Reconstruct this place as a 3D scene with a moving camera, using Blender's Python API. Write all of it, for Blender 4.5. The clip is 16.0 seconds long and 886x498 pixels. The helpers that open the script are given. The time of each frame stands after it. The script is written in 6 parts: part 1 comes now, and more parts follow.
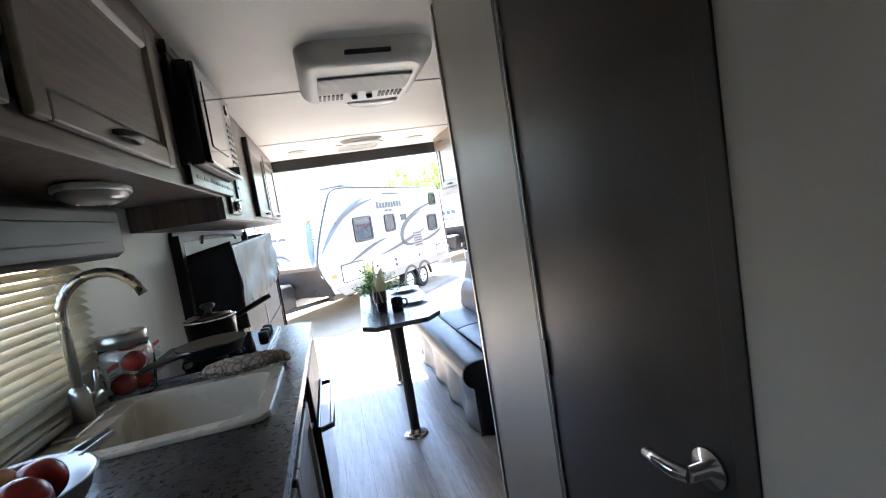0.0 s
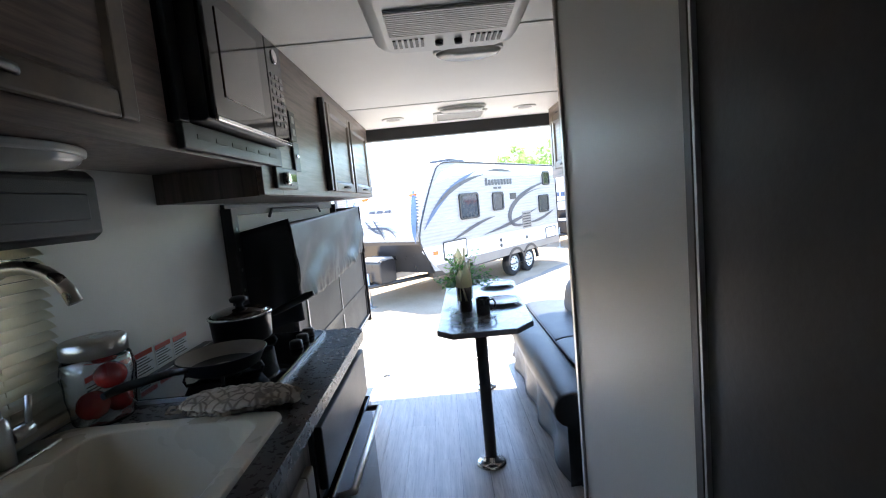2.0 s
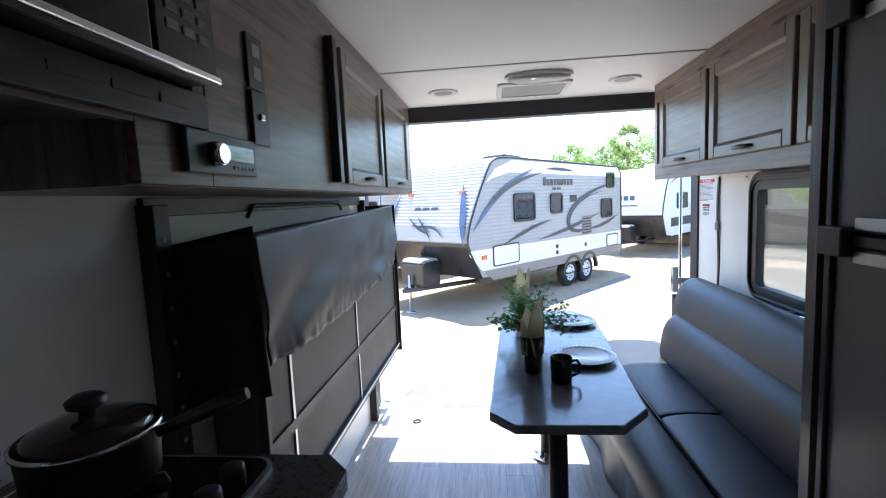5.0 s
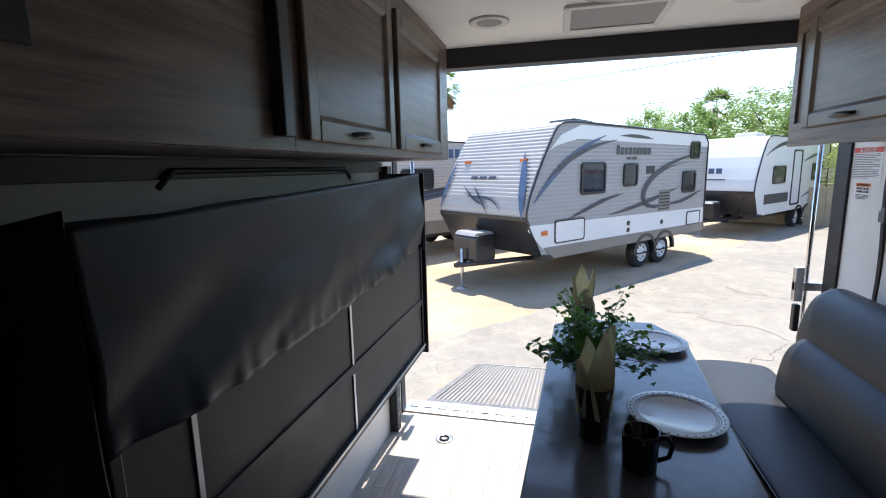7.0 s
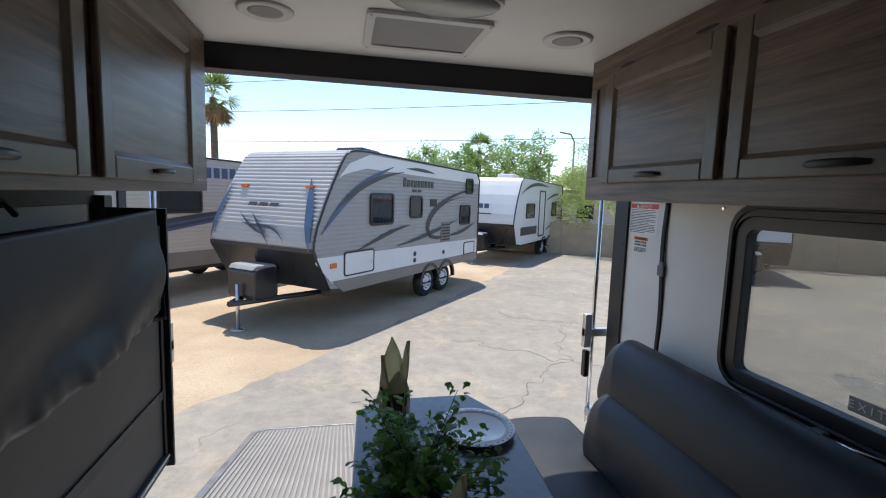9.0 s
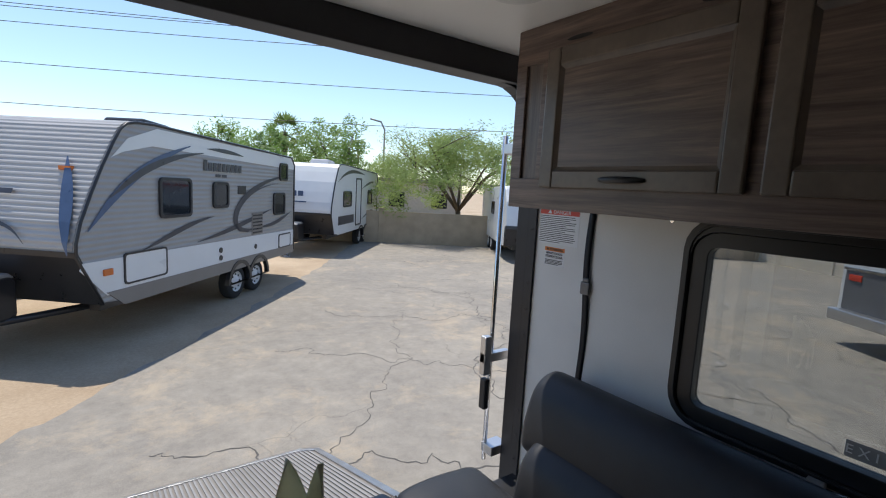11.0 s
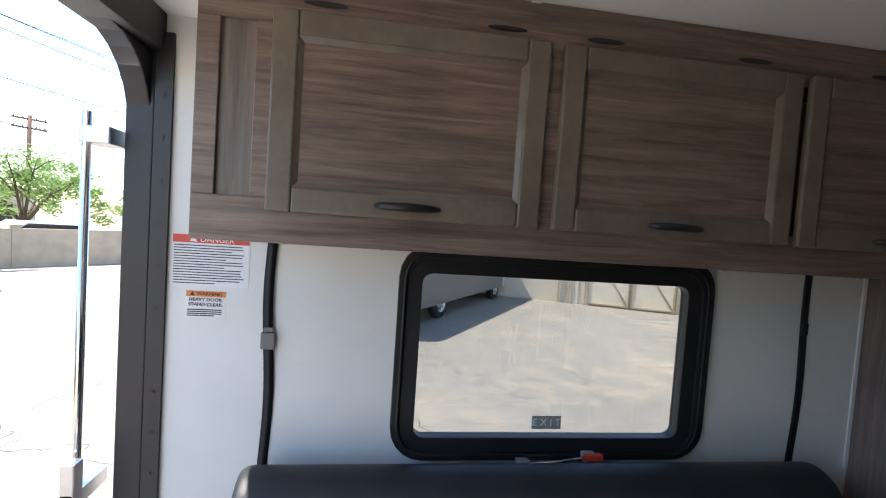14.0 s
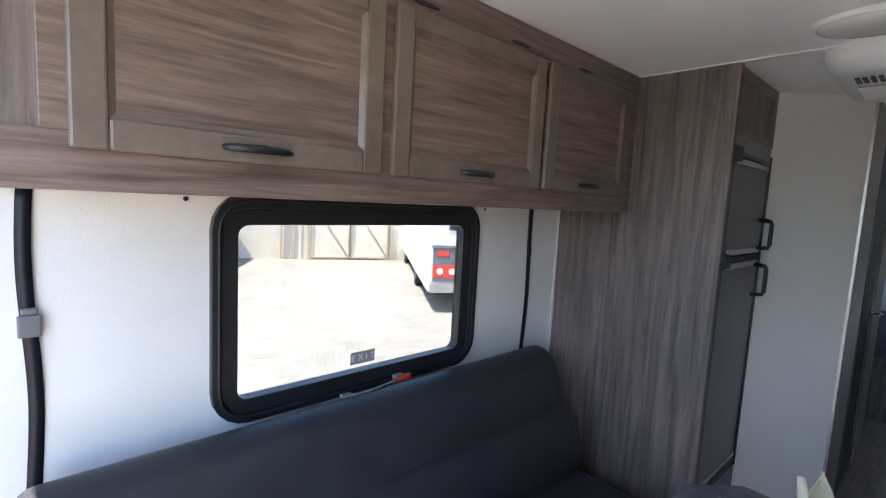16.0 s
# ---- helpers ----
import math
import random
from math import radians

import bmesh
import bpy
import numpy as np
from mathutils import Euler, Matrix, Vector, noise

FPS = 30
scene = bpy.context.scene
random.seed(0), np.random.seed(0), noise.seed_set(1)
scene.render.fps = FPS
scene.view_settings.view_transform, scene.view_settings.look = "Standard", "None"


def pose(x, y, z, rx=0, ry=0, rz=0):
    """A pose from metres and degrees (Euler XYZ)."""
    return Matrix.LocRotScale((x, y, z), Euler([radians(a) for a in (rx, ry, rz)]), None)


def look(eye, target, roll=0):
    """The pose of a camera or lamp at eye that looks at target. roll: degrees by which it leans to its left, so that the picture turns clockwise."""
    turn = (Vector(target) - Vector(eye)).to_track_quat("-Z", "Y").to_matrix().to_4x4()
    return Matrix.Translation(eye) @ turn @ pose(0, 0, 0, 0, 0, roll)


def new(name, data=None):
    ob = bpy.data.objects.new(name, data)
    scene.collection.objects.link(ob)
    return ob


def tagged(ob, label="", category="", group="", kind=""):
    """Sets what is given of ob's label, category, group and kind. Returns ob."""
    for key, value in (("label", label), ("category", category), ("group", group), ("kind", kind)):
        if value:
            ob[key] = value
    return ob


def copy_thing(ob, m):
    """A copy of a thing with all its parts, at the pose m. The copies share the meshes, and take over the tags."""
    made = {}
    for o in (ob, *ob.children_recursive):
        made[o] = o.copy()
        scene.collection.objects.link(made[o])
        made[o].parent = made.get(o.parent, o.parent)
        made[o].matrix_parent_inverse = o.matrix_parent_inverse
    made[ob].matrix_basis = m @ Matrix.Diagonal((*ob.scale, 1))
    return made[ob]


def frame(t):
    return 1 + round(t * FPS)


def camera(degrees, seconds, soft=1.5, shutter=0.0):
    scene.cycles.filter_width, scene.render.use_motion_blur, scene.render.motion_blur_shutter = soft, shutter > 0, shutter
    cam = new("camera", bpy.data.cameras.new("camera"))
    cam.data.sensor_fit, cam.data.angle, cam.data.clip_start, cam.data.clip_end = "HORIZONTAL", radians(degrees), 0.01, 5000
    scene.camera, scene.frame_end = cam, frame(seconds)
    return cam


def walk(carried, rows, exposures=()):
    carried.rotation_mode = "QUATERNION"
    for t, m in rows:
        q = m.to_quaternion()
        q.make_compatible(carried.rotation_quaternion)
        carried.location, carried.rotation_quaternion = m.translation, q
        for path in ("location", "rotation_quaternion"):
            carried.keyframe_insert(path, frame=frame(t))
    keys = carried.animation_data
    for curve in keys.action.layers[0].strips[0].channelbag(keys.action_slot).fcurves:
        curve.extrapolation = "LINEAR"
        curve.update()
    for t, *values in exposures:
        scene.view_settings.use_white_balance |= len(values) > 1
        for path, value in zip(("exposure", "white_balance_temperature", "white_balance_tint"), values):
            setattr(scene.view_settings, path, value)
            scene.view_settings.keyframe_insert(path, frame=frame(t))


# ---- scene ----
cam = camera(86.8, 16.0, soft=1.1)
PATH = [
    (0, (-0.038, 0.153, 1.469), (0.418, 2.092, 1.297), -9.1),
    (0.5, (0.018, 0.303, 1.475), (0.319, 2.273, 1.305), -7.8),
    (1, (0.033, 0.454, 1.488), (0.223, 2.438, 1.314), -7.0),
    (1.5, (0.099, 0.592, 1.487), (0.193, 2.58, 1.29), -6.8),
    (2, (0.15, 0.7, 1.497), (0.137, 2.688, 1.285), -5.4),
    (2.5, (0.149, 0.81, 1.49), (0.041, 2.795, 1.268), -4.1),
    (3, (0.094, 0.967, 1.495), (-0.074, 2.944, 1.244), -3.0),
    (3.5, (0.075, 1.091, 1.518), (-0.138, 3.062, 1.25), -3.2),
    (3.7, (0.081, 1.169, 1.514), (-0.127, 3.14, 1.25), -3.3),
    (5.8, (0.101, 1.89, 1.527), (-0.148, 3.868, 1.366), -1.3),
    (6, (0.12, 1.966, 1.527), (-0.177, 3.939, 1.378), -1.6),
    (6.5, (0.158, 2.141, 1.538), (-0.28, 4.08, 1.32), -1.4),
    (7, (0.135, 2.289, 1.521), (-0.337, 4.203, 1.183), -1.3),
    (7.5, (0.086, 2.416, 1.516), (-0.162, 4.356, 1.098), -0.9),
    (8, (0.064, 2.53, 1.529), (0.109, 4.49, 1.134), -0.4),
    (8.5, (0.07, 2.673, 1.569), (0.282, 4.637, 1.255), 0.4),
    (9, (0.08, 2.801, 1.581), (0.496, 4.744, 1.352), 1.9),
    (9.2, (0.064, 2.868, 1.575), (0.575, 4.79, 1.363), 2.6),
    (11.3, (-0.033, 3.573, 1.627), (1.239, 5.098, 1.388), 3.5),
    (11.5, (-0.05, 3.638, 1.622), (1.312, 5.086, 1.404), 3.8),
    (12, (-0.068, 3.792, 1.628), (1.534, 4.976, 1.446), 4.0),
    (12.5, (-0.055, 3.917, 1.62), (1.751, 4.761, 1.46), 4.5),
    (13, (-0.002, 4.056, 1.632), (1.925, 4.582, 1.519), 4.2),
    (13.5, (0.045, 4.165, 1.64), (2.036, 4.326, 1.539), 4.2),
    (14, (0.075, 4.29, 1.64), (2.051, 4.002, 1.543), 3.9),
    (14.5, (0.085, 4.396, 1.625), (1.984, 3.78, 1.502), 3.5),
    (15, (0.125, 4.471, 1.606), (1.916, 3.593, 1.46), 3.4),
    (15.5, (0.169, 4.54, 1.607), (1.8, 3.395, 1.443), 3.0),
    (16, (0.14, 4.588, 1.597), (1.601, 3.239, 1.386), 3.0),
]
walk(cam, [(t, look(eye, target, roll)) for t, eye, target, roll in PATH],
     exposures=[(0, 3.65, 7000, 12), (2.0, 3.1, 6500, 10), (3.5, 2.75, 6000, 10), (6.0, 1.85, 6400, 11), (7.0, 1.35, 6450, 11), (7.5, 1.15, 6450, 11), (8.5, 0.8, 6400, 10), (9.2, 0.65, 6500, 10),
                (11.3, 0.35, 6500, 10), (12.5, 0.55, 6600, 11), (13.5, 1.3, 6600, 10), (14.5, 2.45, 6450, 12), (16.0, 2.85, 6450, 12)])

# ---- light ----
SUN_EL, SUN_AZ = 68.0, 2.0            # degrees up, degrees from +y towards +x
world = bpy.data.worlds.new("sky")
scene.world = world
world.use_nodes = True
wn = world.node_tree
sky = wn.nodes.new("ShaderNodeTexSky")
sky.sky_type = "NISHITA"
sky.sun_disc = False
sky.sun_elevation, sky.sun_rotation = radians(SUN_EL), radians(SUN_AZ)
sky.air_density, sky.dust_density, sky.ozone_density = 1.0, 0.3, 3.0
wn.links.new(sky.outputs[0], wn.nodes["Background"].inputs[0])
wn.nodes["Background"].inputs[1].default_value = 0.15
sun_data = bpy.data.lights.new("sun", "SUN")
sun_data.energy, sun_data.angle, sun_data.color = 3.8, radians(0.5), (1.0, 0.95, 0.87)
sun = new("sun", sun_data)
ce, se = math.cos(radians(SUN_EL)), math.sin(radians(SUN_EL))
sun.matrix_world = look((0, 0, 30), (-ce * math.sin(radians(SUN_AZ)) * 10, -ce * math.cos(radians(SUN_AZ)) * 10, 30 - se * 10))


# ---- materials ----
def nodes_of(name):
    m = bpy.data.materials.new(name)
    m.use_nodes = True
    nt = m.node_tree
    return m, nt, nt.nodes["Principled BSDF"]


def coords(nt, scale):
    tc = nt.nodes.new("ShaderNodeTexCoord")
    mp = nt.nodes.new("ShaderNodeMapping")
    mp.inputs["Scale"].default_value = scale
    nt.links.new(tc.outputs["Object"], mp.inputs[0])
    return mp.outputs[0]


def noise_tex(nt, vec, scale, detail=4, rough=0.55, distort=0.0):
    n = nt.nodes.new("ShaderNodeTexNoise")
    n.inputs["Scale"].default_value, n.inputs["Detail"].default_value = scale, detail
    n.inputs["Roughness"].default_value, n.inputs["Distortion"].default_value = rough, distort
    nt.links.new(vec, n.inputs["Vector"])
    return n.outputs["Fac"]


def ramp(nt, fac, stops):
    r = nt.nodes.new("ShaderNodeValToRGB")
    while len(r.color_ramp.elements) < len(stops):
        r.color_ramp.elements.new(0.5)
    for e, (p, c) in zip(r.color_ramp.elements, stops):
        e.position, e.color = p, (*c, 1)
    nt.links.new(fac, r.inputs[0])
    return r.outputs[0]


def mix(nt, fac, a, b, mode="MIX"):
    m = nt.nodes.new("ShaderNodeMix")
    m.data_type, m.blend_type = "RGBA", mode
    for sock, v in ((m.inputs[0], fac), (m.inputs[6], a), (m.inputs[7], b)):
        if isinstance(v, (int, float)):
            sock.default_value = v
        elif isinstance(v, tuple):
            sock.default_value = (*v, 1)
        else:
            nt.links.new(v, sock)
    return m.outputs[2]


def bump(nt, p, height, strength, dist=0.002):
    b = nt.nodes.new("ShaderNodeBump")
    b.inputs["Strength"].default_value, b.inputs["Distance"].default_value = strength, dist
    nt.links.new(height, b.inputs["Height"])
    nt.links.new(b.outputs[0], p.inputs["Normal"])


def tint(c, k):
    return tuple(min(1, v * k) for v in c)


def plain(name, color, rough=0.5, metal=0.0, vary=0.12, scale=6.0, grain=120.0, relief=0.15, coat=0.0, spec=0.5):
    m, nt, p = nodes_of(name)
    v = coords(nt, (1, 1, 1))
    big = noise_tex(nt, v, scale, 3)
    fine = noise_tex(nt, v, grain, 3)
    c = ramp(nt, big, [(0.3, tint(color, 1 - vary)), (0.7, tint(color, 1 + vary))])
    c2 = ramp(nt, fine, [(0.3, (1 - vary, 1 - vary, 1 - vary)), (0.7, (1, 1, 1))])
    nt.links.new(mix(nt, 0.6, c, c2, "MULTIPLY"), p.inputs["Base Color"])
    rr = ramp(nt, big, [(0.2, (rough * 0.85,) * 3), (0.8, (min(1, rough * 1.15),) * 3)])
    nt.links.new(rr, p.inputs["Roughness"])
    p.inputs["Metallic"].default_value = metal
    p.inputs["Coat Weight"].default_value = coat
    p.inputs["Specular IOR Level"].default_value = spec
    if relief:
        bump(nt, p, fine, relief)
    return m


def wood(name, dark, light, stretch, rough=0.36, relief=0.2):
    """Printed wood grain; stretch is the scale along x, y, z (small along the grain)."""
    m, nt, p = nodes_of(name)
    v = coords(nt, stretch)
    g1 = noise_tex(nt, v, 1.0, 8, 0.65, 0.6)
    g2 = noise_tex(nt, v, 5.0, 5, 0.7, 0.2)
    blot = noise_tex(nt, coords(nt, (3, 3, 3)), 1.0, 2)
    c = ramp(nt, g1, [(0.28, dark), (0.5, tuple((a + b) / 2 for a, b in zip(dark, light))), (0.72, light)])
    c = mix(nt, 0.55, c, ramp(nt, g2, [(0.3, (0.6, 0.58, 0.56)), (0.62, (1.05, 1.05, 1.05))]), "MULTIPLY")
    c = mix(nt, 0.6, c, ramp(nt, blot, [(0.3, (0.75, 0.75, 0.77)), (0.7, (1.1, 1.08, 1.05))]), "MULTIPLY")
    # scattered dark streaks and knots
    st = noise_tex(nt, coords(nt, tuple(k * 0.45 for k in stretch)), 1.0, 6, 0.75, 1.4)
    c = mix(nt, 0.75, c, ramp(nt, st, [(0.32, (0.5, 0.48, 0.47)), (0.44, (1, 1, 1))]), "MULTIPLY")
    info = nt.nodes.new("ShaderNodeObjectInfo")
    c = mix(nt, 0.35, c, ramp(nt, info.outputs["Random"], [(0.0, (0.75, 0.75, 0.76)), (1.0, (1.15, 1.13, 1.1))]), "MULTIPLY")
    nt.links.new(c, p.inputs["Base Color"])
    nt.links.new(ramp(nt, g2, [(0.2, (rough * 0.8,) * 3), (0.8, (rough * 1.2,) * 3)]), p.inputs["Roughness"])
    bump(nt, p, g2, relief, 0.001)
    return m


def glass(name, color=(1, 1, 1), rough=0.0, alpha=None):
    m, nt, p = nodes_of(name)
    p.inputs["Base Color"].default_value = (*color, 1)
    p.inputs["Roughness"].default_value = rough
    p.inputs["Transmission Weight"].default_value = 1.0
    p.inputs["IOR"].default_value = 1.45
    return m


WOOD_H = wood("brown_wood_print_h", (0.085, 0.06, 0.049), (0.31, 0.228, 0.188), (30, 2.2, 42))
WOOD_V = wood("brown_wood_print_v", (0.072, 0.06, 0.054), (0.28, 0.226, 0.2), (34, 34, 1.6))
WOOD_FRAME = plain("brown_wood_frame", (0.175, 0.14, 0.11), 0.33, vary=0.18, scale=9, grain=60)
DOOR_DARK = plain("dark_door_laminate", (0.07, 0.06, 0.053), 0.33, vary=0.2, scale=4, grain=90)
WALL = plain("wall_vinyl", (0.76, 0.75, 0.72), 0.55, vary=0.05, scale=3, grain=220, relief=0.25)
WALL_B = plain("wall_vinyl_gloss", (0.72, 0.7, 0.65), 0.4, vary=0.015, scale=0.6, grain=220, relief=0.12)
WALL_L = plain("wall_vinyl_grey", (0.78, 0.77, 0.72), 0.4, vary=0.05, scale=3, grain=220, relief=0.2)
CEIL = plain("ceiling_vinyl", (0.88, 0.87, 0.84), 0.5, vary=0.03, scale=2, grain=200, relief=0.2)
WHITE_P = plain("white_plastic", (0.74, 0.74, 0.72), 0.35, vary=0.03, grain=300, relief=0.05)
GREY_P = plain("grey_plastic", (0.3, 0.3, 0.3), 0.45, vary=0.08)
BLACK = plain("black_plastic", (0.018, 0.018, 0.02), 0.38, vary=0.2, grain=300)
BLACK_GLOSS = plain("black_glass", (0.012, 0.012, 0.014), 0.06, vary=0.1, relief=0)
BLACK_STEEL = plain("black_frame_paint", (0.022, 0.022, 0.026), 0.45, vary=0.2)
CHROME = plain("chrome", (0.72, 0.72, 0.72), 0.14, metal=1.0, vary=0.05, relief=0.02)
NICKEL = plain("brushed_nickel", (0.5, 0.47, 0.43), 0.3, metal=1.0, vary=0.08, grain=300, relief=0.08)
ALU = plain("aluminium", (0.6, 0.6, 0.61), 0.36, metal=1.0, vary=0.1, grain=200, relief=0.1)
VINYL = plain("black_vinyl_upholstery", (0.03, 0.031, 0.035), 0.38, spec=0.28, vary=0.15, scale=8, grain=420, relief=0.35)
FABRIC = plain("black_cover_cloth", (0.013, 0.0145, 0.02), 0.38, spec=0.27, vary=0.12, scale=6, grain=500, relief=0.3)
PANEL_GREY = plain("grey_mattress_cloth", (0.05, 0.046, 0.042), 0.5, spec=0.35, vary=0.12, grain=400, relief=0.3)
TABLE_TOP = plain("dark_laminate_top", (0.13, 0.135, 0.145), 0.24, coat=0.3, vary=0.18, scale=14, grain=160, relief=0.08)
SINK = plain("cream_sink_acrylic", (0.62, 0.55, 0.43), 0.28, vary=0.03, relief=0.03)
FRIDGE = plain("dark_grey_fridge_laminate", (0.17, 0.165, 0.16), 0.34, vary=0.1)
RED = plain("red_print", (0.62, 0.06, 0.03), 0.45, vary=0.04, relief=0)
ORANGE = plain("orange_print", (0.75, 0.23, 0.04), 0.45, vary=0.04, relief=0)
LABEL = plain("white_label", (0.78, 0.78, 0.78), 0.45, vary=0.03, relief=0)
INK = plain("black_print", (0.03, 0.03, 0.03), 0.5, vary=0.05, relief=0)
PORCELAIN = plain("white_porcelain", (0.84, 0.84, 0.83), 0.12, vary=0.02, relief=0)


def quilt_material():
    """Beige cloth with darker stitched seams."""
    m = plain("beige_quilted_cloth", (0.48, 0.39, 0.31), 0.9, vary=0.15, scale=30, grain=500, relief=0.4)
    nt = m.node_tree
    p = nt.nodes["Principled BSDF"]
    vo = nt.nodes.new("ShaderNodeTexVoronoi")
    vo.feature = "DISTANCE_TO_EDGE"
    vo.inputs["Scale"].default_value = 38
    nt.links.new(coords(nt, (1, 1, 0.2)), vo.inputs["Vector"])
    seam = ramp(nt, vo.outputs["Distance"], [(0.04, (0.35, 0.32, 0.3)), (0.14, (1, 1, 1))])
    base = p.inputs["Base Color"].links[0].from_socket
    nt.links.new(mix(nt, 0.85, base, seam, "MULTIPLY"), p.inputs["Base Color"])
    return m


QUILT = quilt_material()
APPLE = plain("red_apple_skin", (0.42, 0.03, 0.02), 0.25, vary=0.4, scale=20, relief=0.05)
FRUIT = plain("orange_fruit_skin", (0.6, 0.24, 0.06), 0.35, vary=0.25, scale=20, relief=0.1)
PAN_IN = plain("stone_pan_coating", (0.33, 0.31, 0.28), 0.5, vary=0.12, grain=200)
SMOKED = plain("smoked_glass", (0.05, 0.035, 0.025), 0.06, vary=0.2, relief=0, coat=0.4)
GLASS = glass("clear_glass", (0.97, 0.98, 0.98))
GLASS_TINT = glass("tinted_window_glass", (0.41, 0.43, 0.43))
def foliage(name, color, rough=0.5, vary=0.4, scale=15):
    m = plain(name, color, rough, vary=vary, scale=scale, grain=80)
    nt = m.node_tree
    out, p = nt.nodes["Material Output"], nt.nodes["Principled BSDF"]
    tr, mx = nt.nodes.new("ShaderNodeBsdfTranslucent"), nt.nodes.new("ShaderNodeMixShader")
    tr.inputs[0].default_value = (*tint(color, 1.5), 1)
    mx.inputs[0].default_value = 0.4
    nt.links.new(p.outputs[0], mx.inputs[1])
    nt.links.new(tr.outputs[0], mx.inputs[2])
    nt.links.new(mx.outputs[0], out.inputs[0])
    return m


BLIND = foliage("cream_blind_slat", (0.6, 0.56, 0.45), 0.45, 0.04, 4)
NAPKIN = foliage("beige_napkin_cloth", (0.75, 0.66, 0.5), 0.85, 0.08)
LEAF = foliage("plant_leaf", (0.15, 0.34, 0.06))
LEAF_DARK = foliage("plant_leaf_dark", (0.06, 0.16, 0.035))
STEM = plain("plant_stem", (0.08, 0.06, 0.03), 0.6)
FROST = plain("frosted_lens", (0.55, 0.55, 0.52), 0.08, vary=0.04, grain=90, relief=0.3)
MATTRESS = plain("grey_bedding", (0.12, 0.13, 0.15), 0.85, vary=0.2, scale=10, grain=200, relief=0.4)


def counter_material():
    m, nt, p = nodes_of("dark_stone_laminate")
    v = coords(nt, (1, 1, 1))
    a = noise_tex(nt, v, 9, 8, 0.7, 1.2)
    b = noise_tex(nt, v, 70, 4, 0.6)
    c = ramp(nt, a, [(0.3, (0.042, 0.037, 0.034)), (0.5, (0.056, 0.05, 0.047)), (0.62, (0.047, 0.043, 0.041)), (0.75, (0.08, 0.073, 0.068))])
    c = mix(nt, 0.6, c, ramp(nt, b, [(0.35, (0.85, 0.85, 0.85)), (0.7, (1.08, 1.08, 1.08))]), "MULTIPLY")
    nt.links.new(c, p.inputs["Base Color"])
    nt.links.new(ramp(nt, b, [(0.2, (0.22,) * 3), (0.8, (0.36,) * 3)]), p.inputs["Roughness"])
    bump(nt, p, b, 0.08)
    return m


def floor_material():
    m = wood("grey_oak_vinyl_plank", (0.4, 0.355, 0.31), (0.69, 0.63, 0.56), (26, 1.6, 26), 0.3, 0.15)
    return m


def asphalt_material():
    m, nt, p = nodes_of("old_cracked_asphalt")
    v = coords(nt, (1, 1, 1))
    big = noise_tex(nt, v, 0.35, 9, 0.68)
    mid = noise_tex(nt, v, 5.0, 9, 0.75)
    fine = noise_tex(nt, v, 90, 4, 0.7)
    sandy = noise_tex(nt, v, 0.8, 10, 0.78, 0.2)
    c = ramp(nt, mid, [(0.3, (0.215, 0.196, 0.17)), (0.7, (0.325, 0.298, 0.255))])
    c = mix(nt, 0.7, c, ramp(nt, big, [(0.3, (0.76, 0.76, 0.77)), (0.7, (1.18, 1.15, 1.1))]), "MULTIPLY")
    c = mix(nt, ramp(nt, sandy, [(0.52, (0, 0, 0)), (0.68, (0.7, 0.7, 0.7))]), c, (0.46, 0.37, 0.26))
    c = mix(nt, 0.6, c, ramp(nt, fine, [(0.3, (0.7, 0.7, 0.7)), (0.7, (1.2, 1.2, 1.2))]), "MULTIPLY")
    # hairline cracks: warped cells at two sizes
    warp = nt.nodes.new("ShaderNodeTexNoise")
    warp.inputs["Scale"].default_value, warp.inputs["Detail"].default_value = 1.2, 9
    nt.links.new(v, warp.inputs["Vector"])
    add = nt.nodes.new("ShaderNodeVectorMath")
    add.operation = "MULTIPLY_ADD"
    add.inputs[1].default_value = (1.1, 1.1, 0.0)
    nt.links.new(warp.outputs["Color"], add.inputs[0])
    nt.links.new(v, add.inputs[2])
    for size, width, dark in ((0.33, 0.0024, 0.7), (0.9, 0.002, 0.82)):
        vo = nt.nodes.new("ShaderNodeTexVoronoi")
        vo.feature = "DISTANCE_TO_EDGE"
        vo.inputs["Scale"].default_value = size
        nt.links.new(add.outputs[0], vo.inputs["Vector"])
        keep = ramp(nt, noise_tex(nt, v, 0.7, 2), [(0.42, (1, 1, 1)), (0.6, (dark,) * 3)])
        line = ramp(nt, vo.outputs["Distance"], [(width * 0.4, (1, 1, 1)), (width * 1.6, (0, 0, 0))])
        c = mix(nt, line, c, mix(nt, 1.0, c, keep, "MULTIPLY"))
    nt.links.new(c, p.inputs["Base Color"])
    p.inputs["Roughness"].default_value = 0.9
    bump(nt, p, fine, 0.5, 0.006)
    return m


def sand_material():
    m, nt, p = nodes_of("dry_sandy_dirt")
    v = coords(nt, (1, 1, 1))
    a = noise_tex(nt, v, 0.6, 6, 0.65)
    b = noise_tex(nt, v, 25, 6, 0.75)
    c = ramp(nt, a, [(0.3, (0.36, 0.27, 0.18)), (0.7, (0.52, 0.41, 0.29))])
    c = mix(nt, 0.7, c, ramp(nt, b, [(0.3, (0.7, 0.68, 0.65)), (0.7, (1.15, 1.15, 1.15))]), "MULTIPLY")
    nt.links.new(c, p.inputs["Base Color"])
    p.inputs["Roughness"].default_value = 0.95
    bump(nt, p, b, 0.6, 0.02)
    return m


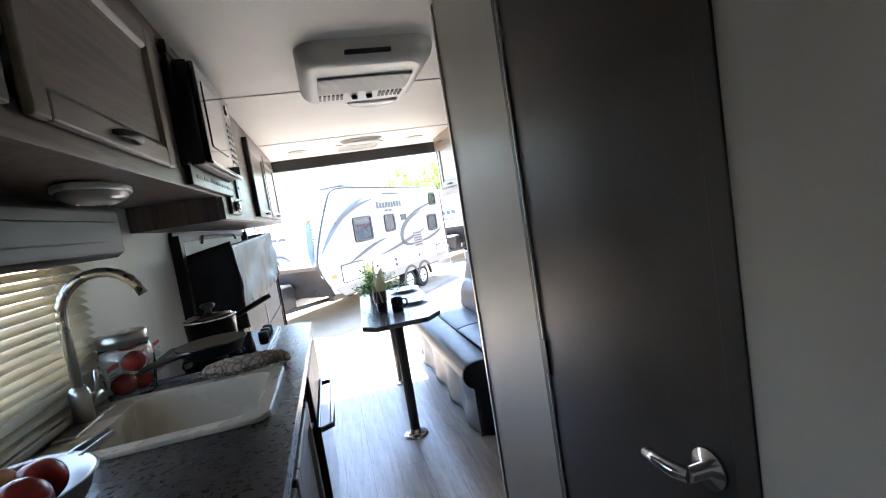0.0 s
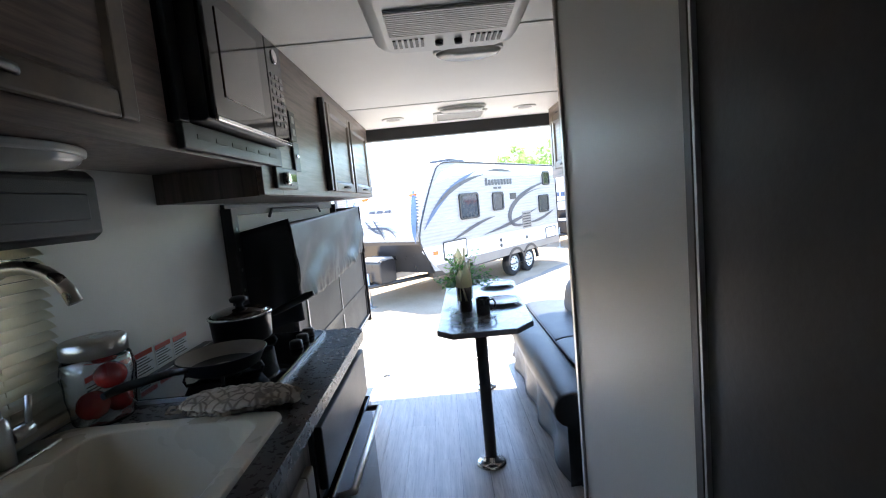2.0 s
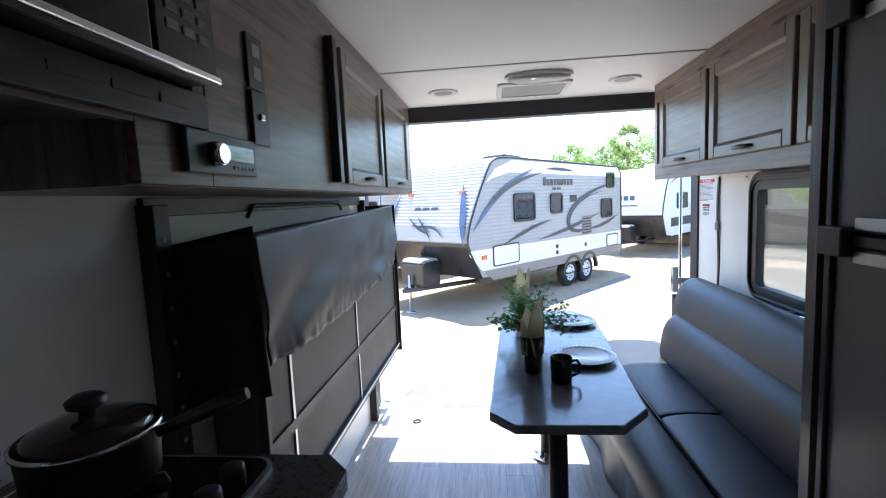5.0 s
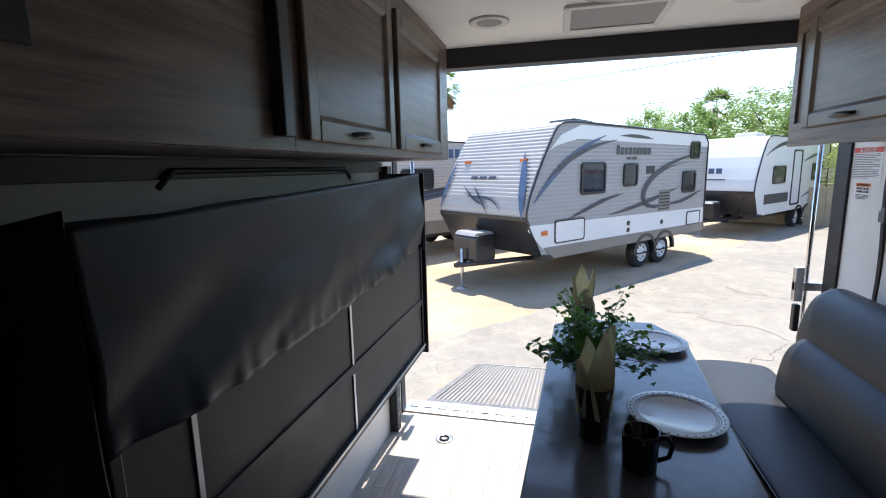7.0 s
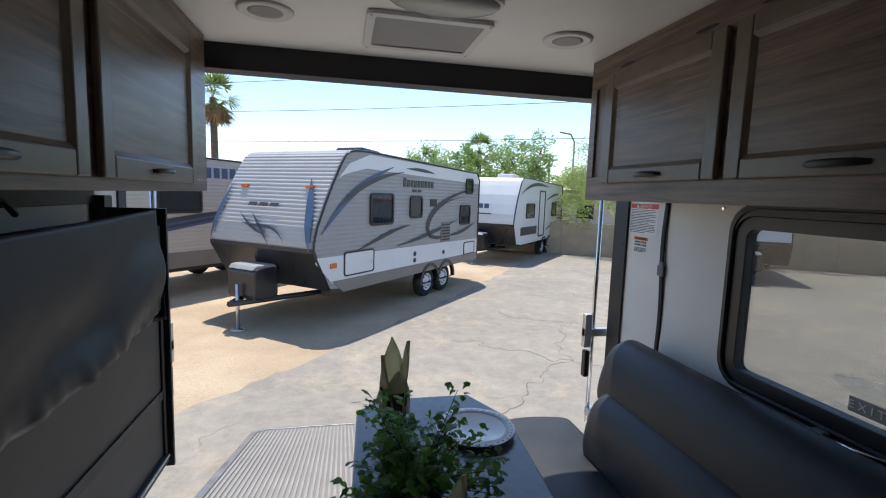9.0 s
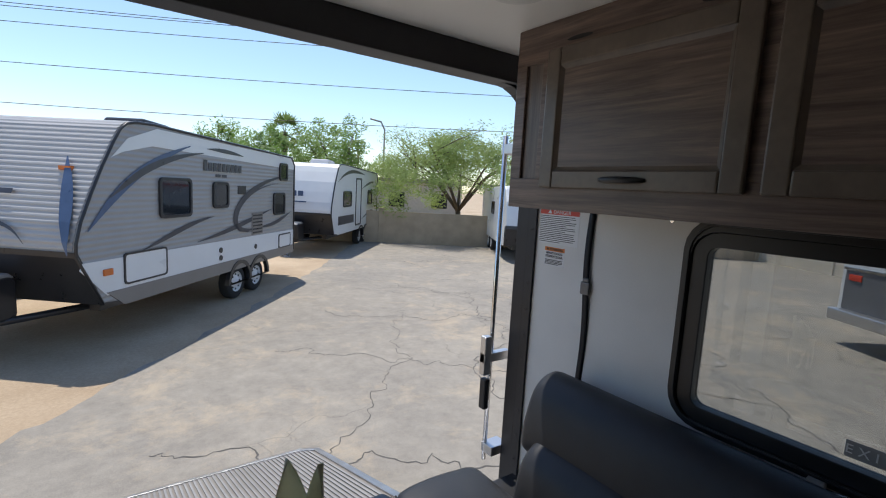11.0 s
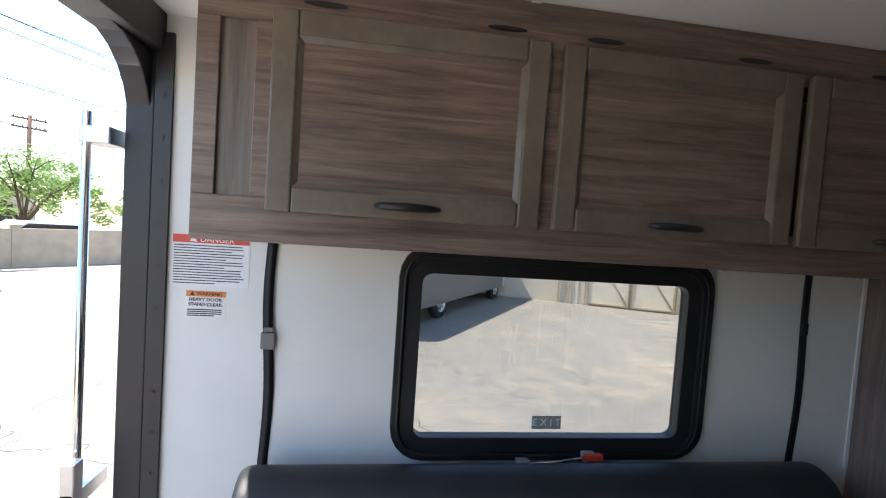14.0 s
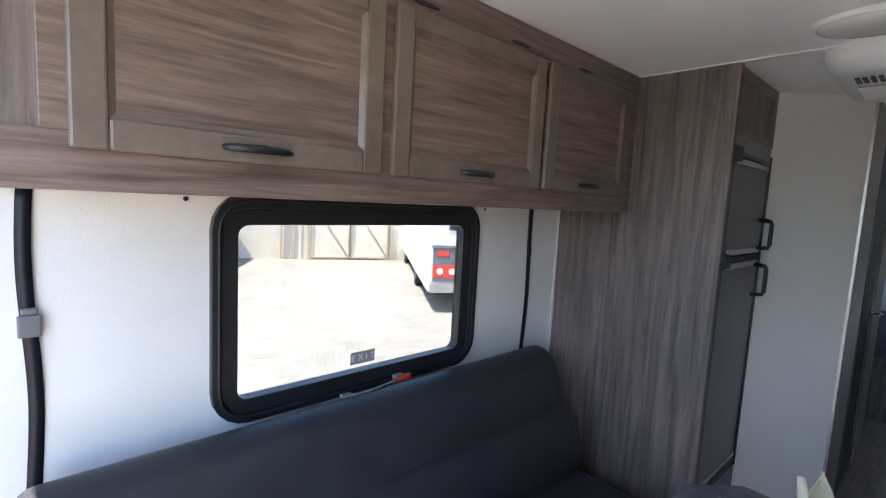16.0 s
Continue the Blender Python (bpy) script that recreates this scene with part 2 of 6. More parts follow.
MH_GREY = plain("motorhome_grey_band", (0.15, 0.15, 0.155), 0.3, vary=0.06, scale=1.5, relief=0.03)
TREAD = plain("grey_tread_rubber", (0.26, 0.255, 0.25), 0.6, vary=0.12, scale=4)
CRACK = plain("crack_dirt", (0.1, 0.093, 0.085), 0.95, vary=0.25)
COUNTER, PLANK, ASPHALT, SAND = counter_material(), floor_material(), asphalt_material(), sand_material()
RV_WHITE = plain("trailer_white_skin", (0.72, 0.72, 0.71), 0.3, vary=0.03, scale=1.5, grain=60, relief=0.05)
def siding(name, color):
    m = plain(name, color, 0.32, vary=0.05, scale=1.5, grain=60, relief=0.0)
    nt = m.node_tree
    wv = nt.nodes.new("ShaderNodeTexWave")
    wv.bands_direction = "Z"
    wv.inputs["Scale"].default_value, wv.inputs["Distortion"].default_value = 4.2, 0.0
    nt.links.new(coords(nt, (1, 1, 1)), wv.inputs["Vector"])
    bump(nt, nt.nodes["Principled BSDF"], wv.outputs["Fac"], 0.7, 0.012)
    return m


RV_GREY = siding("trailer_grey_siding", (0.33, 0.32, 0.31))
RV_SILVER = plain("trailer_silver_skin", (0.43, 0.415, 0.4), 0.35, vary=0.05, scale=1.5, grain=60, relief=0.05)
RV_TAUPE = plain("trailer_taupe_skin", (0.22, 0.2, 0.18), 0.4, vary=0.08, scale=1.5, relief=0.05)
RV_DARK = plain("trailer_dark_trim", (0.025, 0.025, 0.028), 0.3, vary=0.15)
RV_BEIGE = siding("trailer_beige_siding", (0.5, 0.46, 0.41))
RV_BLUE = plain("blue_decal", (0.07, 0.11, 0.2), 0.3, vary=0.1, relief=0)
RV_DECAL = plain("charcoal_decal", (0.06, 0.06, 0.07), 0.3, vary=0.15, relief=0)
RV_LIGHT = plain("pale_grey_decal", (0.5, 0.5, 0.52), 0.3, vary=0.05, relief=0)
RV_GLASS = plain("dark_rv_glass", (0.02, 0.025, 0.03), 0.05, vary=0.2, relief=0)
AMBER = plain("amber_lens", (0.65, 0.16, 0.03), 0.25, vary=0.1, relief=0)
TYRE = plain("tyre_rubber", (0.025, 0.025, 0.026), 0.8, vary=0.2)
BLOCK = plain("tan_block_wall", (0.46, 0.37, 0.26), 0.9, vary=0.12, scale=2, grain=40, relief=0.5)
BLOCK_PALE = plain("pale_block_wall", (0.74, 0.66, 0.53), 0.9, vary=0.1, scale=2, grain=40, relief=0.5)
BARK = plain("tree_bark", (0.13, 0.1, 0.07), 0.9, vary=0.3, scale=8, grain=40, relief=0.6)
PALO = foliage("palo_verde_foliage", (0.26, 0.34, 0.1), 0.7, 0.4, 2)
TREE_LEAF = foliage("broadleaf_foliage", (0.19, 0.3, 0.07), 0.6, 0.4, 2)
PALM_LEAF = foliage("palm_frond", (0.13, 0.19, 0.055), 0.6, 0.4, 2)
PALM_DRY = plain("dry_palm_skirt", (0.3, 0.2, 0.1), 0.8, vary=0.3, scale=3)
POLE = plain("weathered_pole_wood", (0.16, 0.085, 0.05), 0.85, vary=0.2, grain=50)
HOUSE = plain("pale_house_wall", (0.55, 0.52, 0.48), 0.8, vary=0.08)


# ---- mesh tools ----
class Build:
    """Collects shapes in one mesh."""

    def __init__(self):
        self.bm = bmesh.new()

    def box(self, x0, x1, y0, y1, z0, z1, m=0):
        x0, x1, y0, y1, z0, z1 = min(x0, x1), max(x0, x1), min(y0, y1), max(y0, y1), min(z0, z1), max(z0, z1)
        v = [self.bm.verts.new(c) for c in ((x0, y0, z0), (x1, y0, z0), (x1, y1, z0), (x0, y1, z0), (x0, y0, z1), (x1, y0, z1), (x1, y1, z1), (x0, y1, z1))]
        for f in ((0, 3, 2, 1), (4, 5, 6, 7), (0, 1, 5, 4), (1, 2, 6, 5), (2, 3, 7, 6), (3, 0, 4, 7)):
            self.bm.faces.new([v[i] for i in f]).material_index = m
        return self

    def prism(self, poly, axis, a, b, m=0):
        """A flat outline pushed along an axis. poly: pairs on the two other axes, in x, y, z order."""
        def at(p, h):
            return {"x": (h, p[0], p[1]), "y": (p[0], h, p[1]), "z": (p[0], p[1], h)}[axis]
        lo = [self.bm.verts.new(at(p, a)) for p in poly]
        hi = [self.bm.verts.new(at(p, b)) for p in poly]
        n = len(poly)
        made = [self.bm.faces.new(lo), self.bm.faces.new(hi[::-1])]
        made += [self.bm.faces.new((lo[i], hi[i], hi[(i + 1) % n], lo[(i + 1) % n])) for i in range(n)]
        for f in made:
            f.material_index = m
        return self

    def ring(self, outer, inner, axis, a, b, m=0):
        """A flat frame between two outlines of equal count, with thickness."""
        def at(p, h):
            return {"x": (h, p[0], p[1]), "y": (p[0], h, p[1]), "z": (p[0], p[1], h)}[axis]
        loops = [[self.bm.verts.new(at(p, h)) for p in poly] for poly, h in ((outer, a), (outer, b), (inner, b), (inner, a))]
        n = len(outer)
        for k in range(4):
            p, q = loops[k], loops[(k + 1) % 4]
            for i in range(n):
                self.bm.faces.new((p[i], p[(i + 1) % n], q[(i + 1) % n], q[i])).material_index = m
        return self

    def tube(self, pts, r, n=10, m=0, caps=True):
        pts = [Vector(p) for p in pts]
        rs = r if isinstance(r, (list, tuple)) else [r] * len(pts)
        loops = []
        side = None
        for i, p in enumerate(pts):
            d = (pts[min(i + 1, len(pts) - 1)] - pts[max(i - 1, 0)]).normalized()
            if side is None:
                side = d.orthogonal().normalized()
            side = (side - d * side.dot(d)).normalized()
            up = d.cross(side)
            loops.append([self.bm.verts.new(p + (side * math.cos(k * math.tau / n) + up * math.sin(k * math.tau / n)) * rs[i]) for k in range(n)])
        for a, b in zip(loops, loops[1:]):
            for k in range(n):
                f = self.bm.faces.new((a[k], a[(k + 1) % n], b[(k + 1) % n], b[k]))
                f.material_index, f.smooth = m, True
        if caps:
            self.bm.faces.new(loops[0][::-1]).material_index = m
            self.bm.faces.new(loops[-1]).material_index = m
        return self

    def lathe(self, prof, c, n=28, m=0, axis="z", caps=True):
        """Turns (radius, height) pairs round an upright axis through c."""
        loops = []
        for r, h in prof:
            loop = []
            for k in range(n):
                a = k * math.tau / n
                u, v = r * math.cos(a), r * math.sin(a)
                off = {"z": (u, v, h), "x": (h, u, v), "y": (u, h, v)}[axis]
                loop.append(self.bm.verts.new((c[0] + off[0], c[1] + off[1], c[2] + off[2])))
            loops.append(loop)
        for a, b in zip(loops, loops[1:]):
            for k in range(n):
                f = self.bm.faces.new((a[k], a[(k + 1) % n], b[(k + 1) % n], b[k]))
                f.material_index, f.smooth = m, True
        for loop, (r, h) in ((loops[0], prof[0]), (loops[-1], prof[-1])):
            if r > 1e-4 and caps:
                self.bm.faces.new(loop).material_index = m
        return self

    def sheet(self, fn, nu, nv, m=0):
        g = [[self.bm.verts.new(fn(i / nu, j / nv)) for j in range(nv + 1)] for i in range(nu + 1)]
        for i in range(nu):
            for j in range(nv):
                f = self.bm.faces.new((g[i][j], g[i + 1][j], g[i + 1][j + 1], g[i][j + 1]))
                f.smooth, f.material_index = True, m
        return self

    def blob(self, c, r, squash=(1, 1, 1), m=0, n=2):
        made = bmesh.ops.create_icosphere(self.bm, subdivisions=n, radius=r)
        for v in made["verts"]:
            v.co = Vector((v.co.x * squash[0] + c[0], v.co.y * squash[1] + c[1], v.co.z * squash[2] + c[2]))
            for f in v.link_faces:
                f.smooth, f.material_index = True, m
        return self

    def smooth_prism(self, poly, axis, a, b, m=0, n=4):
        """A prism whose outline is a smooth closed curve through the points."""
        out = []
        k = len(poly)
        for i in range(k):
            p0, p1, p2, p3 = (Vector(poly[(i + d) % k]) for d in (-1, 0, 1, 2))
            for j in range(n):
                t = j / n
                q = 0.5 * (2 * p1 + (p2 - p0) * t + (2 * p0 - 5 * p1 + 4 * p2 - p3) * t * t + (3 * p1 - p0 - 3 * p2 + p3) * t ** 3)
                out.append((q.x, q.y))
        mid = Vector((sum(p[0] for p in out) / len(out), sum(p[1] for p in out) / len(out)))
        steps = [(a, 0.93), (a + 0.012, 0.98), (a + 0.03, 1.0), (b - 0.03, 1.0), (b - 0.012, 0.98), (b, 0.93)]
        loops = []
        for h, s in steps:
            ring = []
            for p in out:
                u, v = mid.x + (p[0] - mid.x) * s, mid.y + (p[1] - mid.y) * s
                ring.append(self.bm.verts.new({"x": (h, u, v), "y": (u, h, v), "z": (u, v, h)}[axis]))
            loops.append(ring)
        for p, q in zip(loops, loops[1:]):
            for i in range(len(out)):
                f = self.bm.faces.new((p[i], p[(i + 1) % len(out)], q[(i + 1) % len(out)], q[i]))
                f.smooth, f.material_index = True, m
        self.bm.faces.new(loops[0])
        self.bm.faces.new(loops[-1])
        return self

    def done(self, name, mats, parent=None, bevel=0.0, segs=2, solid=0.0, fix=True):
        if fix:
            bmesh.ops.recalc_face_normals(self.bm, faces=self.bm.faces)
        me = bpy.data.meshes.new(name)
        self.bm.to_mesh(me)
        self.bm.free()
        for mt in mats if isinstance(mats, (list, tuple)) else [mats]:
            me.materials.append(mt)
        ob = new(name, me)
        if solid:
            md = ob.modifiers.new("thick", "SOLIDIFY")
            md.thickness = solid
        if bevel:
            md = ob.modifiers.new("edge", "BEVEL")
            md.width, md.segments, md.limit_method, md.angle_limit = bevel, segs, "ANGLE", radians(40)
            md.harden_normals = False
        return attach(ob, parent)


def attach(ob, parent):
    if parent is not None:
        ob.parent = parent
        if "own_space" not in parent:
            ob.matrix_parent_inverse = parent.matrix_basis.inverted()
    return ob


def thing(name, label, category, at=(0, 0, 0), turn=0.0, local=False, group="", kind=""):
    """An Empty at a thing's base. local: its parts are built round its own origin."""
    ob = new(name)
    ob.empty_display_size = 0.1
    ob.matrix_basis = pose(*at, 0, 0, turn)
    if local:
        ob["own_space"] = 1
    return tagged(ob, label, category, group, kind)


def rounded(u0, u1, v0, v1, r, n=5):
    """Outline of a rectangle with round corners."""
    out = []
    for cu, cv, a0 in ((u1 - r, v1 - r, 0), (u0 + r, v1 - r, 90), (u0 + r, v0 + r, 180), (u1 - r, v0 + r, 270)):
        for k in range(n + 1):
            a = radians(a0 + 90 * k / n)
            out.append((cu + r * math.cos(a), cv + r * math.sin(a)))
    return out


def text_mesh(name, body, size, mat, m, parent=None, extrude=0.0006):
    cu = bpy.data.curves.new(name, "FONT")
    cu.body, cu.size, cu.align_x, cu.align_y, cu.extrude = body, size, "CENTER", "CENTER", extrude
    tmp = bpy.data.objects.new("tmp", cu)
    me = bpy.data.meshes.new_from_object(tmp)
    bpy.data.objects.remove(tmp)
    bpy.data.curves.remove(cu)
    me.materials.clear()
    me.materials.append(mat)
    ob = new(name, me)
    ob.matrix_basis = m
    return attach(ob, parent)


def structure(ob, label=""):
    return tagged(ob, label, "", "", "structure")


# ---- the trailer's shell ----
XL, XR, YF, YR, H = -0.80, 1.44, -1.9, 4.93, 2.15
T = 0.05
# right wall, pierced by the window and by an unseen opening added for light
WY0, WY1, WZ0, WZ1 = 3.25, 4.19, 0.965, 1.545
b = Build()
b.box(XR, XR + T, YF, -1.6, -0.1, H + 0.05).box(XR, XR + T, -0.6, WY0, -0.1, H + 0.05).box(XR, XR + T, -1.6, -0.6, -0.1, 0.95).box(XR, XR + T, -1.6, -0.6, 1.65, H + 0.05).box(XR, XR + T, WY1, YR, -0.1, H + 0.05)
b.box(XR, XR + T, WY0, WY1, -0.1, WZ0).box(XR, XR + T, WY0, WY1, WZ1, H + 0.05)
structure(b.done("wall_right", WALL), "off-white vinyl side wall")
# left wall with the kitchen window behind its blind
KY0, KY1, KZ0, KZ1 = 0.85, 1.74, 1.14, 1.52
b = Build()
b.box(XL - T, XL, YF, KY0, -0.1, H + 0.05).box(XL - T, XL, KY1, YR, -0.1, H + 0.05)
b.box(XL - T, XL, KY0, KY1, -0.1, KZ0).box(XL - T, XL, KY0, KY1, KZ1, H + 0.05)
structure(b.done("wall_left", WALL_L), "pale grey vinyl side wall")
structure(Build().box(XL - T, XR + T, YF - T, YF, -0.1, H + 0.05).done("wall_front", WALL_L), "plain front wall")
structure(Build().box(XL - T, XR + T, YF, YR + 0.12, H, H + 0.08).done("ceiling", CEIL), "white vinyl ceiling")
structure(Build().box(XL - T, XR + T, YF, YR + 0.03, -0.12, -0.006).done("subfloor", BLACK_STEEL), "dark floor deck")
for k, y in enumerate((2.62, 3.97)):
    structure(Build().box(XL, XR, y - 0.012, y + 0.012, H - 0.005, H + 0.004).done("ceiling_seam", WHITE_P, bevel=0.002), "white ceiling seam strip")

# rear door frame
b = Build()
b.box(XL - T, XR + T, YR - 0.06, YR + 0.04, H - 0.1, H + 0.08)
b.box(XR - 0.008, XR + T, YR - 0.04, YR + 0.03, 0.0, H - 0.1).box(XL - T, XL + 0.008, YR - 0.04, YR + 0.03, 0.0, H - 0.1)
for sx, c in ((1, XR), (-1, XL)):
    arc = [(c, H - 0.1)] + [(c - sx * 0.2 * (1 - math.cos(radians(a))), H - 0.3 + 0.2 * math.sin(radians(a))) for a in range(0, 91, 15)]
    b.prism(arc, "y", YR - 0.03, YR + 0.03)
structure(b.done("rear_door_frame", BLACK_STEEL, bevel=0.004), "black steel ramp door frame with rounded corners")
b = Build()
b.box(XR - 0.012, XR - 0.001, YR - 0.085, YR - 0.042, 0.0, H - 0.05)
for k in range(18):
    b.lathe([(0.006, -0.016), (0.004, -0.012)], (XR, YR - 0.063, 0.1 + k * 0.115), 8, 1, "x")
structure(b.done("trim", [BLACK_STEEL, BLACK]), "black riveted jamb trim")
b = Build().box(XL, XR, YR - 0.01, YR + 0.14, -0.02, 0.006)
for k in range(24):
    b.box(XL + 0.03 + k * 0.092, XL + 0.08 + k * 0.092, YR + 0.05, YR + 0.1, 0.006, 0.012)
structure(b.done("threshold", ALU, bevel=0.002), "ribbed aluminium door threshold")


def window_right():
    w = structure(thing("window_1", "black framed emergency exit window", "window", (XR, 3.72, WZ0)), "black framed emergency exit window")
    o = rounded(3.21, 4.215, 0.943, 1.588, 0.1)
    i1 = rounded(WY0 + 0.0, WY1 - 0.0, WZ0, WZ1, 0.075)
    i2 = rounded(WY0 + 0.045, WY1 - 0.045, WZ0 + 0.045, WZ1 - 0.045, 0.03)
    bb = Build().ring(o, i1, "x", XR - 0.022, XR - 0.001)
    bb.ring(i1, i2, "x", XR - 0.014, XR + 0.03)
    bb.ring(rounded(3.228, 4.2, 0.955, 1.572, 0.09), rounded(3.236, 4.193, 0.962, 1.564, 0.085), "x", XR - 0.027, XR - 0.02)
    for yy in (3.4, 3.72, 4.04):
        bb.lathe([(0.006, -0.026), (0.003, -0.022)], (XR, yy, 1.58), 8, 0, "x")
    bb.done("frame", BLACK, w, bevel=0.004)
    g = Build().box(XR + 0.012, XR + 0.016, WY0 + 0.04, WY1 - 0.04, WZ0 + 0.04, WZ1 - 0.04).done("pane", GLASS_TINT, w)
    g.visible_shadow = False
    s = Build().box(XR + 0.004, XR + 0.0075, 3.68, 3.775, 1.03, 1.072).done("exit_sign", GREY_P, w, bevel=0.001)
    text_mesh("exit_word", "E X I T", 0.032, LABEL, pose(XR + 0.002, 3.728, 1.051, 90, 0, -90), w)
    hb = Build().box(XR - 0.05, XR - 0.02, 3.58, 3.62, 0.945, 0.975).box(XR - 0.05, XR - 0.02, 3.79, 3.83, 0.925, 0.955)
    hb.done("latch", GREY_P, w, bevel=0.004)
    Build().tube([(XR - 0.045, 3.6, 0.965), (XR - 0.055, 3.7, 0.955), (XR - 0.045, 3.81, 0.942)], 0.006).done("pull_bar", CHROME, w)
    Build().box(XR - 0.056, XR - 0.04, 3.56, 3.62, 0.955, 0.975).done("red_lever", RED, w, bevel=0.003)


def kitchen_window():
    w = structure(thing("window_2", "kitchen window behind a cream slatted blind", "window", (XL, 1.3, KZ0)), "kitchen window behind a cream blind")
    Build().ring(rounded(KY0 - 0.02, KY1 + 0.02, KZ0 - 0.02, KZ1 + 0.02, 0.02, 2), rounded(KY0 + 0.03, KY1 - 0.03, KZ0 + 0.03, KZ1 - 0.03, 0.02, 2), "x", XL - T, XL + 0.006).done("frame", BLACK, w)
    g = Build().box(XL - 0.03, XL - 0.026, KY0, KY1, KZ0, KZ1).done("pane", GLASS, w)
    g.visible_shadow = False


def blind():
    w = thing("window_blind", "cream horizontal slat blind, lowered and tilted", "blind", (XL + 0.03, 1.3, 1.07))
    Build().box(XL + 0.012, XL + 0.042, 0.8, 1.76, 1.072, 1.09).done("bottom_rail", BLIND, w, bevel=0.003)
    me = None
    for k in range(16):
        z = 1.105 + k * 0.024
        if me is None:
            bb = Build().sheet(lambda u, v: (XL + 0.012 + 0.026 * u, 0.8 + 0.96 * v, 0.019 * (0.5 - u) + 0.004 * math.sin(u * math.pi)), 3, 1)
            ob = bb.done("slat", BLIND, w, solid=0.0012)
            me = ob
            ob.location.z = z
        else:
            o2 = me.copy()
            scene.collection.objects.link(o2)
            o2.location.z = z
    for y in (0.95, 1.62):
        Build().tube([(XL + 0.03, y, 1.08), (XL + 0.03, y, 1.49)], 0.0012, 5).done("cord", BLIND, w)
    v = thing("blind_valance", "padded black vinyl valance box on the wall", "valance", (XL + 0.05, 1.3, 1.46))
    prof = [(XL, 1.478), (XL + 0.12, 1.478), (XL + 0.142, 1.493), (XL + 0.142, 1.62), (XL + 0.125, 1.64), (XL, 1.64)]
    Build().prism(prof, "y", 0.7, 1.82).done("body", VINYL, v, bevel=0.008)
    Build().box(XL + 0.14, XL + 0.148, 0.7, 1.78, 1.525, 1.585).done("panel", FABRIC, v, bevel=0.004)


# unseen front opening, added so that sky light brightens the kitchen cabinets
def added_light_window(name, x, s):
    w = structure(thing(name, "plain black framed window, added out of view to let in light", "window", (x, -1.1, 0.95)), "plain black framed window, added out of view to let in light")
    Build().ring(rounded(-1.63, -0.57, 0.92, 1.68, 0.06), rounded(-1.57, -0.63, 0.98, 1.62, 0.04), "x", x - s * 0.015, x + s * 0.03).done("frame", BLACK, w)
    g = Build().box(x + s * 0.02, x + s * 0.024, -1.6, -0.6, 0.95, 1.65).done("pane", GLASS, w)
    g.visible_shadow = False


window_right()
kitchen_window()
added_light_window("window_3", XR, 1)
blind()

# bathroom wall block, its door, and the refrigerator bay
BX, BY = 0.43, 1.745
DY0, DY1, DH = 0.65, 1.22, 1.98
b = Build()
b.box(BX, BX + 0.04, DY1, BY, 0, H).box(BX, BX + 0.04, 0.05, DY0, 0, H).box(BX, BX + 0.04, DY0, DY1, DH, H)
b.prism([(BX, BY), (0.735, 2.04), (XR, 2.04), (XR, 2.0), (0.755, 2.0), (BX + 0.04, BY - 0.0)], "z", 0, H).box(BX + 0.04, XR, 0.05, 0.09, 0, H)
structure(b.done("wall_bathroom", WALL_B), "off-white bathroom partition")
structure(Build().box(BX - 0.006, BX + 0.012, BY - 0.012, BY + 0.006, 0, H).done("trim_corner", NICKEL, bevel=0.002), "metal corner trim")
structure(Build().box(BX - 0.004, BX + 0.002, DY1 - 0.002, DY1 + 0.014, 0, DH + 0.01).box(BX - 0.004, BX + 0.002, DY0 - 0.035, DY0 - 0.0, 0, DH + 0.05).done("trim_door", [DOOR_DARK], bevel=0.001), "dark door casing")


def bath_door():
    d = structure(thing("door_1", "dark laminate bathroom door, closed", "door", (BX, 0.9, 0)), "dark laminate bathroom door, closed")
    Build().box(BX + 0.002, BX + 0.03, DY0 + 0.003, DY1 - 0.003, 0.01, DH - 0.003).done("leaf", DOOR_DARK, d, bevel=0.003)
    Build().box(BX - 0.004, BX + 0.004, DY1 - 0.01, DY1 - 0.005, 0.0, DH).done("edge_strip", ALU, d)
    kb = Build().lathe([(0.03, 0.0), (0.03, -0.008), (0.012, -0.012), (0.011, -0.04)], (BX + 0.002, 0.7, 1.04), 20, 0, "x")
    kb.tube([(BX - 0.036, 0.7, 1.04), (BX - 0.045, 0.72, 1.04), (BX - 0.046, 0.755, 1.038), (BX - 0.043, 0.785, 1.036)], [0.012, 0.012, 0.01, 0.009])
    kb.done("lever", CHROME, d)
    for z in (1.02,):
        Build().box(BX - 0.005, BX + 0.003, DY1 - 0.02, DY1 + 0.006, z, z + 0.09).done("hinge", BLACK, d, bevel=0.001)


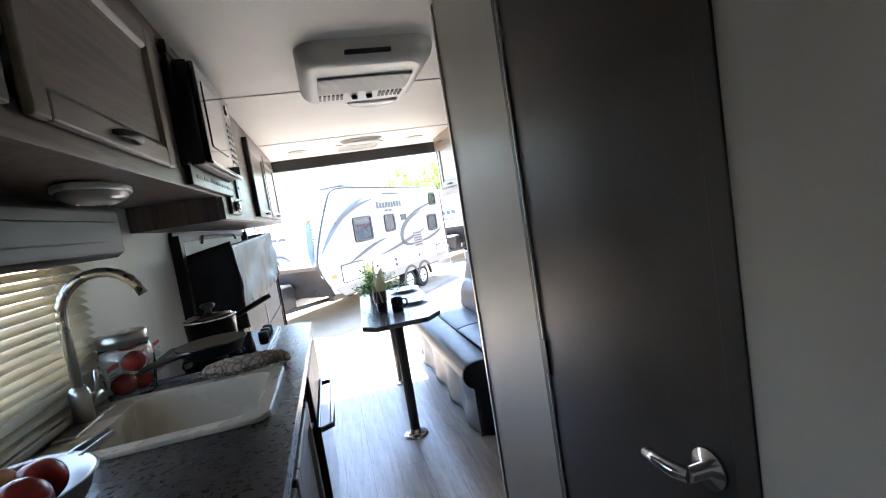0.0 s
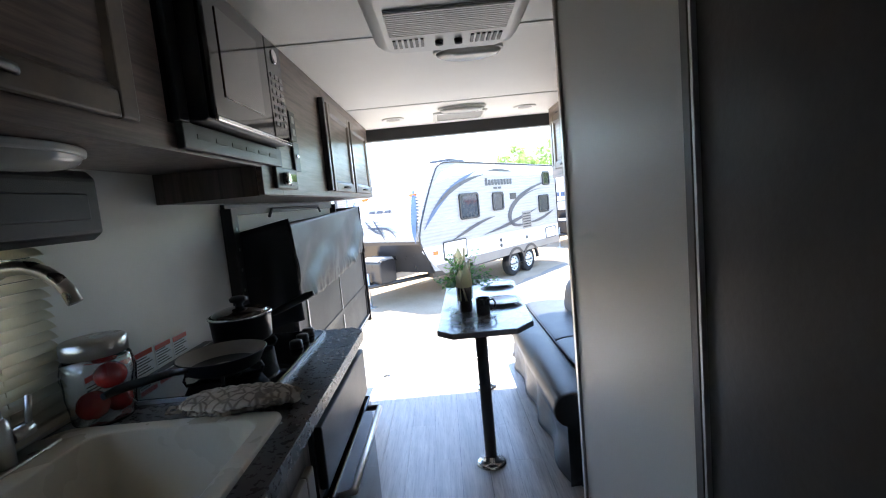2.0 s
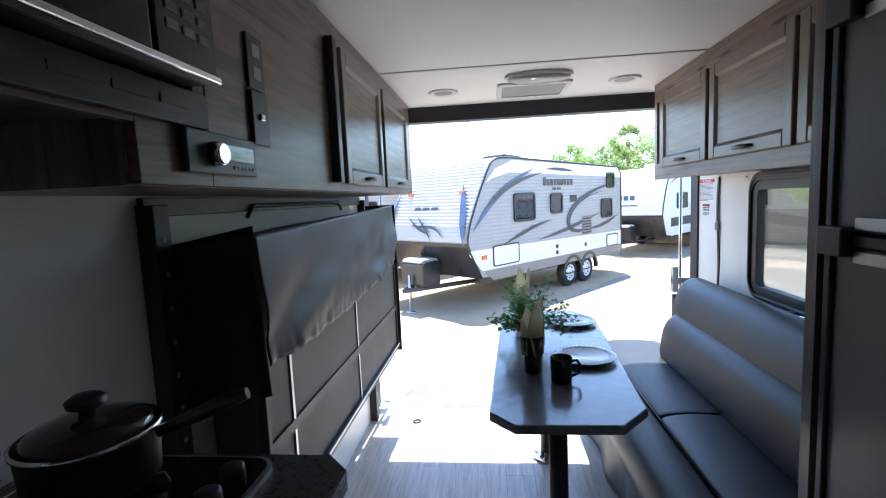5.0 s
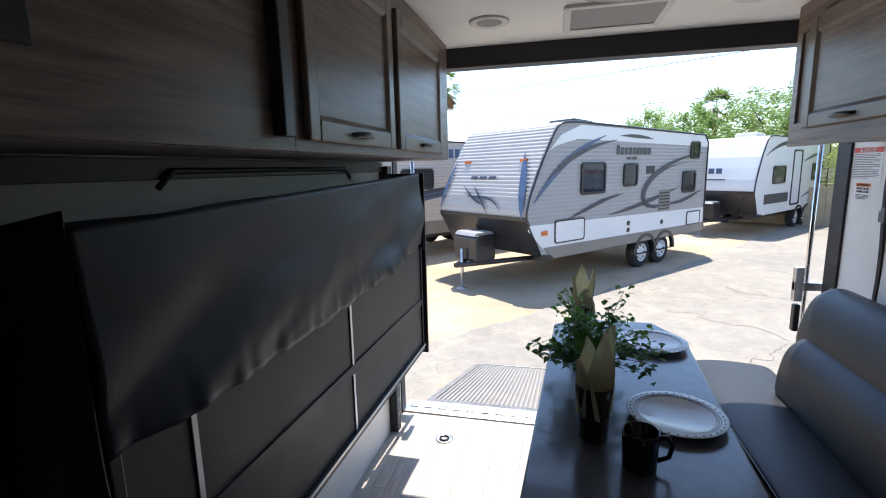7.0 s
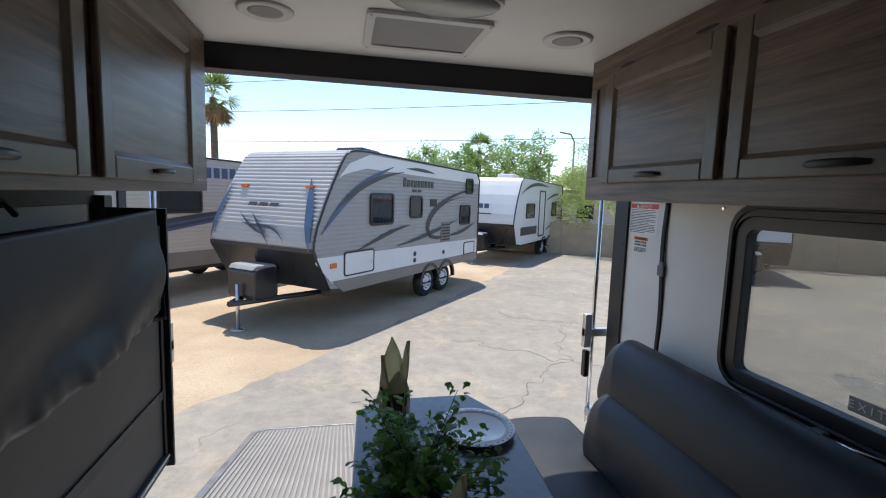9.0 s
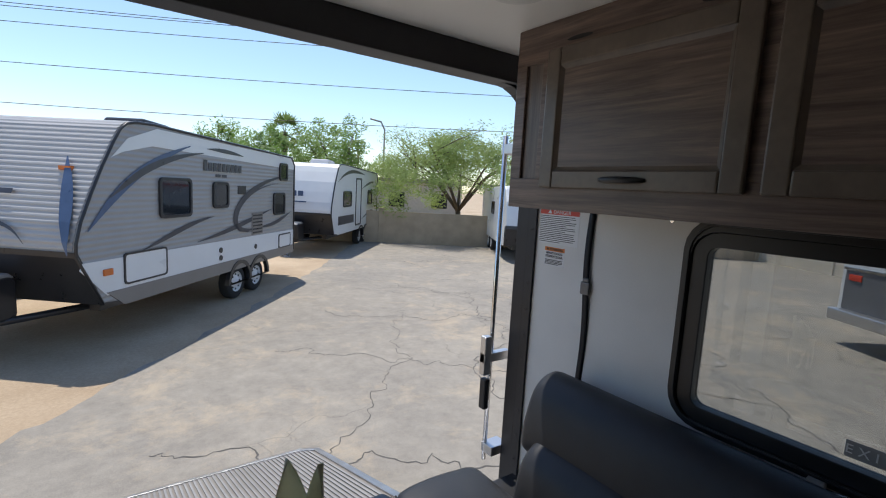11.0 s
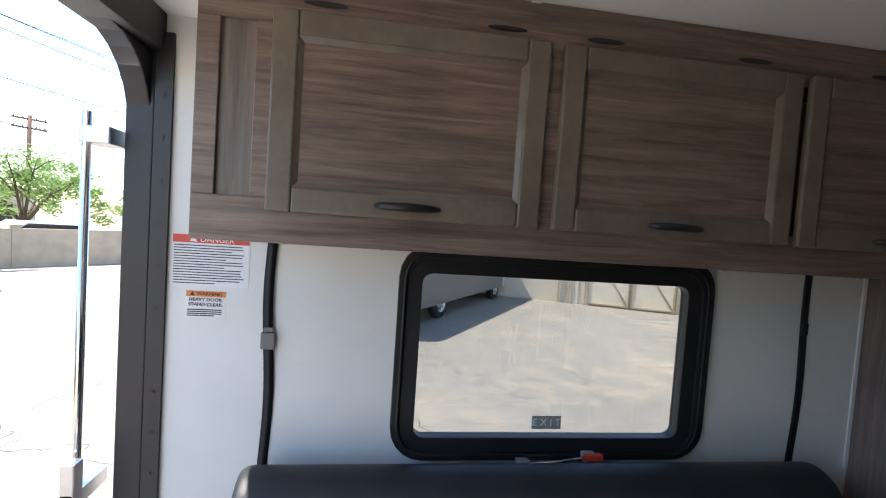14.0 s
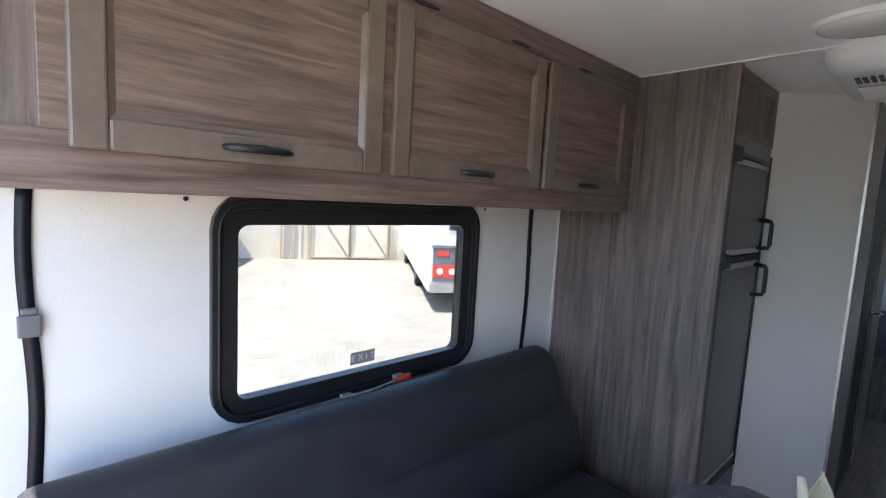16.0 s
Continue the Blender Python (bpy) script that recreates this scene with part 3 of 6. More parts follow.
def fridge():
    FX, y0, y1 = 0.735, 2.045, 2.6
    f = thing("refrigerator", "dark grey two-door refrigerator in a wooden bay", "refrigerator", (1.0, 2.25, 0.0))
    Build().box(FX + 0.03, XR - 0.02, y0 + 0.02, y1 - 0.02, 0.4, 1.86).done("body", BLACK, f)
    Build().box(FX, FX + 0.03, y0 + 0.03, y1 - 0.03, 1.43, 1.82).done("door_upper", FRIDGE, f, bevel=0.004)
    Build().box(FX, FX + 0.03, y0 + 0.03, y1 - 0.03, 0.44, 1.4).done("door_lower", FRIDGE, f, bevel=0.004)
    fb = Build()
    for yy in (y0 + 0.012, y1 - 0.03):
        fb.box(FX - 0.008, FX + 0.03, yy, yy + 0.018, 0.4, 1.86)
    for z in (0.42, 1.405, 1.82):
        fb.box(FX - 0.006, FX + 0.03, y0 + 0.03, y1 - 0.03, z, z + 0.02)
    fb.done("frame", BLACK, f, bevel=0.003)
    for z in (0.41, 1.385, 1.8):
        Build().box(FX - 0.022, FX + 0.02, y1 - 0.075, y1 - 0.008, z, z + 0.055).done("hinge", BLACK, f, bevel=0.004)
    for z in (0.45, 1.375, 1.435, 1.795):
        Build().box(FX - 0.004, FX + 0.001, y0 + 0.035, y1 - 0.08, z, z + 0.022).done("door_trim", ALU, f, bevel=0.002)
    Build().box(FX - 0.004, FX + 0.02, y0 + 0.03, y1 - 0.03, 1.84, 1.9).done("vent_strip", GREY_P, f, bevel=0.003)
    for z0, z1 in ((1.45, 1.58), (1.24, 1.38)):
        yy = y0 + 0.075
        Build().tube([(FX, yy, z0), (FX - 0.045, yy, z0 + 0.006), (FX - 0.05, yy, z0 + 0.02), (FX - 0.05, yy, z1 - 0.02), (FX - 0.045, yy, z1 - 0.006), (FX, yy, z1)], 0.009).done("handle", BLACK, f)
    c = thing("refrigerator_surround", "brown wood-print tall panel around the refrigerator", "cabinet", (1.1, 2.62, 0))
    Build().box(FX - 0.012, XR - 0.001, 2.6, 2.63, 0, H - 0.001).done("side_panel", WOOD_V, c)
    pb = Build().box(FX, FX + 0.02, y0, 2.6, 1.9, 1.93).box(FX, FX + 0.02, y0, 2.6, H - 0.04, H - 0.001)
    pb.box(FX, FX + 0.02, y0, y0 + 0.05, 1.93, H - 0.04).box(FX, FX + 0.02, 2.55, 2.6, 1.93, H - 0.04)
    Build().box(FX, FX + 0.02, y0, 2.6, 0.0, 0.4).done("kick_panel", WOOD_FRAME, c, bevel=0.002)
    pb.done("face_frame", WOOD_FRAME, c, bevel=0.002)
    Build().box(FX + 0.012, FX + 0.02, y0 + 0.05, 2.55, 1.93, H - 0.04).done("panel", WOOD_V, c)


bath_door()
fridge()


# ---- overhead cabinets ----
def cab_door(parent, fx, sx, y0, y1, z0, z1, handle=True):
    """A framed cabinet door; fx is the carcass face, sx the side it faces."""
    d = new("door")
    d.matrix_basis = pose(fx, (y0 + y1) / 2, (z0 + z1) / 2)
    attach(d, parent)
    w, t = 0.052, 0.02
    def X(v):
        return fx + sx * v
    def child(bb, nm, mt, **kw):
        ob = bb.done(nm, mt, None, **kw)
        ob.parent = d
        ob.matrix_parent_inverse = Matrix.Translation((fx, (y0 + y1) / 2, (z0 + z1) / 2)).inverted()
        return ob
    bb = Build()
    bb.box(X(0.002), X(t), y0, y0 + w, z0, z1).box(X(0.002), X(t), y1 - w, y1, z0, z1)
    bb.box(X(0.002), X(t), y0 + w, y1 - w, z0, z0 + w).box(X(0.002), X(t), y0 + w, y1 - w, z1 - w, z1)
    child(bb, "frame", WOOD_FRAME, bevel=0.005)
    bb = Build()
    o = [(y0 + w, z0 + w), (y1 - w, z0 + w), (y1 - w, z1 - w), (y0 + w, z1 - w)]
    i = [(y0 + w + 0.012, z0 + w + 0.012), (y1 - w - 0.012, z0 + w + 0.012), (y1 - w - 0.012, z1 - w - 0.012), (y0 + w + 0.012, z1 - w - 0.012)]
    va = [bb.bm.verts.new((X(t - 0.002), *p)) for p in o]
    vb = [bb.bm.verts.new((X(0.008), *p)) for p in i]
    for k in range(4):
        bb.bm.faces.new((va[k], va[(k + 1) % 4], vb[(k + 1) % 4], vb[k]))
    child(bb, "moulding", WOOD_FRAME)
    child(Build().box(X(0.002), X(0.009), y0 + w, y1 - w, z0 + w, z1 - w), "panel", WOOD_H)
    if handle:
        ym, zh = (y0 + y1) / 2, z0 + 0.026
        pts = [(X(t), ym - 0.068, zh), (X(t + 0.012), ym - 0.05, zh), (X(t + 0.022), ym, zh), (X(t + 0.012), ym + 0.05, zh), (X(t), ym + 0.068, zh)]
        bb = Build().tube(pts, [0.005, 0.008, 0.009, 0.008, 0.005], 8)
        child(bb, "handle", BLACK)
    return d


def right_cabinets():
    c = thing("overhead_cabinet", "brown wood-print overhead cabinet with three framed doors", "cabinet", (1.27, 3.65, 1.58))
    y0, y1, z0, F = 2.632, 4.67, 1.58, 1.10
    Build().box(F + 0.02, XR - 0.001, y0, y1, z0 + 0.012, z0 + 0.03).box(F + 0.02, XR - 0.001, y1 - 0.016, y1, z0 + 0.03, H - 0.001).box(F + 0.03, XR - 0.001, y0, y1 - 0.016, H - 0.03, H - 0.001).done("carcass", WOOD_V, c)
    bb = Build().box(F, F + 0.02, y0, y1, z0, 1.675).box(F, F + 0.02, y0, y1, 2.035, H - 0.001)
    for a, e in ((y0, 2.76), (3.28, 3.34), (3.86, 3.98), (4.48, 4.555), (4.625, y1)):
        bb.box(F, F + 0.02, a, e, 1.675, 2.035)
    bb.done("face_frame", WOOD_H, c, bevel=0.002)
    Build().box(F + 0.01, F + 0.018, 4.555, 4.625, 1.675, 2.035).done("filler_panel", WOOD_V, c)
    for a, e in ((2.72, 3.276), (3.3, 3.9), (3.932, 4.52)):
        cab_door(c, F, -1, a, e, 1.648, 2.06)
    for y in (3.05, 3.42, 3.8, 4.03, 4.42):
        Build().prism([(y + 0.045 * math.cos(k * math.tau / 20), 2.082 + 0.006 * math.sin(k * math.tau / 20)) for k in range(20)], "x", F - 0.002, F + 0.001).done("finger_slot", BLACK, c)
    for y in (3.17, 4.27):
        Build().lathe([(0.006, -0.006), (0.006, 0.0)], (XR, y, 1.565), 10, 0, "x").done("wall_screw", CHROME, c)


def left_cabinets():
    F = -0.44
    c = thing("kitchen_overhead_cabinet", "dark wood-print overhead cabinet run above the kitchen", "cabinet", (-0.6, 2.5, 1.55))
    Build().box(XL + 0.001, F - 0.02, -0.3, 2.29, 1.665, 1.685).box(XL + 0.001, F - 0.02, 2.29, 4.79, 1.565, 1.585).box(XL + 0.001, F - 0.02, 2.275, 2.29, 1.565, 1.685).box(XL + 0.001, F - 0.02, 4.772, 4.79, 1.585, H - 0.001).done("carcass", WOOD_V, c)
    bb = Build()
    bb.box(F - 0.02, F, -0.3, 2.29, 1.66, 1.725).box(F - 0.02, F, -0.3, 1.77, 2.06, H - 0.001).box(F - 0.02, F, 1.6, 1.77, 1.725, 2.06)
    bb.box(F - 0.02, F, 0.88, 0.96, 1.725, 2.06).box(F - 0.02, F, 0.2, 0.3, 1.725, 2.06)
    bb.box(F - 0.02, F, 2.48, 3.26, 1.567, H - 0.001).box(F - 0.02, F, 2.29, 2.48, 1.567, 1.725)
    bb.box(F - 0.02, F, 3.26, 4.79, 1.567, 1.61).box(F - 0.02, F, 3.26, 4.79, 2.06, H - 0.001)
    for a, e in ((3.26, 3.32), (3.86, 3.97), (4.57, 4.79)):
        bb.box(F - 0.02, F, a, e, 1.61, 2.06)
    bb.box(F - 0.02, F, 1.77, 2.48, 2.1, H - 0.001)
    bb.done("face_frame", WOOD_H, c, bevel=0.002)
    for a, e, z in ((0.25, 0.92, 1.7), (0.97, 1.64, 1.7), (3.295, 3.89, 1.594), (3.943, 4.6, 1.594)):
        cab_door(c, F, 1, a, e, z, 2.075)
    # black upright strip between the plain panel and the doors
    Build().box(F, F + 0.03, 3.175, 3.215, 1.595, 2.075).done("edge_pull", BLACK, c, bevel=0.004)


def microwave():
    F = -0.44
    m = thing("microwave", "black built-in microwave with a chrome-edged door", "microwave", (-0.6, 2.06, 1.72))
    Build().box(XL + 0.01, F + 0.055, 1.84, 2.41, 1.735, 2.075).done("body", BLACK, m, bevel=0.006)
    Build().box(F + 0.055, F + 0.075, 1.845, 2.25, 1.74, 2.07).done("door", BLACK_GLOSS, m, bevel=0.008, segs=3)
    Build().box(F + 0.0755, F + 0.078, 1.91, 2.17, 1.8, 2.02).done("door_window", SMOKED, m, bevel=0.001)
    p = Build().box(F + 0.055, F + 0.073, 2.255, 2.405, 1.74, 2.07).done("control_panel", BLACK_GLOSS, m, bevel=0.006)
    bb = Build()
    for r in range(7):
        for k in range(3):
            bb.box(F + 0.073, F + 0.0755, 2.282 + k * 0.038, 2.307 + k * 0.038, 1.79 + r * 0.026, 1.803 + r * 0.026)
    bb.done("buttons", MH_GREY, m)
    Build().lathe([(0.022, 0.0), (0.024, 0.004), (0.018, 0.006)], (F + 0.073, 2.33, 2.02), 20, 0, "x").done("dial_ring", CHROME, m)
    Build().box(F + 0.07, F + 0.08, 1.845, 2.405, 1.733, 1.745).done("chrome_strip", CHROME, m, bevel=0.003)
    tb = Build().box(F + 0.001, F + 0.02, 1.79, 2.45, 1.668, 1.73).box(F + 0.001, F + 0.02, 1.79, 2.45, 2.08, H - 0.03)
    tb.box(F + 0.001, F + 0.016, 2.415, 2.45, 1.73, 2.08).box(F + 0.001, F + 0.016, 1.79, 1.835, 1.73, 2.08)
    tb.done("trim_kit", BLACK, m, bevel=0.003)
    for k in range(6):
        for z in (1.695, 2.1):
            Build().box(F + 0.0195, F + 0.0215, 1.85 + k * 0.095, 1.915 + k * 0.095, z, z + 0.012).done("vent_slot", INK, m)


def stereo_and_switches():
    F = -0.44
    s = thing("radio", "black wall radio with a chrome volume knob", "radio", (F, 2.5, 1.58))
    Build().box(F + 0.001, F + 0.016, 2.385, 2.625, 1.59, 1.668).done("body", BLACK, s, bevel=0.004)
    Build().lathe([(0.024, 0.0), (0.022, 0.018), (0.018, 0.022)], (F + 0.016, 2.465, 1.626), 24, 0, "x").done("knob", CHROME, s)
    Build().box(F + 0.016, F + 0.018, 2.505, 2.61, 1.618, 1.648).done("display", BLACK_GLOSS, s)
    bb = Build()
    for k in range(6):
        bb.box(F + 0.016, F + 0.019, 2.53 + k * 0.014, 2.54 + k * 0.014, 1.601, 1.608)
    bb.done("buttons", GREY_P, s)
    w = thing("switch_panel", "black wall plate with rocker switches and small display", "switch plate", (F, 2.63, 1.7))
    Build().box(F + 0.001, F + 0.01, 2.64, 2.717, 1.665, 1.785).done("plate", BLACK, w, bevel=0.003)
    Build().box(F + 0.01, F + 0.016, 2.668, 2.688, 1.72, 1.735).done("switch", CHROME, w, bevel=0.002)
    o = thing("outlet_plate", "dark outlet plate on the cabinet face", "outlet", (F, 2.63, 1.87))
    Build().box(F + 0.001, F + 0.008, 2.64, 2.714, 1.79, 1.91).done("plate", BLACK, o, bevel=0.003)
    for z in (1.812, 1.862):
        Build().box(F + 0.008, F + 0.0095, 2.661, 2.694, z, z + 0.028).done("socket", GREY_P, o)


right_cabinets()
left_cabinets()
microwave()
stereo_and_switches()


def dome_light(name, x, y, z, lx, ly, label):
    d = thing(name, label, "light", (x, y, z))
    Build().prism([(x + lx * 1.08 * math.cos(a * math.tau / 28), y + ly * 1.08 * math.sin(a * math.tau / 28)) for a in range(28)], "z", z - 0.018, z).done("base", WHITE_P, d, bevel=0.005)
    bb = Build()
    n = 28
    loops = []
    for k in range(7):
        f = k / 6
        s, h = math.cos(f * math.pi / 2 * 0.96) ** 0.7, 0.018 + 0.028 * math.sin(f * math.pi / 2)
        loops.append([bb.bm.verts.new((x + lx * s * math.cos(a * math.tau / n), y + ly * s * math.sin(a * math.tau / n), z - h)) for a in range(n)])
    for p, q in zip(loops, loops[1:]):
        for k in range(n):
            fc = bb.bm.faces.new((p[k], p[(k + 1) % n], q[(k + 1) % n], q[k]))
            fc.smooth = True
    bb.bm.faces.new(loops[-1])
    bb.done("lens", FROST, d)
    return d


dome_light("cabinet_light", -0.6, 1.55, 1.664, 0.068, 0.135, "oval white under-cabinet light, switched off")
dome_light("ceiling_light", 0.33, 2.86, H, 0.145, 0.085, "oval frosted ceiling light, switched off")
dome_light("ceiling_light", 0.36, 4.19, H, 0.165, 0.08, "oval frosted ceiling light, switched off")


def speaker():
    s = thing("ceiling_speaker", "round white flush ceiling speaker", "speaker", (0, 0, H), local=True, group="ceiling speakers")
    Build().lathe([(0.088, 0.0), (0.088, -0.006), (0.078, -0.012), (0.07, -0.008)], (0, 0, 0), 32).done("rim", WHITE_P, s)
    Build().lathe([(0.07, -0.007), (0.04, -0.009), (0.0, -0.01)], (0, 0, 0), 32).done("grille", GREY_P, s)
    s.matrix_basis = pose(-0.17, 4.46, H)
    copy_thing(s, pose(0.86, 4.43, H))


speaker()


def air_conditioner():
    a = thing("air_conditioner", "white ceiling air conditioner shroud with grilles", "air conditioner", (0.24, 2.33, H))
    cx, y0, y1 = 0.225, 1.97, 2.65
    bb = Build()
    n = 7
    outline = rounded(cx - 0.275, cx + 0.275, y0, y1, 0.1, n)
    loops = []
    for z, s in ((H, 1.0), (H - 0.025, 1.0), (H - 0.05, 0.97), (H - 0.072, 0.9), (H - 0.082, 0.8)):
        loops.append([bb.bm.verts.new((cx + (px - cx) * s, 2.31 + (py - 2.31) * s, z)) for px, py in outline])
    k = len(outline)
    for p, q in zip(loops, loops[1:]):
        for i in range(k):
            f = bb.bm.faces.new((p[i], p[(i + 1) % k], q[(i + 1) % k], q[i]))
            f.smooth = True
    bb.bm.faces.new(loops[-1])
    bb.done("shroud", WHITE_P, a)
    Build().box(cx - 0.2, cx + 0.2, 2.16, 2.38, H - 0.088, H - 0.081).done("filter_grille", GREY_P, a, bevel=0.002)
    bb = Build()
    for i in range(13):
        bb.box(cx - 0.2, cx + 0.2, 2.166 + i * 0.0165, 2.175 + i * 0.0165, H - 0.093, H - 0.088)
    bb.done("grille_bars", WHITE_P, a)
    Build().box(cx - 0.09, cx + 0.09, y0 + 0.006, y0 + 0.03, H - 0.056, H - 0.012).done("air_outlet", BLACK, a, bevel=0.004)
    for sx in (-1, 1):
        for i in range(6):
            Build().box(cx + sx * (0.085 + i * 0.02), cx + sx * (0.096 + i * 0.02), 2.43, 2.51, H - 0.087, H - 0.081).done("louvre", INK, a)
    for dx in (-0.03, 0.04):
        Build().lathe([(0.016, -0.084), (0.014, -0.099), (0.0, -0.101)], (cx + dx, 2.47, H), 14).done("knob", BLACK, a)


def roof_vent():
    v = thing("roof_vent", "square white ceiling vent with a grey screen", "vent", (0.34, 4.52, H))
    o, i = rounded(0.145, 0.565, 4.345, 4.71, 0.02, 2), rounded(0.175, 0.535, 4.38, 4.675, 0.01, 2)
    Build().ring(o, i, "z", H - 0.014, H).done("frame", WHITE_P, v, bevel=0.003)
    Build().box(0.17, 0.54, 4.375, 4.68, H - 0.008, H - 0.003).done("screen", GREY_P, v)
    for px, py in ((0.16, 4.36), (0.55, 4.36), (0.16, 4.695), (0.55, 4.695)):
        Build().lathe([(0.005, -0.016), (0.003, -0.017)], (px, py, H), 8).done("screw", GREY_P, v)


air_conditioner()
roof_vent()


# ---- kitchen ----
CZ = 1.045


def kitchen():
    c = thing("kitchen_counter", "dark stone laminate counter on wood-print base cabinets", "kitchen counter", (-0.48, 1.1, 0))
    x0, x1, y0, y1 = XL + 0.001, -0.19, -0.3, 2.44
    sx0, sx1, sy0, sy1 = -0.745, -0.265, 1.31, 1.7
    bb = Build()
    bb.box(x0, x1, y0, sy0, CZ - 0.035, CZ).box(x0, sx0, sy0, sy1, CZ - 0.035, CZ).box(sx1, x1, sy0, sy1, CZ - 0.035, CZ)
    bb.prism([(x0, sy1), (x1, sy1), (x1, y1 - 0.05), (x1 - 0.05, y1), (x0, y1)], "z", CZ - 0.035, CZ)
    bb.done("worktop", COUNTER, c)
    eb = Build().box(x1, x1 + 0.006, y0, y1 - 0.05, CZ - 0.036, CZ + 0.001)
    eb.prism([(x1 + 0.006, y1 - 0.05), (x1 - 0.047, y1 + 0.006), (x1 - 0.05, y1), (x1, y1 - 0.05)], "z", CZ - 0.036, CZ + 0.001)
    eb.done("edge_band", COUNTER, c, bevel=0.001)
    Build().box(-0.24, -0.22, y0, 1.76, 0.0, CZ - 0.036).box(x0, -0.22, 2.39, y1 - 0.02, 0.0, CZ - 0.036).box(x0, -0.26, 1.76, 2.39, 0.0, 0.3).done("base_panel", WOOD_V, c)
    for a, e in ((0.15, 0.67), (0.7, 1.2), (1.23, 1.72)):
        cab_door(c, -0.22, 1, a, e, 0.15, 0.92)
    s = thing("kitchen_sink", "cream acrylic drop-in kitchen sink", "sink", (-0.44, 1.47, CZ))
    o, i = rounded(sx0 - 0.02, sx1 + 0.02, sy0 - 0.02, sy1 + 0.02, 0.04), rounded(sx0 + 0.09, sx1 - 0.02, sy0 + 0.02, sy1 - 0.02, 0.05)
    Build().ring(o, i, "z", CZ + 0.0005, CZ + 0.014).done("rim", SINK, s, bevel=0.005)
    bb = Build()
    loops = []
    cx, cy = (sx0 + sx1) / 2 + 0.035, (sy0 + sy1) / 2
    for z, k in ((CZ + 0.01, 1.0), (CZ - 0.02, 0.985), (CZ - 0.13, 0.93), (CZ - 0.16, 0.85), (CZ - 0.165, 0.2)):
        loops.append([bb.bm.verts.new((cx + (px - cx) * k, cy + (py - cy) * k, z)) for px, py in i])
    for p, q in zip(loops, loops[1:]):
        for k in range(len(i)):
            bb.bm.faces.new((p[k], p[(k + 1) % len(i)], q[(k + 1) % len(i)], q[k])).smooth = True
    bb.bm.faces.new(loops[-1])
    bb.done("basin", SINK, s)
    Build().lathe([(0.04, -0.163), (0.035, -0.16), (0.0, -0.162)], (cx, cy, CZ), 20).done("drain", CHROME, s)
    f = thing("kitchen_faucet", "brushed nickel gooseneck kitchen faucet", "faucet", (-0.65, 1.44, CZ))
    fx, fy = -0.735, 1.55
    Build().box(fx - 0.028, fx + 0.028, fy - 0.11, fy + 0.11, CZ + 0.014, CZ + 0.022).done("deck_plate", NICKEL, f, bevel=0.01, segs=3)
    arc = [(fx, fy, CZ + 0.02), (fx, fy, CZ + 0.28)] + [(fx + 0.1 - 0.1 * math.cos(radians(a)), fy, CZ + 0.30 + 0.1 * math.sin(radians(a))) for a in range(0, 166, 15)]
    Build().tube(arc, 0.013, 14).done("spout", NICKEL, f)
    Build().lathe([(0.024, 0.02), (0.024, 0.1), (0.02, 0.11), (0.014, 0.115)], (fx, fy, CZ), 20).done("body", NICKEL, f)
    Build().tube([(fx + 0.01, fy + 0.02, CZ + 0.07), (fx + 0.02, fy + 0.055, CZ + 0.075)], 0.014, 12).tube([(fx + 0.018, fy + 0.05, CZ + 0.08), (fx + 0.02, fy + 0.06, CZ + 0.14)], 0.006, 8).done("lever", NICKEL, f)


def cooktop():
    c = thing("cooktop", "black glass cooktop with steel edge and knobs", "cooktop", (-0.47, 2.05, CZ))
    o = rounded(-0.74, -0.325, 1.86, 2.41, 0.04)
    Build().prism(o, "z", CZ + 0.0005, CZ + 0.012).done("glass_top", BLACK_GLOSS, c, bevel=0.003)
    Build().ring(rounded(-0.746, -0.319, 1.854, 2.416, 0.045), o, "z", CZ + 0.0005, CZ + 0.01).done("edge", ALU, c)
    for px, py in ((-0.58, 2.29), (-0.52, 2.01)):
        bb = Build()
        for k in range(4):
            a = k * math.pi / 2 + 0.4
            bb.tube([(px + 0.025 * math.cos(a), py + 0.025 * math.sin(a), CZ + 0.026), (px + 0.1 * math.cos(a), py + 0.1 * math.sin(a), CZ + 0.026), (px + 0.105 * math.cos(a), py + 0.105 * math.sin(a), CZ + 0.01)], 0.005, 6)
        bb.lathe([(0.045, 0.012), (0.045, 0.022), (0.03, 0.027), (0.0, 0.027)], (px, py, CZ), 20)
        bb.done("burner_grate", BLACK, c)
    for y in (2.2, 2.27, 2.34):
        Build().lathe([(0.022, 0.012), (0.02, 0.035), (0.016, 0.038), (0, 0.038)], (-0.37, y, CZ), 16).done("knob", BLACK, c)
    v = thing("oven", "black oven under the cooktop with a steel handle", "oven", (-0.4, 2.0, 0.3))
    Build().box(-0.7, -0.21, 1.765, 2.385, 0.32, CZ - 0.045).done("body", BLACK, v)
    Build().box(-0.21, -0.18, 1.775, 2.375, 0.36, 0.8).done("door", BLACK_GLOSS, v, bevel=0.005)
    Build().box(-0.21, -0.188, 1.775, 2.375, 0.82, 0.98).done("control_panel", BLACK, v, bevel=0.004)
    Build().tube([(-0.18, 1.82, 0.77), (-0.142, 1.83, 0.775), (-0.142, 2.32, 0.775), (-0.18, 2.33, 0.77)], 0.01).done("handle", ALU, v)


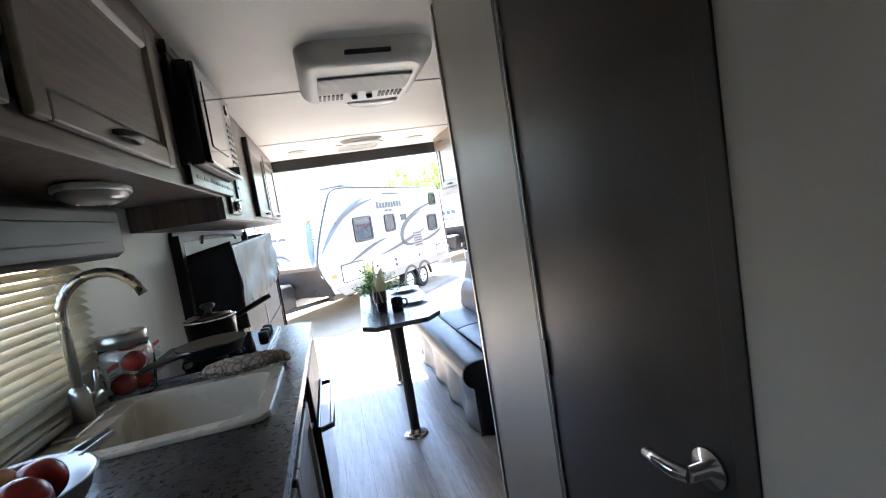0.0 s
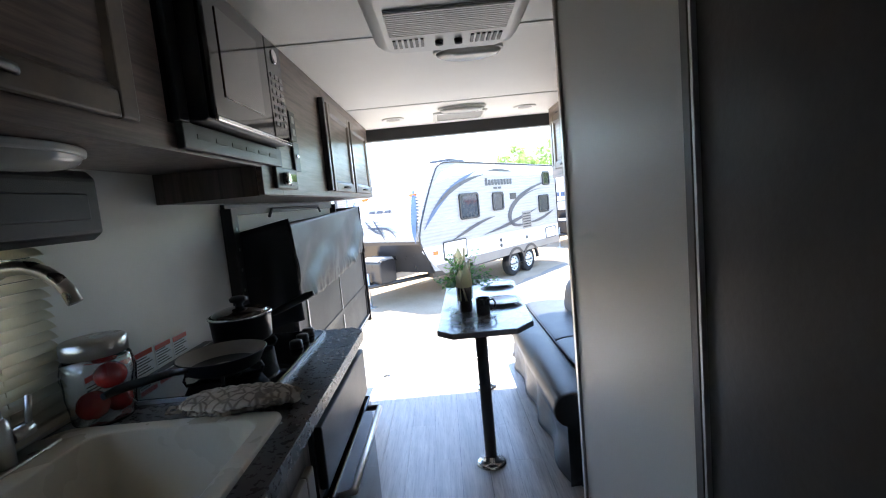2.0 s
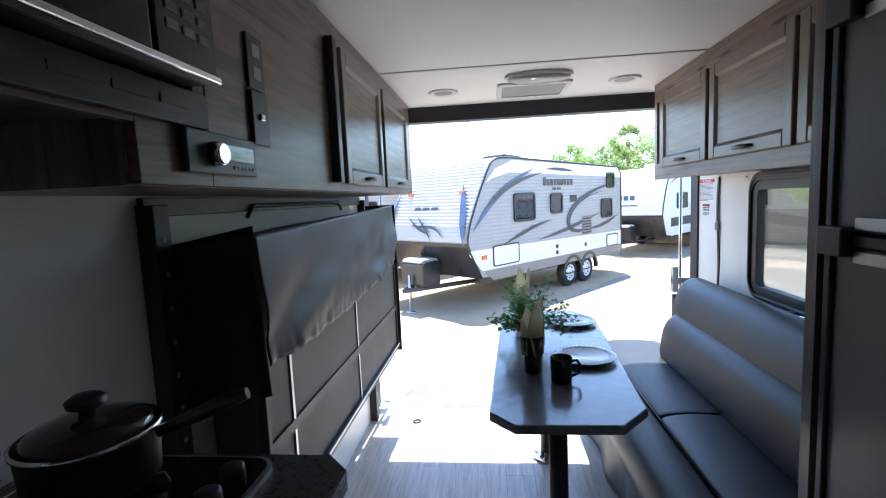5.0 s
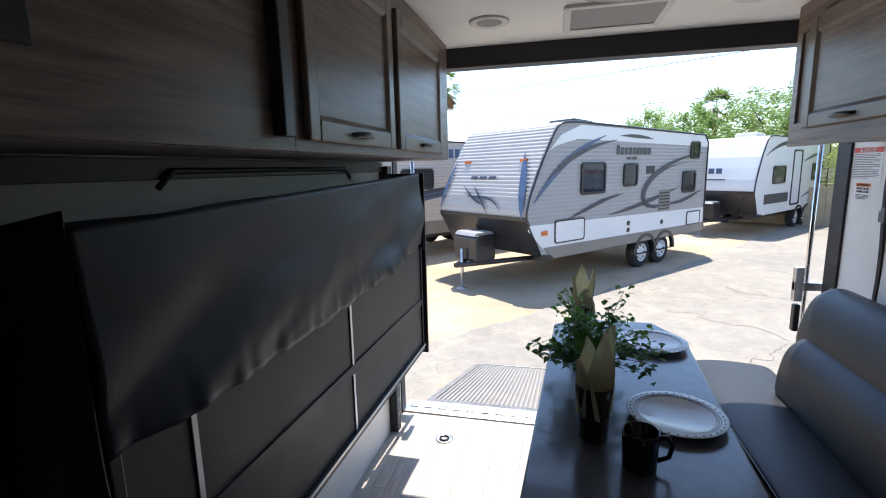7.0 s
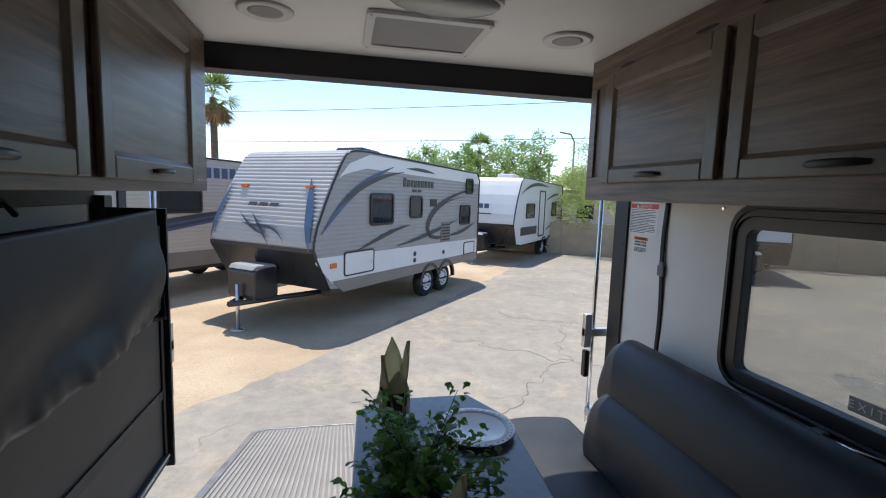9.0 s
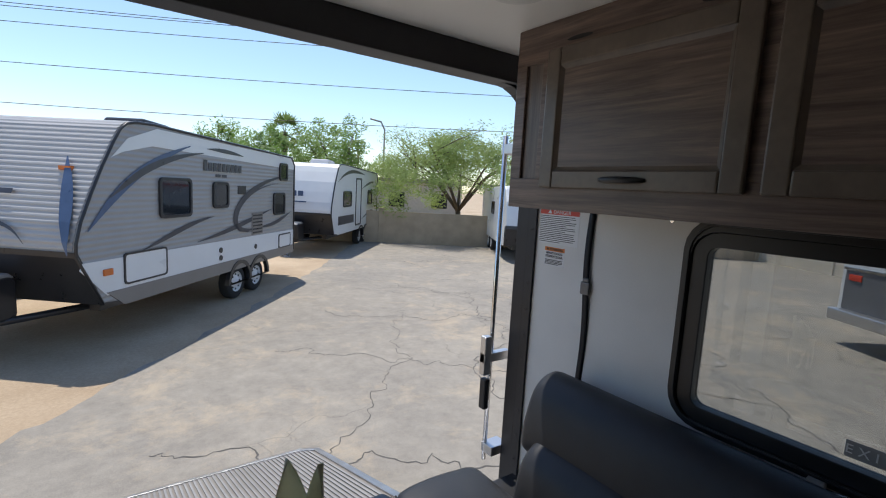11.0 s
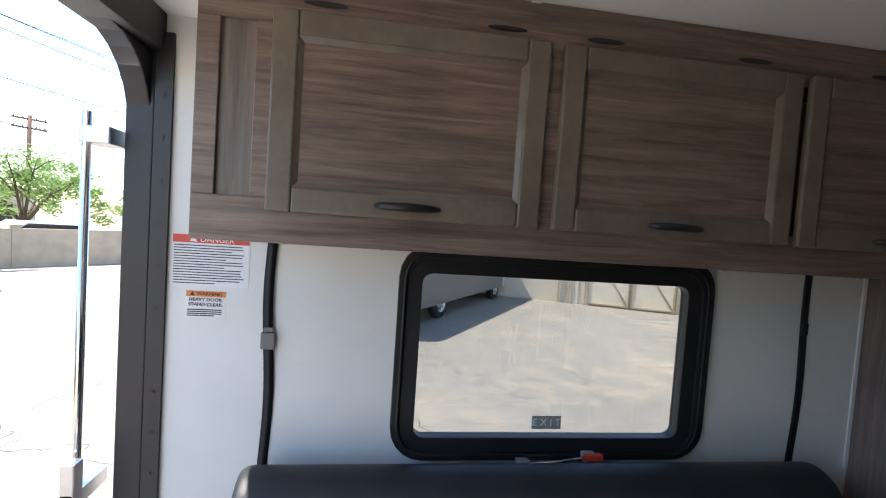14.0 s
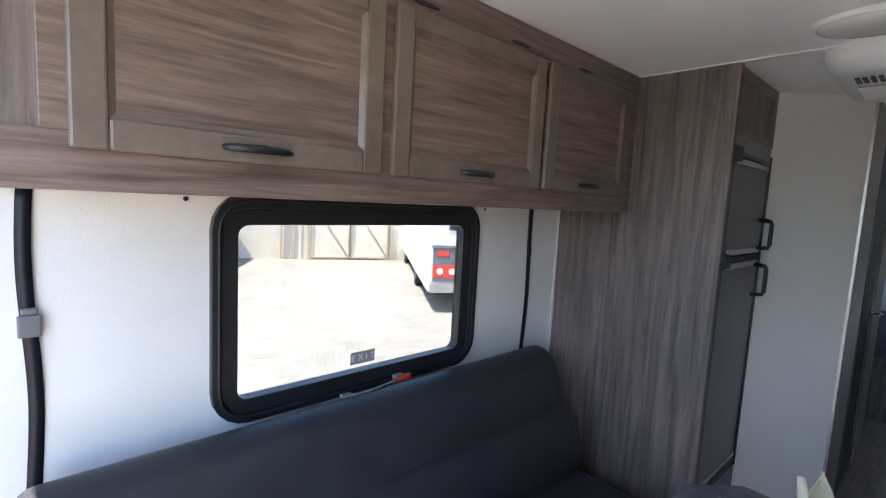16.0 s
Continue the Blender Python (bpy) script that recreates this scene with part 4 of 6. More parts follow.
def pan():
    p = thing("frying_pan", "black frying pan with pale stone coating on the cooktop", "frying pan", (-0.5, 1.95, CZ + 0.036))
    c = (-0.52, 2.01, CZ + 0.031)
    Build().lathe([(0.0, 0.0), (0.09, 0.0), (0.1, 0.006), (0.12, 0.042), (0.123, 0.044), (0.119, 0.045), (0.098, 0.01), (0.0, 0.003)], c, 40).done("body", BLACK, p)
    Build().lathe([(0.118, 0.0445), (0.097, 0.012), (0.085, 0.006), (0.0, 0.005)], c, 40, caps=False).done("inside", PAN_IN, p)
    Build().tube([(-0.565, 1.905, CZ + 0.064), (-0.585, 1.86, CZ + 0.076), (-0.64, 1.75, CZ + 0.084), (-0.65, 1.715, CZ + 0.082)], [0.009, 0.01, 0.011, 0.008], 10).done("handle", BLACK, p)


def pot():
    p = thing("saucepan", "black saucepan with glass lid on the cooktop", "saucepan", (-0.56, 2.2, CZ + 0.036))
    c = (-0.58, 2.29, CZ + 0.031)
    Build().lathe([(0.0, 0.0), (0.085, 0.0), (0.095, 0.008), (0.1, 0.085), (0.104, 0.088), (0.1, 0.09)], c, 36).done("body", BLACK, p)
    Build().lathe([(0.103, 0.089), (0.105, 0.094), (0.1, 0.096)], c, 36, caps=False).done("lid_rim", CHROME, p)
    Build().lathe([(0.1, 0.093), (0.08, 0.108), (0.04, 0.118), (0.0, 0.12)], c, 36).done("lid_glass", SMOKED, p)
    Build().lathe([(0.014, 0.118), (0.012, 0.13), (0.028, 0.138), (0.03, 0.148), (0.02, 0.155), (0, 0.156)], c, 20).done("lid_knob", BLACK, p)
    Build().tube([(-0.48, 2.315, CZ + 0.11), (-0.45, 2.325, CZ + 0.12), (-0.36, 2.345, CZ + 0.155), (-0.335, 2.35, CZ + 0.163)], [0.01, 0.012, 0.013, 0.01], 10).done("handle", BLACK, p)


def mitt():
    m = thing("oven_mitts", "beige quilted oven mitts stacked by the sink", "oven mitt", (-0.33, 1.73, CZ))
    for k, (dx, dy, z, a) in enumerate(((0.0, 0.0, CZ + 0.012, 0.2), (-0.01, -0.02, CZ + 0.03, 0.05))):
        def f(u, v, dx=dx, dy=dy, z=z, a=a):
            w = 0.065 * (math.sin(math.pi * min(1, max(0.0, v * 0.98 + 0.01))) ** 0.35)
            x, y = (v - 0.5) * 0.25, (u - 0.5) * 2 * w
            q = 0.006 * abs(math.sin(v * 26 + 1.2 * math.sin(u * 9))) ** 0.6 + 0.005 * abs(math.sin(u * 14 + 0.8 * math.sin(v * 12))) ** 0.6
            h = 0.016 * max(0, 1 - (2 * u - 1) ** 2) ** 0.5 * max(0.0, 1 - abs(2 * v - 1) ** 6) + q
            return (-0.36 + dx + x * math.cos(a) - y * math.sin(a), 1.775 + dy + x * math.sin(a) + y * math.cos(a), z + h)
        Build().sheet(f, 24, 44).done("mitt", QUILT, m, solid=0.012)
    Build().tube([(-0.485, 1.745, CZ + 0.03), (-0.515, 1.735, CZ + 0.035), (-0.515, 1.715, CZ + 0.03), (-0.485, 1.725, CZ + 0.028)], 0.004, 6).done("loop", QUILT, m)


def jar():
    j = thing("glass_jar", "ribbed clear glass jar with steel lid, half full of red apples", "jar", (-0.68, 1.75, CZ))
    c = (-0.712, 1.795, CZ + 0.001)
    n = 48
    bb = Build()
    loops = []
    for r, h in ((0.06, 0.0), (0.066, 0.008), (0.072, 0.07), (0.076, 0.12), (0.072, 0.15), (0.063, 0.165)):
        loops.append([bb.bm.verts.new((c[0] + (r + 0.002 * (k % 4 < 2) * (0.01 < h < 0.14)) * math.cos(k * math.tau / n + h * 5), c[1] + (r + 0.002 * (k % 4 < 2) * (0.01 < h < 0.14)) * math.sin(k * math.tau / n + h * 5), c[2] + h)) for k in range(n)])
    for p, q in zip(loops, loops[1:]):
        for k in range(n):
            bb.bm.faces.new((p[k], p[(k + 1) % n], q[(k + 1) % n], q[k])).smooth = True
    bb.bm.faces.new(loops[0])
    ob = bb.done("glass", GLASS, j, solid=0.003)
    ob.visible_shadow = False
    Build().lathe([(0.064, 0.16), (0.069, 0.163), (0.069, 0.196), (0.064, 0.2), (0.0, 0.2)], c, 36).done("lid", NICKEL, j)
    bb = Build()
    for dx, dy, z, r in ((-0.012, -0.018, 0.041, 0.037), (0.012, 0.02, 0.1, 0.036), (0.022, 0.024, 0.036, 0.03)):
        bb.blob((c[0] + dx, c[1] + dy, c[2] + z), r, (1, 1, 0.92))
    bb.done("apples", APPLE, j)


def fruit_bowl():
    w = thing("fruit_colander", "steel colander with handle holding mixed fruit", "colander", (-0.53, 0.98, CZ))
    c = (-0.6, 1.0, CZ + 0.001)
    Build().lathe([(0.0, 0.002), (0.05, 0.0), (0.085, 0.02), (0.115, 0.06), (0.125, 0.09), (0.132, 0.092), (0.13, 0.095), (0.12, 0.09), (0.11, 0.062), (0.08, 0.024), (0.0, 0.006)], c, 40).done("bowl", NICKEL, w)
    Build().tube([(-0.53, 1.1, CZ + 0.09), (-0.5, 1.16, CZ + 0.1), (-0.515, 1.18, CZ + 0.1), (-0.56, 1.12, CZ + 0.09)], 0.006, 8).done("handle", NICKEL, w)
    for dx, dy, z, r, mt, nm in ((-0.03, 0.03, 0.085, 0.045, FRUIT, "orange"), (0.04, -0.02, 0.08, 0.042, APPLE, "apple"), (-0.02, -0.05, 0.08, 0.04, APPLE, "apple"), (0.03, 0.05, 0.08, 0.04, APPLE, "apple")):
        Build().blob((c[0] + dx, c[1] + dy, c[2] + z), r, (1, 1, 0.92), n=3).done(nm, mt, w)


def stickers():
    for k in range(5):
        y = 1.85 + k * 0.098
        s = thing("warning_label", "small white warning label with a red header on the wall", "label", (XL, y, 1.05), group="cooktop labels")
        X = XL + 0.0012
        Build().box(XL + 0.0004, X, y, y + 0.088, 1.05, 1.132 - 0.003 * k).done("paper", LABEL, s)
        Build().box(X, X + 0.0005, y + 0.003, y + 0.085, 1.114 - 0.003 * k, 1.129 - 0.003 * k).done("header", RED, s)
        bb = Build()
        for r in range(6):
            bb.box(X, X + 0.0004, y + 0.006, y + 0.08 - 0.012 * (r % 3), 1.056 + r * 0.0088, 1.059 + r * 0.0088)
        bb.done("text_lines", INK, s)


kitchen()
cooktop()
pan()
pot()
mitt()
jar()
fruit_bowl()
stickers()


# ---- folded bunk on the left wall ----
def bunk():
    b0 = thing("folding_bunk", "bunk bed folded up against the wall under a black cloth cover", "bunk bed", (XL + 0.1, 3.6, 0.55))
    fx = -0.57
    y0, y1, z0, z1 = 2.84, 4.635, 0.56, 1.44
    Build().box(XL + 0.06, fx - 0.012, y0, y1, z0 + 0.03, z1 - 0.03).done("mattress", PANEL_GREY, b0, bevel=0.02, segs=3)
    for a, e in ((y0, 3.01), (3.015, 3.747), (3.757, y1)):
        Build().box(fx - 0.012, fx, a, e, z0 + 0.02, z1 - 0.05).done("panel", PANEL_GREY, b0, bevel=0.003)
    bb = Build().box(fx - 0.02, fx + 0.014, y0, y1, z0 - 0.01, z0 + 0.022)
    for y in (y0, y1):
        bb.box(fx - 0.02, fx + 0.008, y - 0.012, y + 0.012, z0, z1)
    bb.done("bed_frame", BLACK_STEEL, b0, bevel=0.003)
    Build().box(fx + 0.001, fx + 0.005, 3.006, 3.02, z0, 1.1).box(fx + 0.001, fx + 0.005, 3.745, 3.759, z0, 1.15).box(fx + 0.014, fx + 0.018, y0, y1, z0 + 0.012, z0 + 0.02).done("metal_strip", ALU, b0)
    Build().prism([(y0, 0.80), (y1, 0.80), (y1, 0.835), (y0, 0.835)], "x", fx + 0.001, fx + 0.006).done("cross_strap", FABRIC, b0)
    # cloth cover: over the top, down the front, gathered at its hem
    def front(u, v):
        y = y0 - 0.04 + (y1 - y0 - 0.05) * u
        hem = 1.09 + 0.07 * u - 0.035 * math.sin(math.pi * u)
        z = 1.45 + 0.05 * u + (hem - 1.45 - 0.05 * u) * v
        fold = (0.003 * math.sin(u * 61 + 2 * v) + 0.0022 * math.sin(u * 117 + 1) + 0.0015 * math.sin(u * 190)) * v ** 9 + 0.014 * noise.noise((u * 5 + v * 3, v * 2.5 - u * 4, 1.3)) * v
        sag = 0.012 * math.sin(u * 11 + 5.5 * v) * v * (1 - 0.4 * v) + 0.02 * noise.noise((u * 6, v * 2.5 + u * 3, 0)) * v + 0.003 * noise.noise((u * 22 + v * 5, v * 4, 2.0)) * v ** 2
        return (fx + 0.03 + 0.02 * v + fold + sag, y, z + 0.003 * math.sin(u * 61) * v ** 6)
    Build().sheet(front, 150, 26).done("cover_front", FABRIC, b0, solid=0.003)
    def top(u, v):
        return (XL + 0.02 + (fx + 0.03 - XL - 0.02) * v, y0 - 0.04 + (y1 - y0 - 0.05) * u, 1.43 + 0.02 * v + 0.05 * u * v + 0.006 * math.sin(u * 30) * math.sin(v * 3))
    Build().sheet(top, 40, 6).done("cover_top", FABRIC, b0, solid=0.003)
    for yy, s in ((y0 - 0.04, -1), (y1 - 0.09, 1)):
        def end(u, v, yy=yy, s=s):
            hem = 1.01 if s < 0 else 1.12
            return (XL + 0.02 + (fx + 0.03 + 0.02 * v - XL - 0.02) * u, yy + s * 0.012 * math.sin(u * 12 + v * 3) * v, 1.43 + 0.045 * u + (hem - 1.475) * v)
        Build().sheet(end, 16, 16).done("cover_end", FABRIC, b0, solid=0.003)


def bunk_rail(y, label):
    r = thing("bunk_rail", label, "rail", (XL, y, 0.0), group="bunk rails")
    Build().box(XL + 0.001, XL + 0.05, y - 0.03, y + 0.03, 0.0, 1.54).done("wall_channel", BLACK_STEEL, r, bevel=0.003)
    bb = Build()
    for k in range(16):
        bb.lathe([(0.008, 0.052), (0.007, 0.049)], (XL, y, 0.1 + k * 0.09), 8, 0, "x")
    bb.done("holes", GREY_P, r)


bunk()
bunk_rail(2.74, "black perforated steel bunk rail on the wall")
bunk_rail(4.71, "black perforated steel bunk rail on the wall")
b = Build().box(XL + 0.06, -0.545, 4.655, 4.67, 0.52, 1.5)
for k in range(9):
    b.lathe([(0.008, 0.0), (0.006, 0.004)], (-0.56, 4.67, 0.6 + k * 0.06), 8, 1, "y")
tagged(b.done("bunk_hinge_plate", [BLACK_STEEL, ALU], bevel=0.002), "black steel hinge plate beside the folded bunk", "bracket")
b = Build().box(XL + 0.001, XL + 0.02, 2.72, 4.68, 1.51, 1.56)
# the tube is the black curved hose that runs along the rail
b.tube([(XL + 0.03, 3.2, 1.49), (XL + 0.03, 3.25, 1.53), (XL + 0.03, 4.2, 1.53), (XL + 0.03, 4.25, 1.49)], 0.008)
tagged(b.done("bunk_wall_rail", [BLACK], bevel=0.002), "black mounting rail and curved hose under the cabinet", "rail")


# ---- sofa, table and table things ----
def sofa():
    s = thing("sofa", "black vinyl sofa with two-roll backrest and draped base", "sofa", (1.05, 3.75, 0))
    y0, y1 = 2.88, 4.86
    # front roll, seat cushion, and a two-roll back
    Build().smooth_prism([(0.66, 0.33), (0.61, 0.37), (0.6, 0.43), (0.63, 0.485), (0.7, 0.505), (0.77, 0.5), (0.81, 0.475), (0.81, 0.36), (0.74, 0.33)], "y", y0, y1).done("front_roll", VINYL, s)
    for a, e in ((y0, 3.74), (3.745, y1)):
        Build().smooth_prism([(0.812, 0.36), (0.812, 0.47), (0.84, 0.5), (0.95, 0.512), (1.1, 0.505), (1.2, 0.48), (1.2, 0.36)], "y", a, e).done("seat", VINYL, s)
    Build().smooth_prism([(1.09, 0.5), (1.085, 0.58), (1.11, 0.7), (1.16, 0.76), (1.22, 0.77), (1.28, 0.72), (1.3, 0.6), (1.28, 0.47), (1.15, 0.46)], "y", y0, 4.53).done("back_lower", VINYL, s)
    Build().smooth_prism([(1.175, 0.74), (1.19, 0.83), (1.225, 0.925), (1.28, 0.97), (1.34, 0.975), (1.385, 0.93), (1.39, 0.8), (1.37, 0.68), (1.26, 0.66), (1.19, 0.7)], "y", y0, 4.6).done("back_upper", VINYL, s)
    Build().tube([(0.811, y0 + 0.01, 0.494), (0.811, y1 - 0.01, 0.494)], 0.004, 6).done("piping", BLACK, s)
    # draped base skirt
    def skirt(u, v):
        w = 0.018 * math.sin(u * 26 + v * 2) * v + 0.012 * noise.noise((u * 9, v * 4, 3))
        return (0.64 + 0.02 * v + w + 0.035 * math.sin(v * math.pi), y0 + 0.01 + (y1 - y0 - 0.02) * u, 0.42 - 0.4 * v)
    Build().sheet(skirt, 90, 14).done("skirt", VINYL, s, solid=0.006)
    def end(u, v):
        return (0.66 + 0.7 * u, y0 + 0.012 + 0.01 * math.sin(u * 9) * v, 0.44 - 0.42 * v)
    Build().sheet(end, 20, 8).done("end_panel", VINYL, s, solid=0.006)
    Build().box(0.72, 1.4, y0 + 0.03, y1 - 0.02, 0.0, 0.4).done("base", BLACK, s)


sofa()


def table():
    t = thing("dinette_table", "dark laminate table with clipped corners on two posts", "table", (0.36, 3.75, 0))
    # set slightly askew: its far end lies nearer the sofa
    out = [(0.06, 3.12), (0.14, 3.03), (0.475, 3.03), (0.58, 3.15), (0.655, 4.3), (0.56, 4.5), (0.225, 4.5), (0.13, 4.41)]
    Build().prism(out, "z", 0.776, 0.808).done("top", TABLE_TOP, t, bevel=0.006)
    for x, y in ((0.295, 3.2), (0.36, 4.25)):
        Build().lathe([(0.032, 0.02), (0.032, 0.776)], (x, y, 0), 24).done("post", BLACK_STEEL, t)
        Build().lathe([(0.085, 0.001), (0.085, 0.006), (0.07, 0.014), (0.04, 0.02), (0.036, 0.045)], (x, y, 0), 32).done("floor_socket", CHROME, t)


table()
TZ = 0.809


def plate(at):
    p = thing("dinner_plate", "white plate with a dark beaded rim on the table", "plate", (0, 0, 0), local=True, group="plates")
    Build().lathe([(0.0, 0.004), (0.075, 0.003), (0.085, 0.006), (0.1, 0.013), (0.128, 0.018), (0.131, 0.02), (0.129, 0.021), (0.1, 0.017), (0.084, 0.01), (0.0, 0.008)], (0, 0, 0), 48).done("dish", PORCELAIN, p)
    bb = Build()
    for k in range(36):
        a = k * math.tau / 36
        bb.blob((0.12 * math.cos(a), 0.12 * math.sin(a), 0.0202), 0.0032, (1, 1, 0.25), n=1)
    bb.done("rim_beads", INK, p)
    bb = Build()
    for r in (0.1, 0.105, 0.11):
        bb.lathe([(r, 0.0175 + (r - 0.1) * 0.12), (r + 0.0015, 0.0182 + (r - 0.1) * 0.12)], (0, 0, 0), 48, caps=False)
    bm2 = bb.done("rim_lines", RV_DECAL, p)
    p.matrix_basis = pose(*at)
    return p


p0 = plate((0.47, 3.63, TZ))
copy_thing(p0, pose(0.51, 4.21, TZ))


def mug():
    m = thing("mug", "black ceramic mug on the table", "mug", (0.33, 3.29, TZ))
    c = (0.335, 3.38, TZ)
    Build().lathe([(0.0, 0.0), (0.036, 0.0), (0.039, 0.004), (0.042, 0.094), (0.0405, 0.097), (0.038, 0.094), (0.035, 0.01), (0.0, 0.008)], c, 32).done("cup", BLACK_GLOSS, m)
    Build().tube([(c[0] + 0.038, c[1], TZ + 0.08), (c[0] + 0.06, c[1] + 0.004, TZ + 0.082), (c[0] + 0.072, c[1] + 0.006, TZ + 0.06), (c[0] + 0.065, c[1] + 0.004, TZ + 0.032), (c[0] + 0.039, c[1], TZ + 0.022)], 0.006, 8).done("handle", BLACK_GLOSS, m)


def tumbler(x, y, z):
    g = thing("tumbler", "smoked glass tumbler holding a folded beige napkin", "glass", (x, y, TZ), local=True, group="napkin tumblers")
    Build().lathe([(0.0, 0.0), (0.035, 0.0), (0.038, 0.004), (0.04, 0.08), (0.047, 0.15), (0.045, 0.15), (0.037, 0.08), (0.034, 0.01), (0.0, 0.008)], (0, 0, 0), 32).done("cup", SMOKED, g)
    for k in range(4):
        a = k * math.pi / 2 + 0.5
        def leaf(u, v, a=a, k=k):
            w = 0.046 * (1 - v ** 3) * (2 * u - 1)
            r = 0.012 + 0.03 * v + 0.012 * (1 - (2 * u - 1) ** 2) - (0.02 * max(0, v - 0.7) if k % 2 else 0)
            h = 0.07 + (0.235 - 0.04 * (k % 3)) * v
            return (r * math.cos(a) - w * math.sin(a), r * math.sin(a) + w * math.cos(a), h)
        Build().sheet(leaf, 8, 10).done("napkin_fold", NAPKIN, g, solid=0.002)
    return g


mug()
t0 = tumbler(0.238, 3.49, TZ)
copy_thing(t0, pose(0.245, 4.24, TZ, 0, 0, 70))


def plant():
    p = thing("potted_plant", "bushy green artificial plant in a ribbed glass pot", "plant", (0.22, 3.82, TZ))
    c = Vector((0.25, 3.79, TZ))
    Build().lathe([(0.0, 0.0), (0.036, 0.0), (0.04, 0.005), (0.052, 0.1), (0.05, 0.104), (0.046, 0.1), (0.0, 0.09)], c, 24).done("pot", SMOKED, p)
    rnd = random.Random(5)
    sb, lb, db = Build(), Build(), Build()
    for k in range(46):
        a, lean = rnd.uniform(0, math.tau), rnd.uniform(0.25, 1.25)
        ln = rnd.uniform(0.12, 0.25)
        pts = []
        d = Vector((math.cos(a) * math.sin(lean), math.sin(a) * math.sin(lean), math.cos(lean)))
        q = c + Vector((0, 0, 0.09))
        for s in range(6):
            pts.append(q.copy())
            d = (d + Vector((0, 0, -0.1 * lean))).normalized()
            q = q + d * ln / 5
        sb.tube(pts, [0.0016, 0.0015, 0.0013, 0.0012, 0.001, 0.0008], 4, caps=False)
        bb = db if k % 3 == 0 else lb
        for s in range(1, 6):
            for j in range(6):
                o = pts[s] + Vector((rnd.uniform(-1, 1), rnd.uniform(-1, 1), rnd.uniform(-0.6, 1))) * 0.024
                r = rnd.uniform(0.008, 0.016)
                u = Vector((rnd.uniform(-1, 1), rnd.uniform(-1, 1), rnd.uniform(-0.4, 0.4))).normalized()
                w = u.cross(Vector((rnd.uniform(-0.5, 0.5), rnd.uniform(-0.5, 0.5), 1))).normalized()
                vs = [bb.bm.verts.new(o + u * r * x + w * r * y + Vector((0, 0, zz))) for x, y, zz in ((-1, 0, 0), (-0.55, -0.5, 0.002), (0.15, -0.75, 0.001), (0.35, -0.4, 0.001), (1.2, 0, -0.005), (0.35, 0.4, 0.001), (0.15, 0.75, 0.001), (-0.55, 0.5, 0.002))]
                bb.bm.faces.new(vs)
    sb.done("stems", STEM, p)
    tagged(lb.done("leaves", LEAF, p, fix=False), kind="stuff")
    tagged(db.done("dark_leaves", LEAF_DARK, p, fix=False), kind="stuff")


plant()


# ---- wall details by the rear door ----
def danger_label():
    d = thing("danger_label", "white danger label with a red header on the wall", "label", (XR, 4.73, 1.4))
    X = XR - 0.001
    Build().box(XR - 0.0004, X, 4.632, 4.835, 1.43, 1.572).done("paper", LABEL, d)
    Build().box(X, X - 0.0005, 4.634, 4.833, 1.549, 1.571).done("header", RED, d)
    text_mesh("danger_word", "\u25b2 DANGER", 0.022, LABEL, pose(X - 0.0012, 4.733, 1.559, 90, 0, -90), d)
    bb = Build()
    rnd = random.Random(2)
    for r in range(15):
        z = 1.437 + r * 0.0074
        bb.box(X, X - 0.0005, 4.83, 4.645 + (0.08 * rnd.random() if r % 3 == 0 else 0.012 * rnd.random()), z, z + 0.0026)
    bb.done("text_lines", INK, d)
    w = thing("warning_label", "white heavy door warning label with an orange header", "label", (XR, 4.74, 1.34))
    Build().box(XR - 0.0004, X, 4.69, 4.795, 1.342, 1.418).done("paper", LABEL, w)
    Build().box(X, X - 0.0005, 4.691, 4.794, 1.401, 1.417).done("header", ORANGE, w)
    text_mesh("warning_word", "\u25b2 WARNING", 0.014, INK, pose(X - 0.0012, 4.742, 1.409, 90, 0, -90), w)
    text_mesh("warning_text", "HEAVY DOOR.\nSTAND CLEAR.", 0.0135, INK, pose(X - 0.0012, 4.742, 1.386, 90, 0, -90), w)
    bb = Build()
    for r in range(4):
        bb.box(X, X - 0.0005, 4.79, 4.7 + 0.02 * (r == 0), 1.347 + r * 0.0055, 1.35 + r * 0.0055)
    bb.done("text_lines", INK, w)


def strap(y, buckle):
    s = thing("tie_strap", "black webbing strap hanging on the wall", "strap", (XR, y, 0.95), group="wall straps")
    def f(u, v):
        return (XR - 0.004 - 0.004 * math.sin(v * 5), y - 0.0135 + 0.027 * u + 0.006 * math.sin(v * 7), 1.578 - 0.68 * v)
    Build().sheet(f, 1, 24).done("webbing", FABRIC, s, solid=0.002)
    if buckle:
        Build().box(XR - 0.018, XR - 0.004, y - 0.02, y + 0.02, 1.262, 1.31).box(XR - 0.016, XR - 0.006, y - 0.014, y + 0.014, 1.31, 1.325).done("buckle", MH_GREY, s, bevel=0.004)
    else:
        Build().box(XR - 0.012, XR - 0.003, y - 0.012, y + 0.012, 1.36, 1.4).done("buckle", BLACK, s, bevel=0.003)


danger_label()
strap(4.57, True)
strap(2.86, False)
structure(Build().box(XR - 0.006, XR - 0.0005, 2.632, 2.645, 0.9, 1.58).done("trim_panel", WHITE_P), "white wall edge trim")


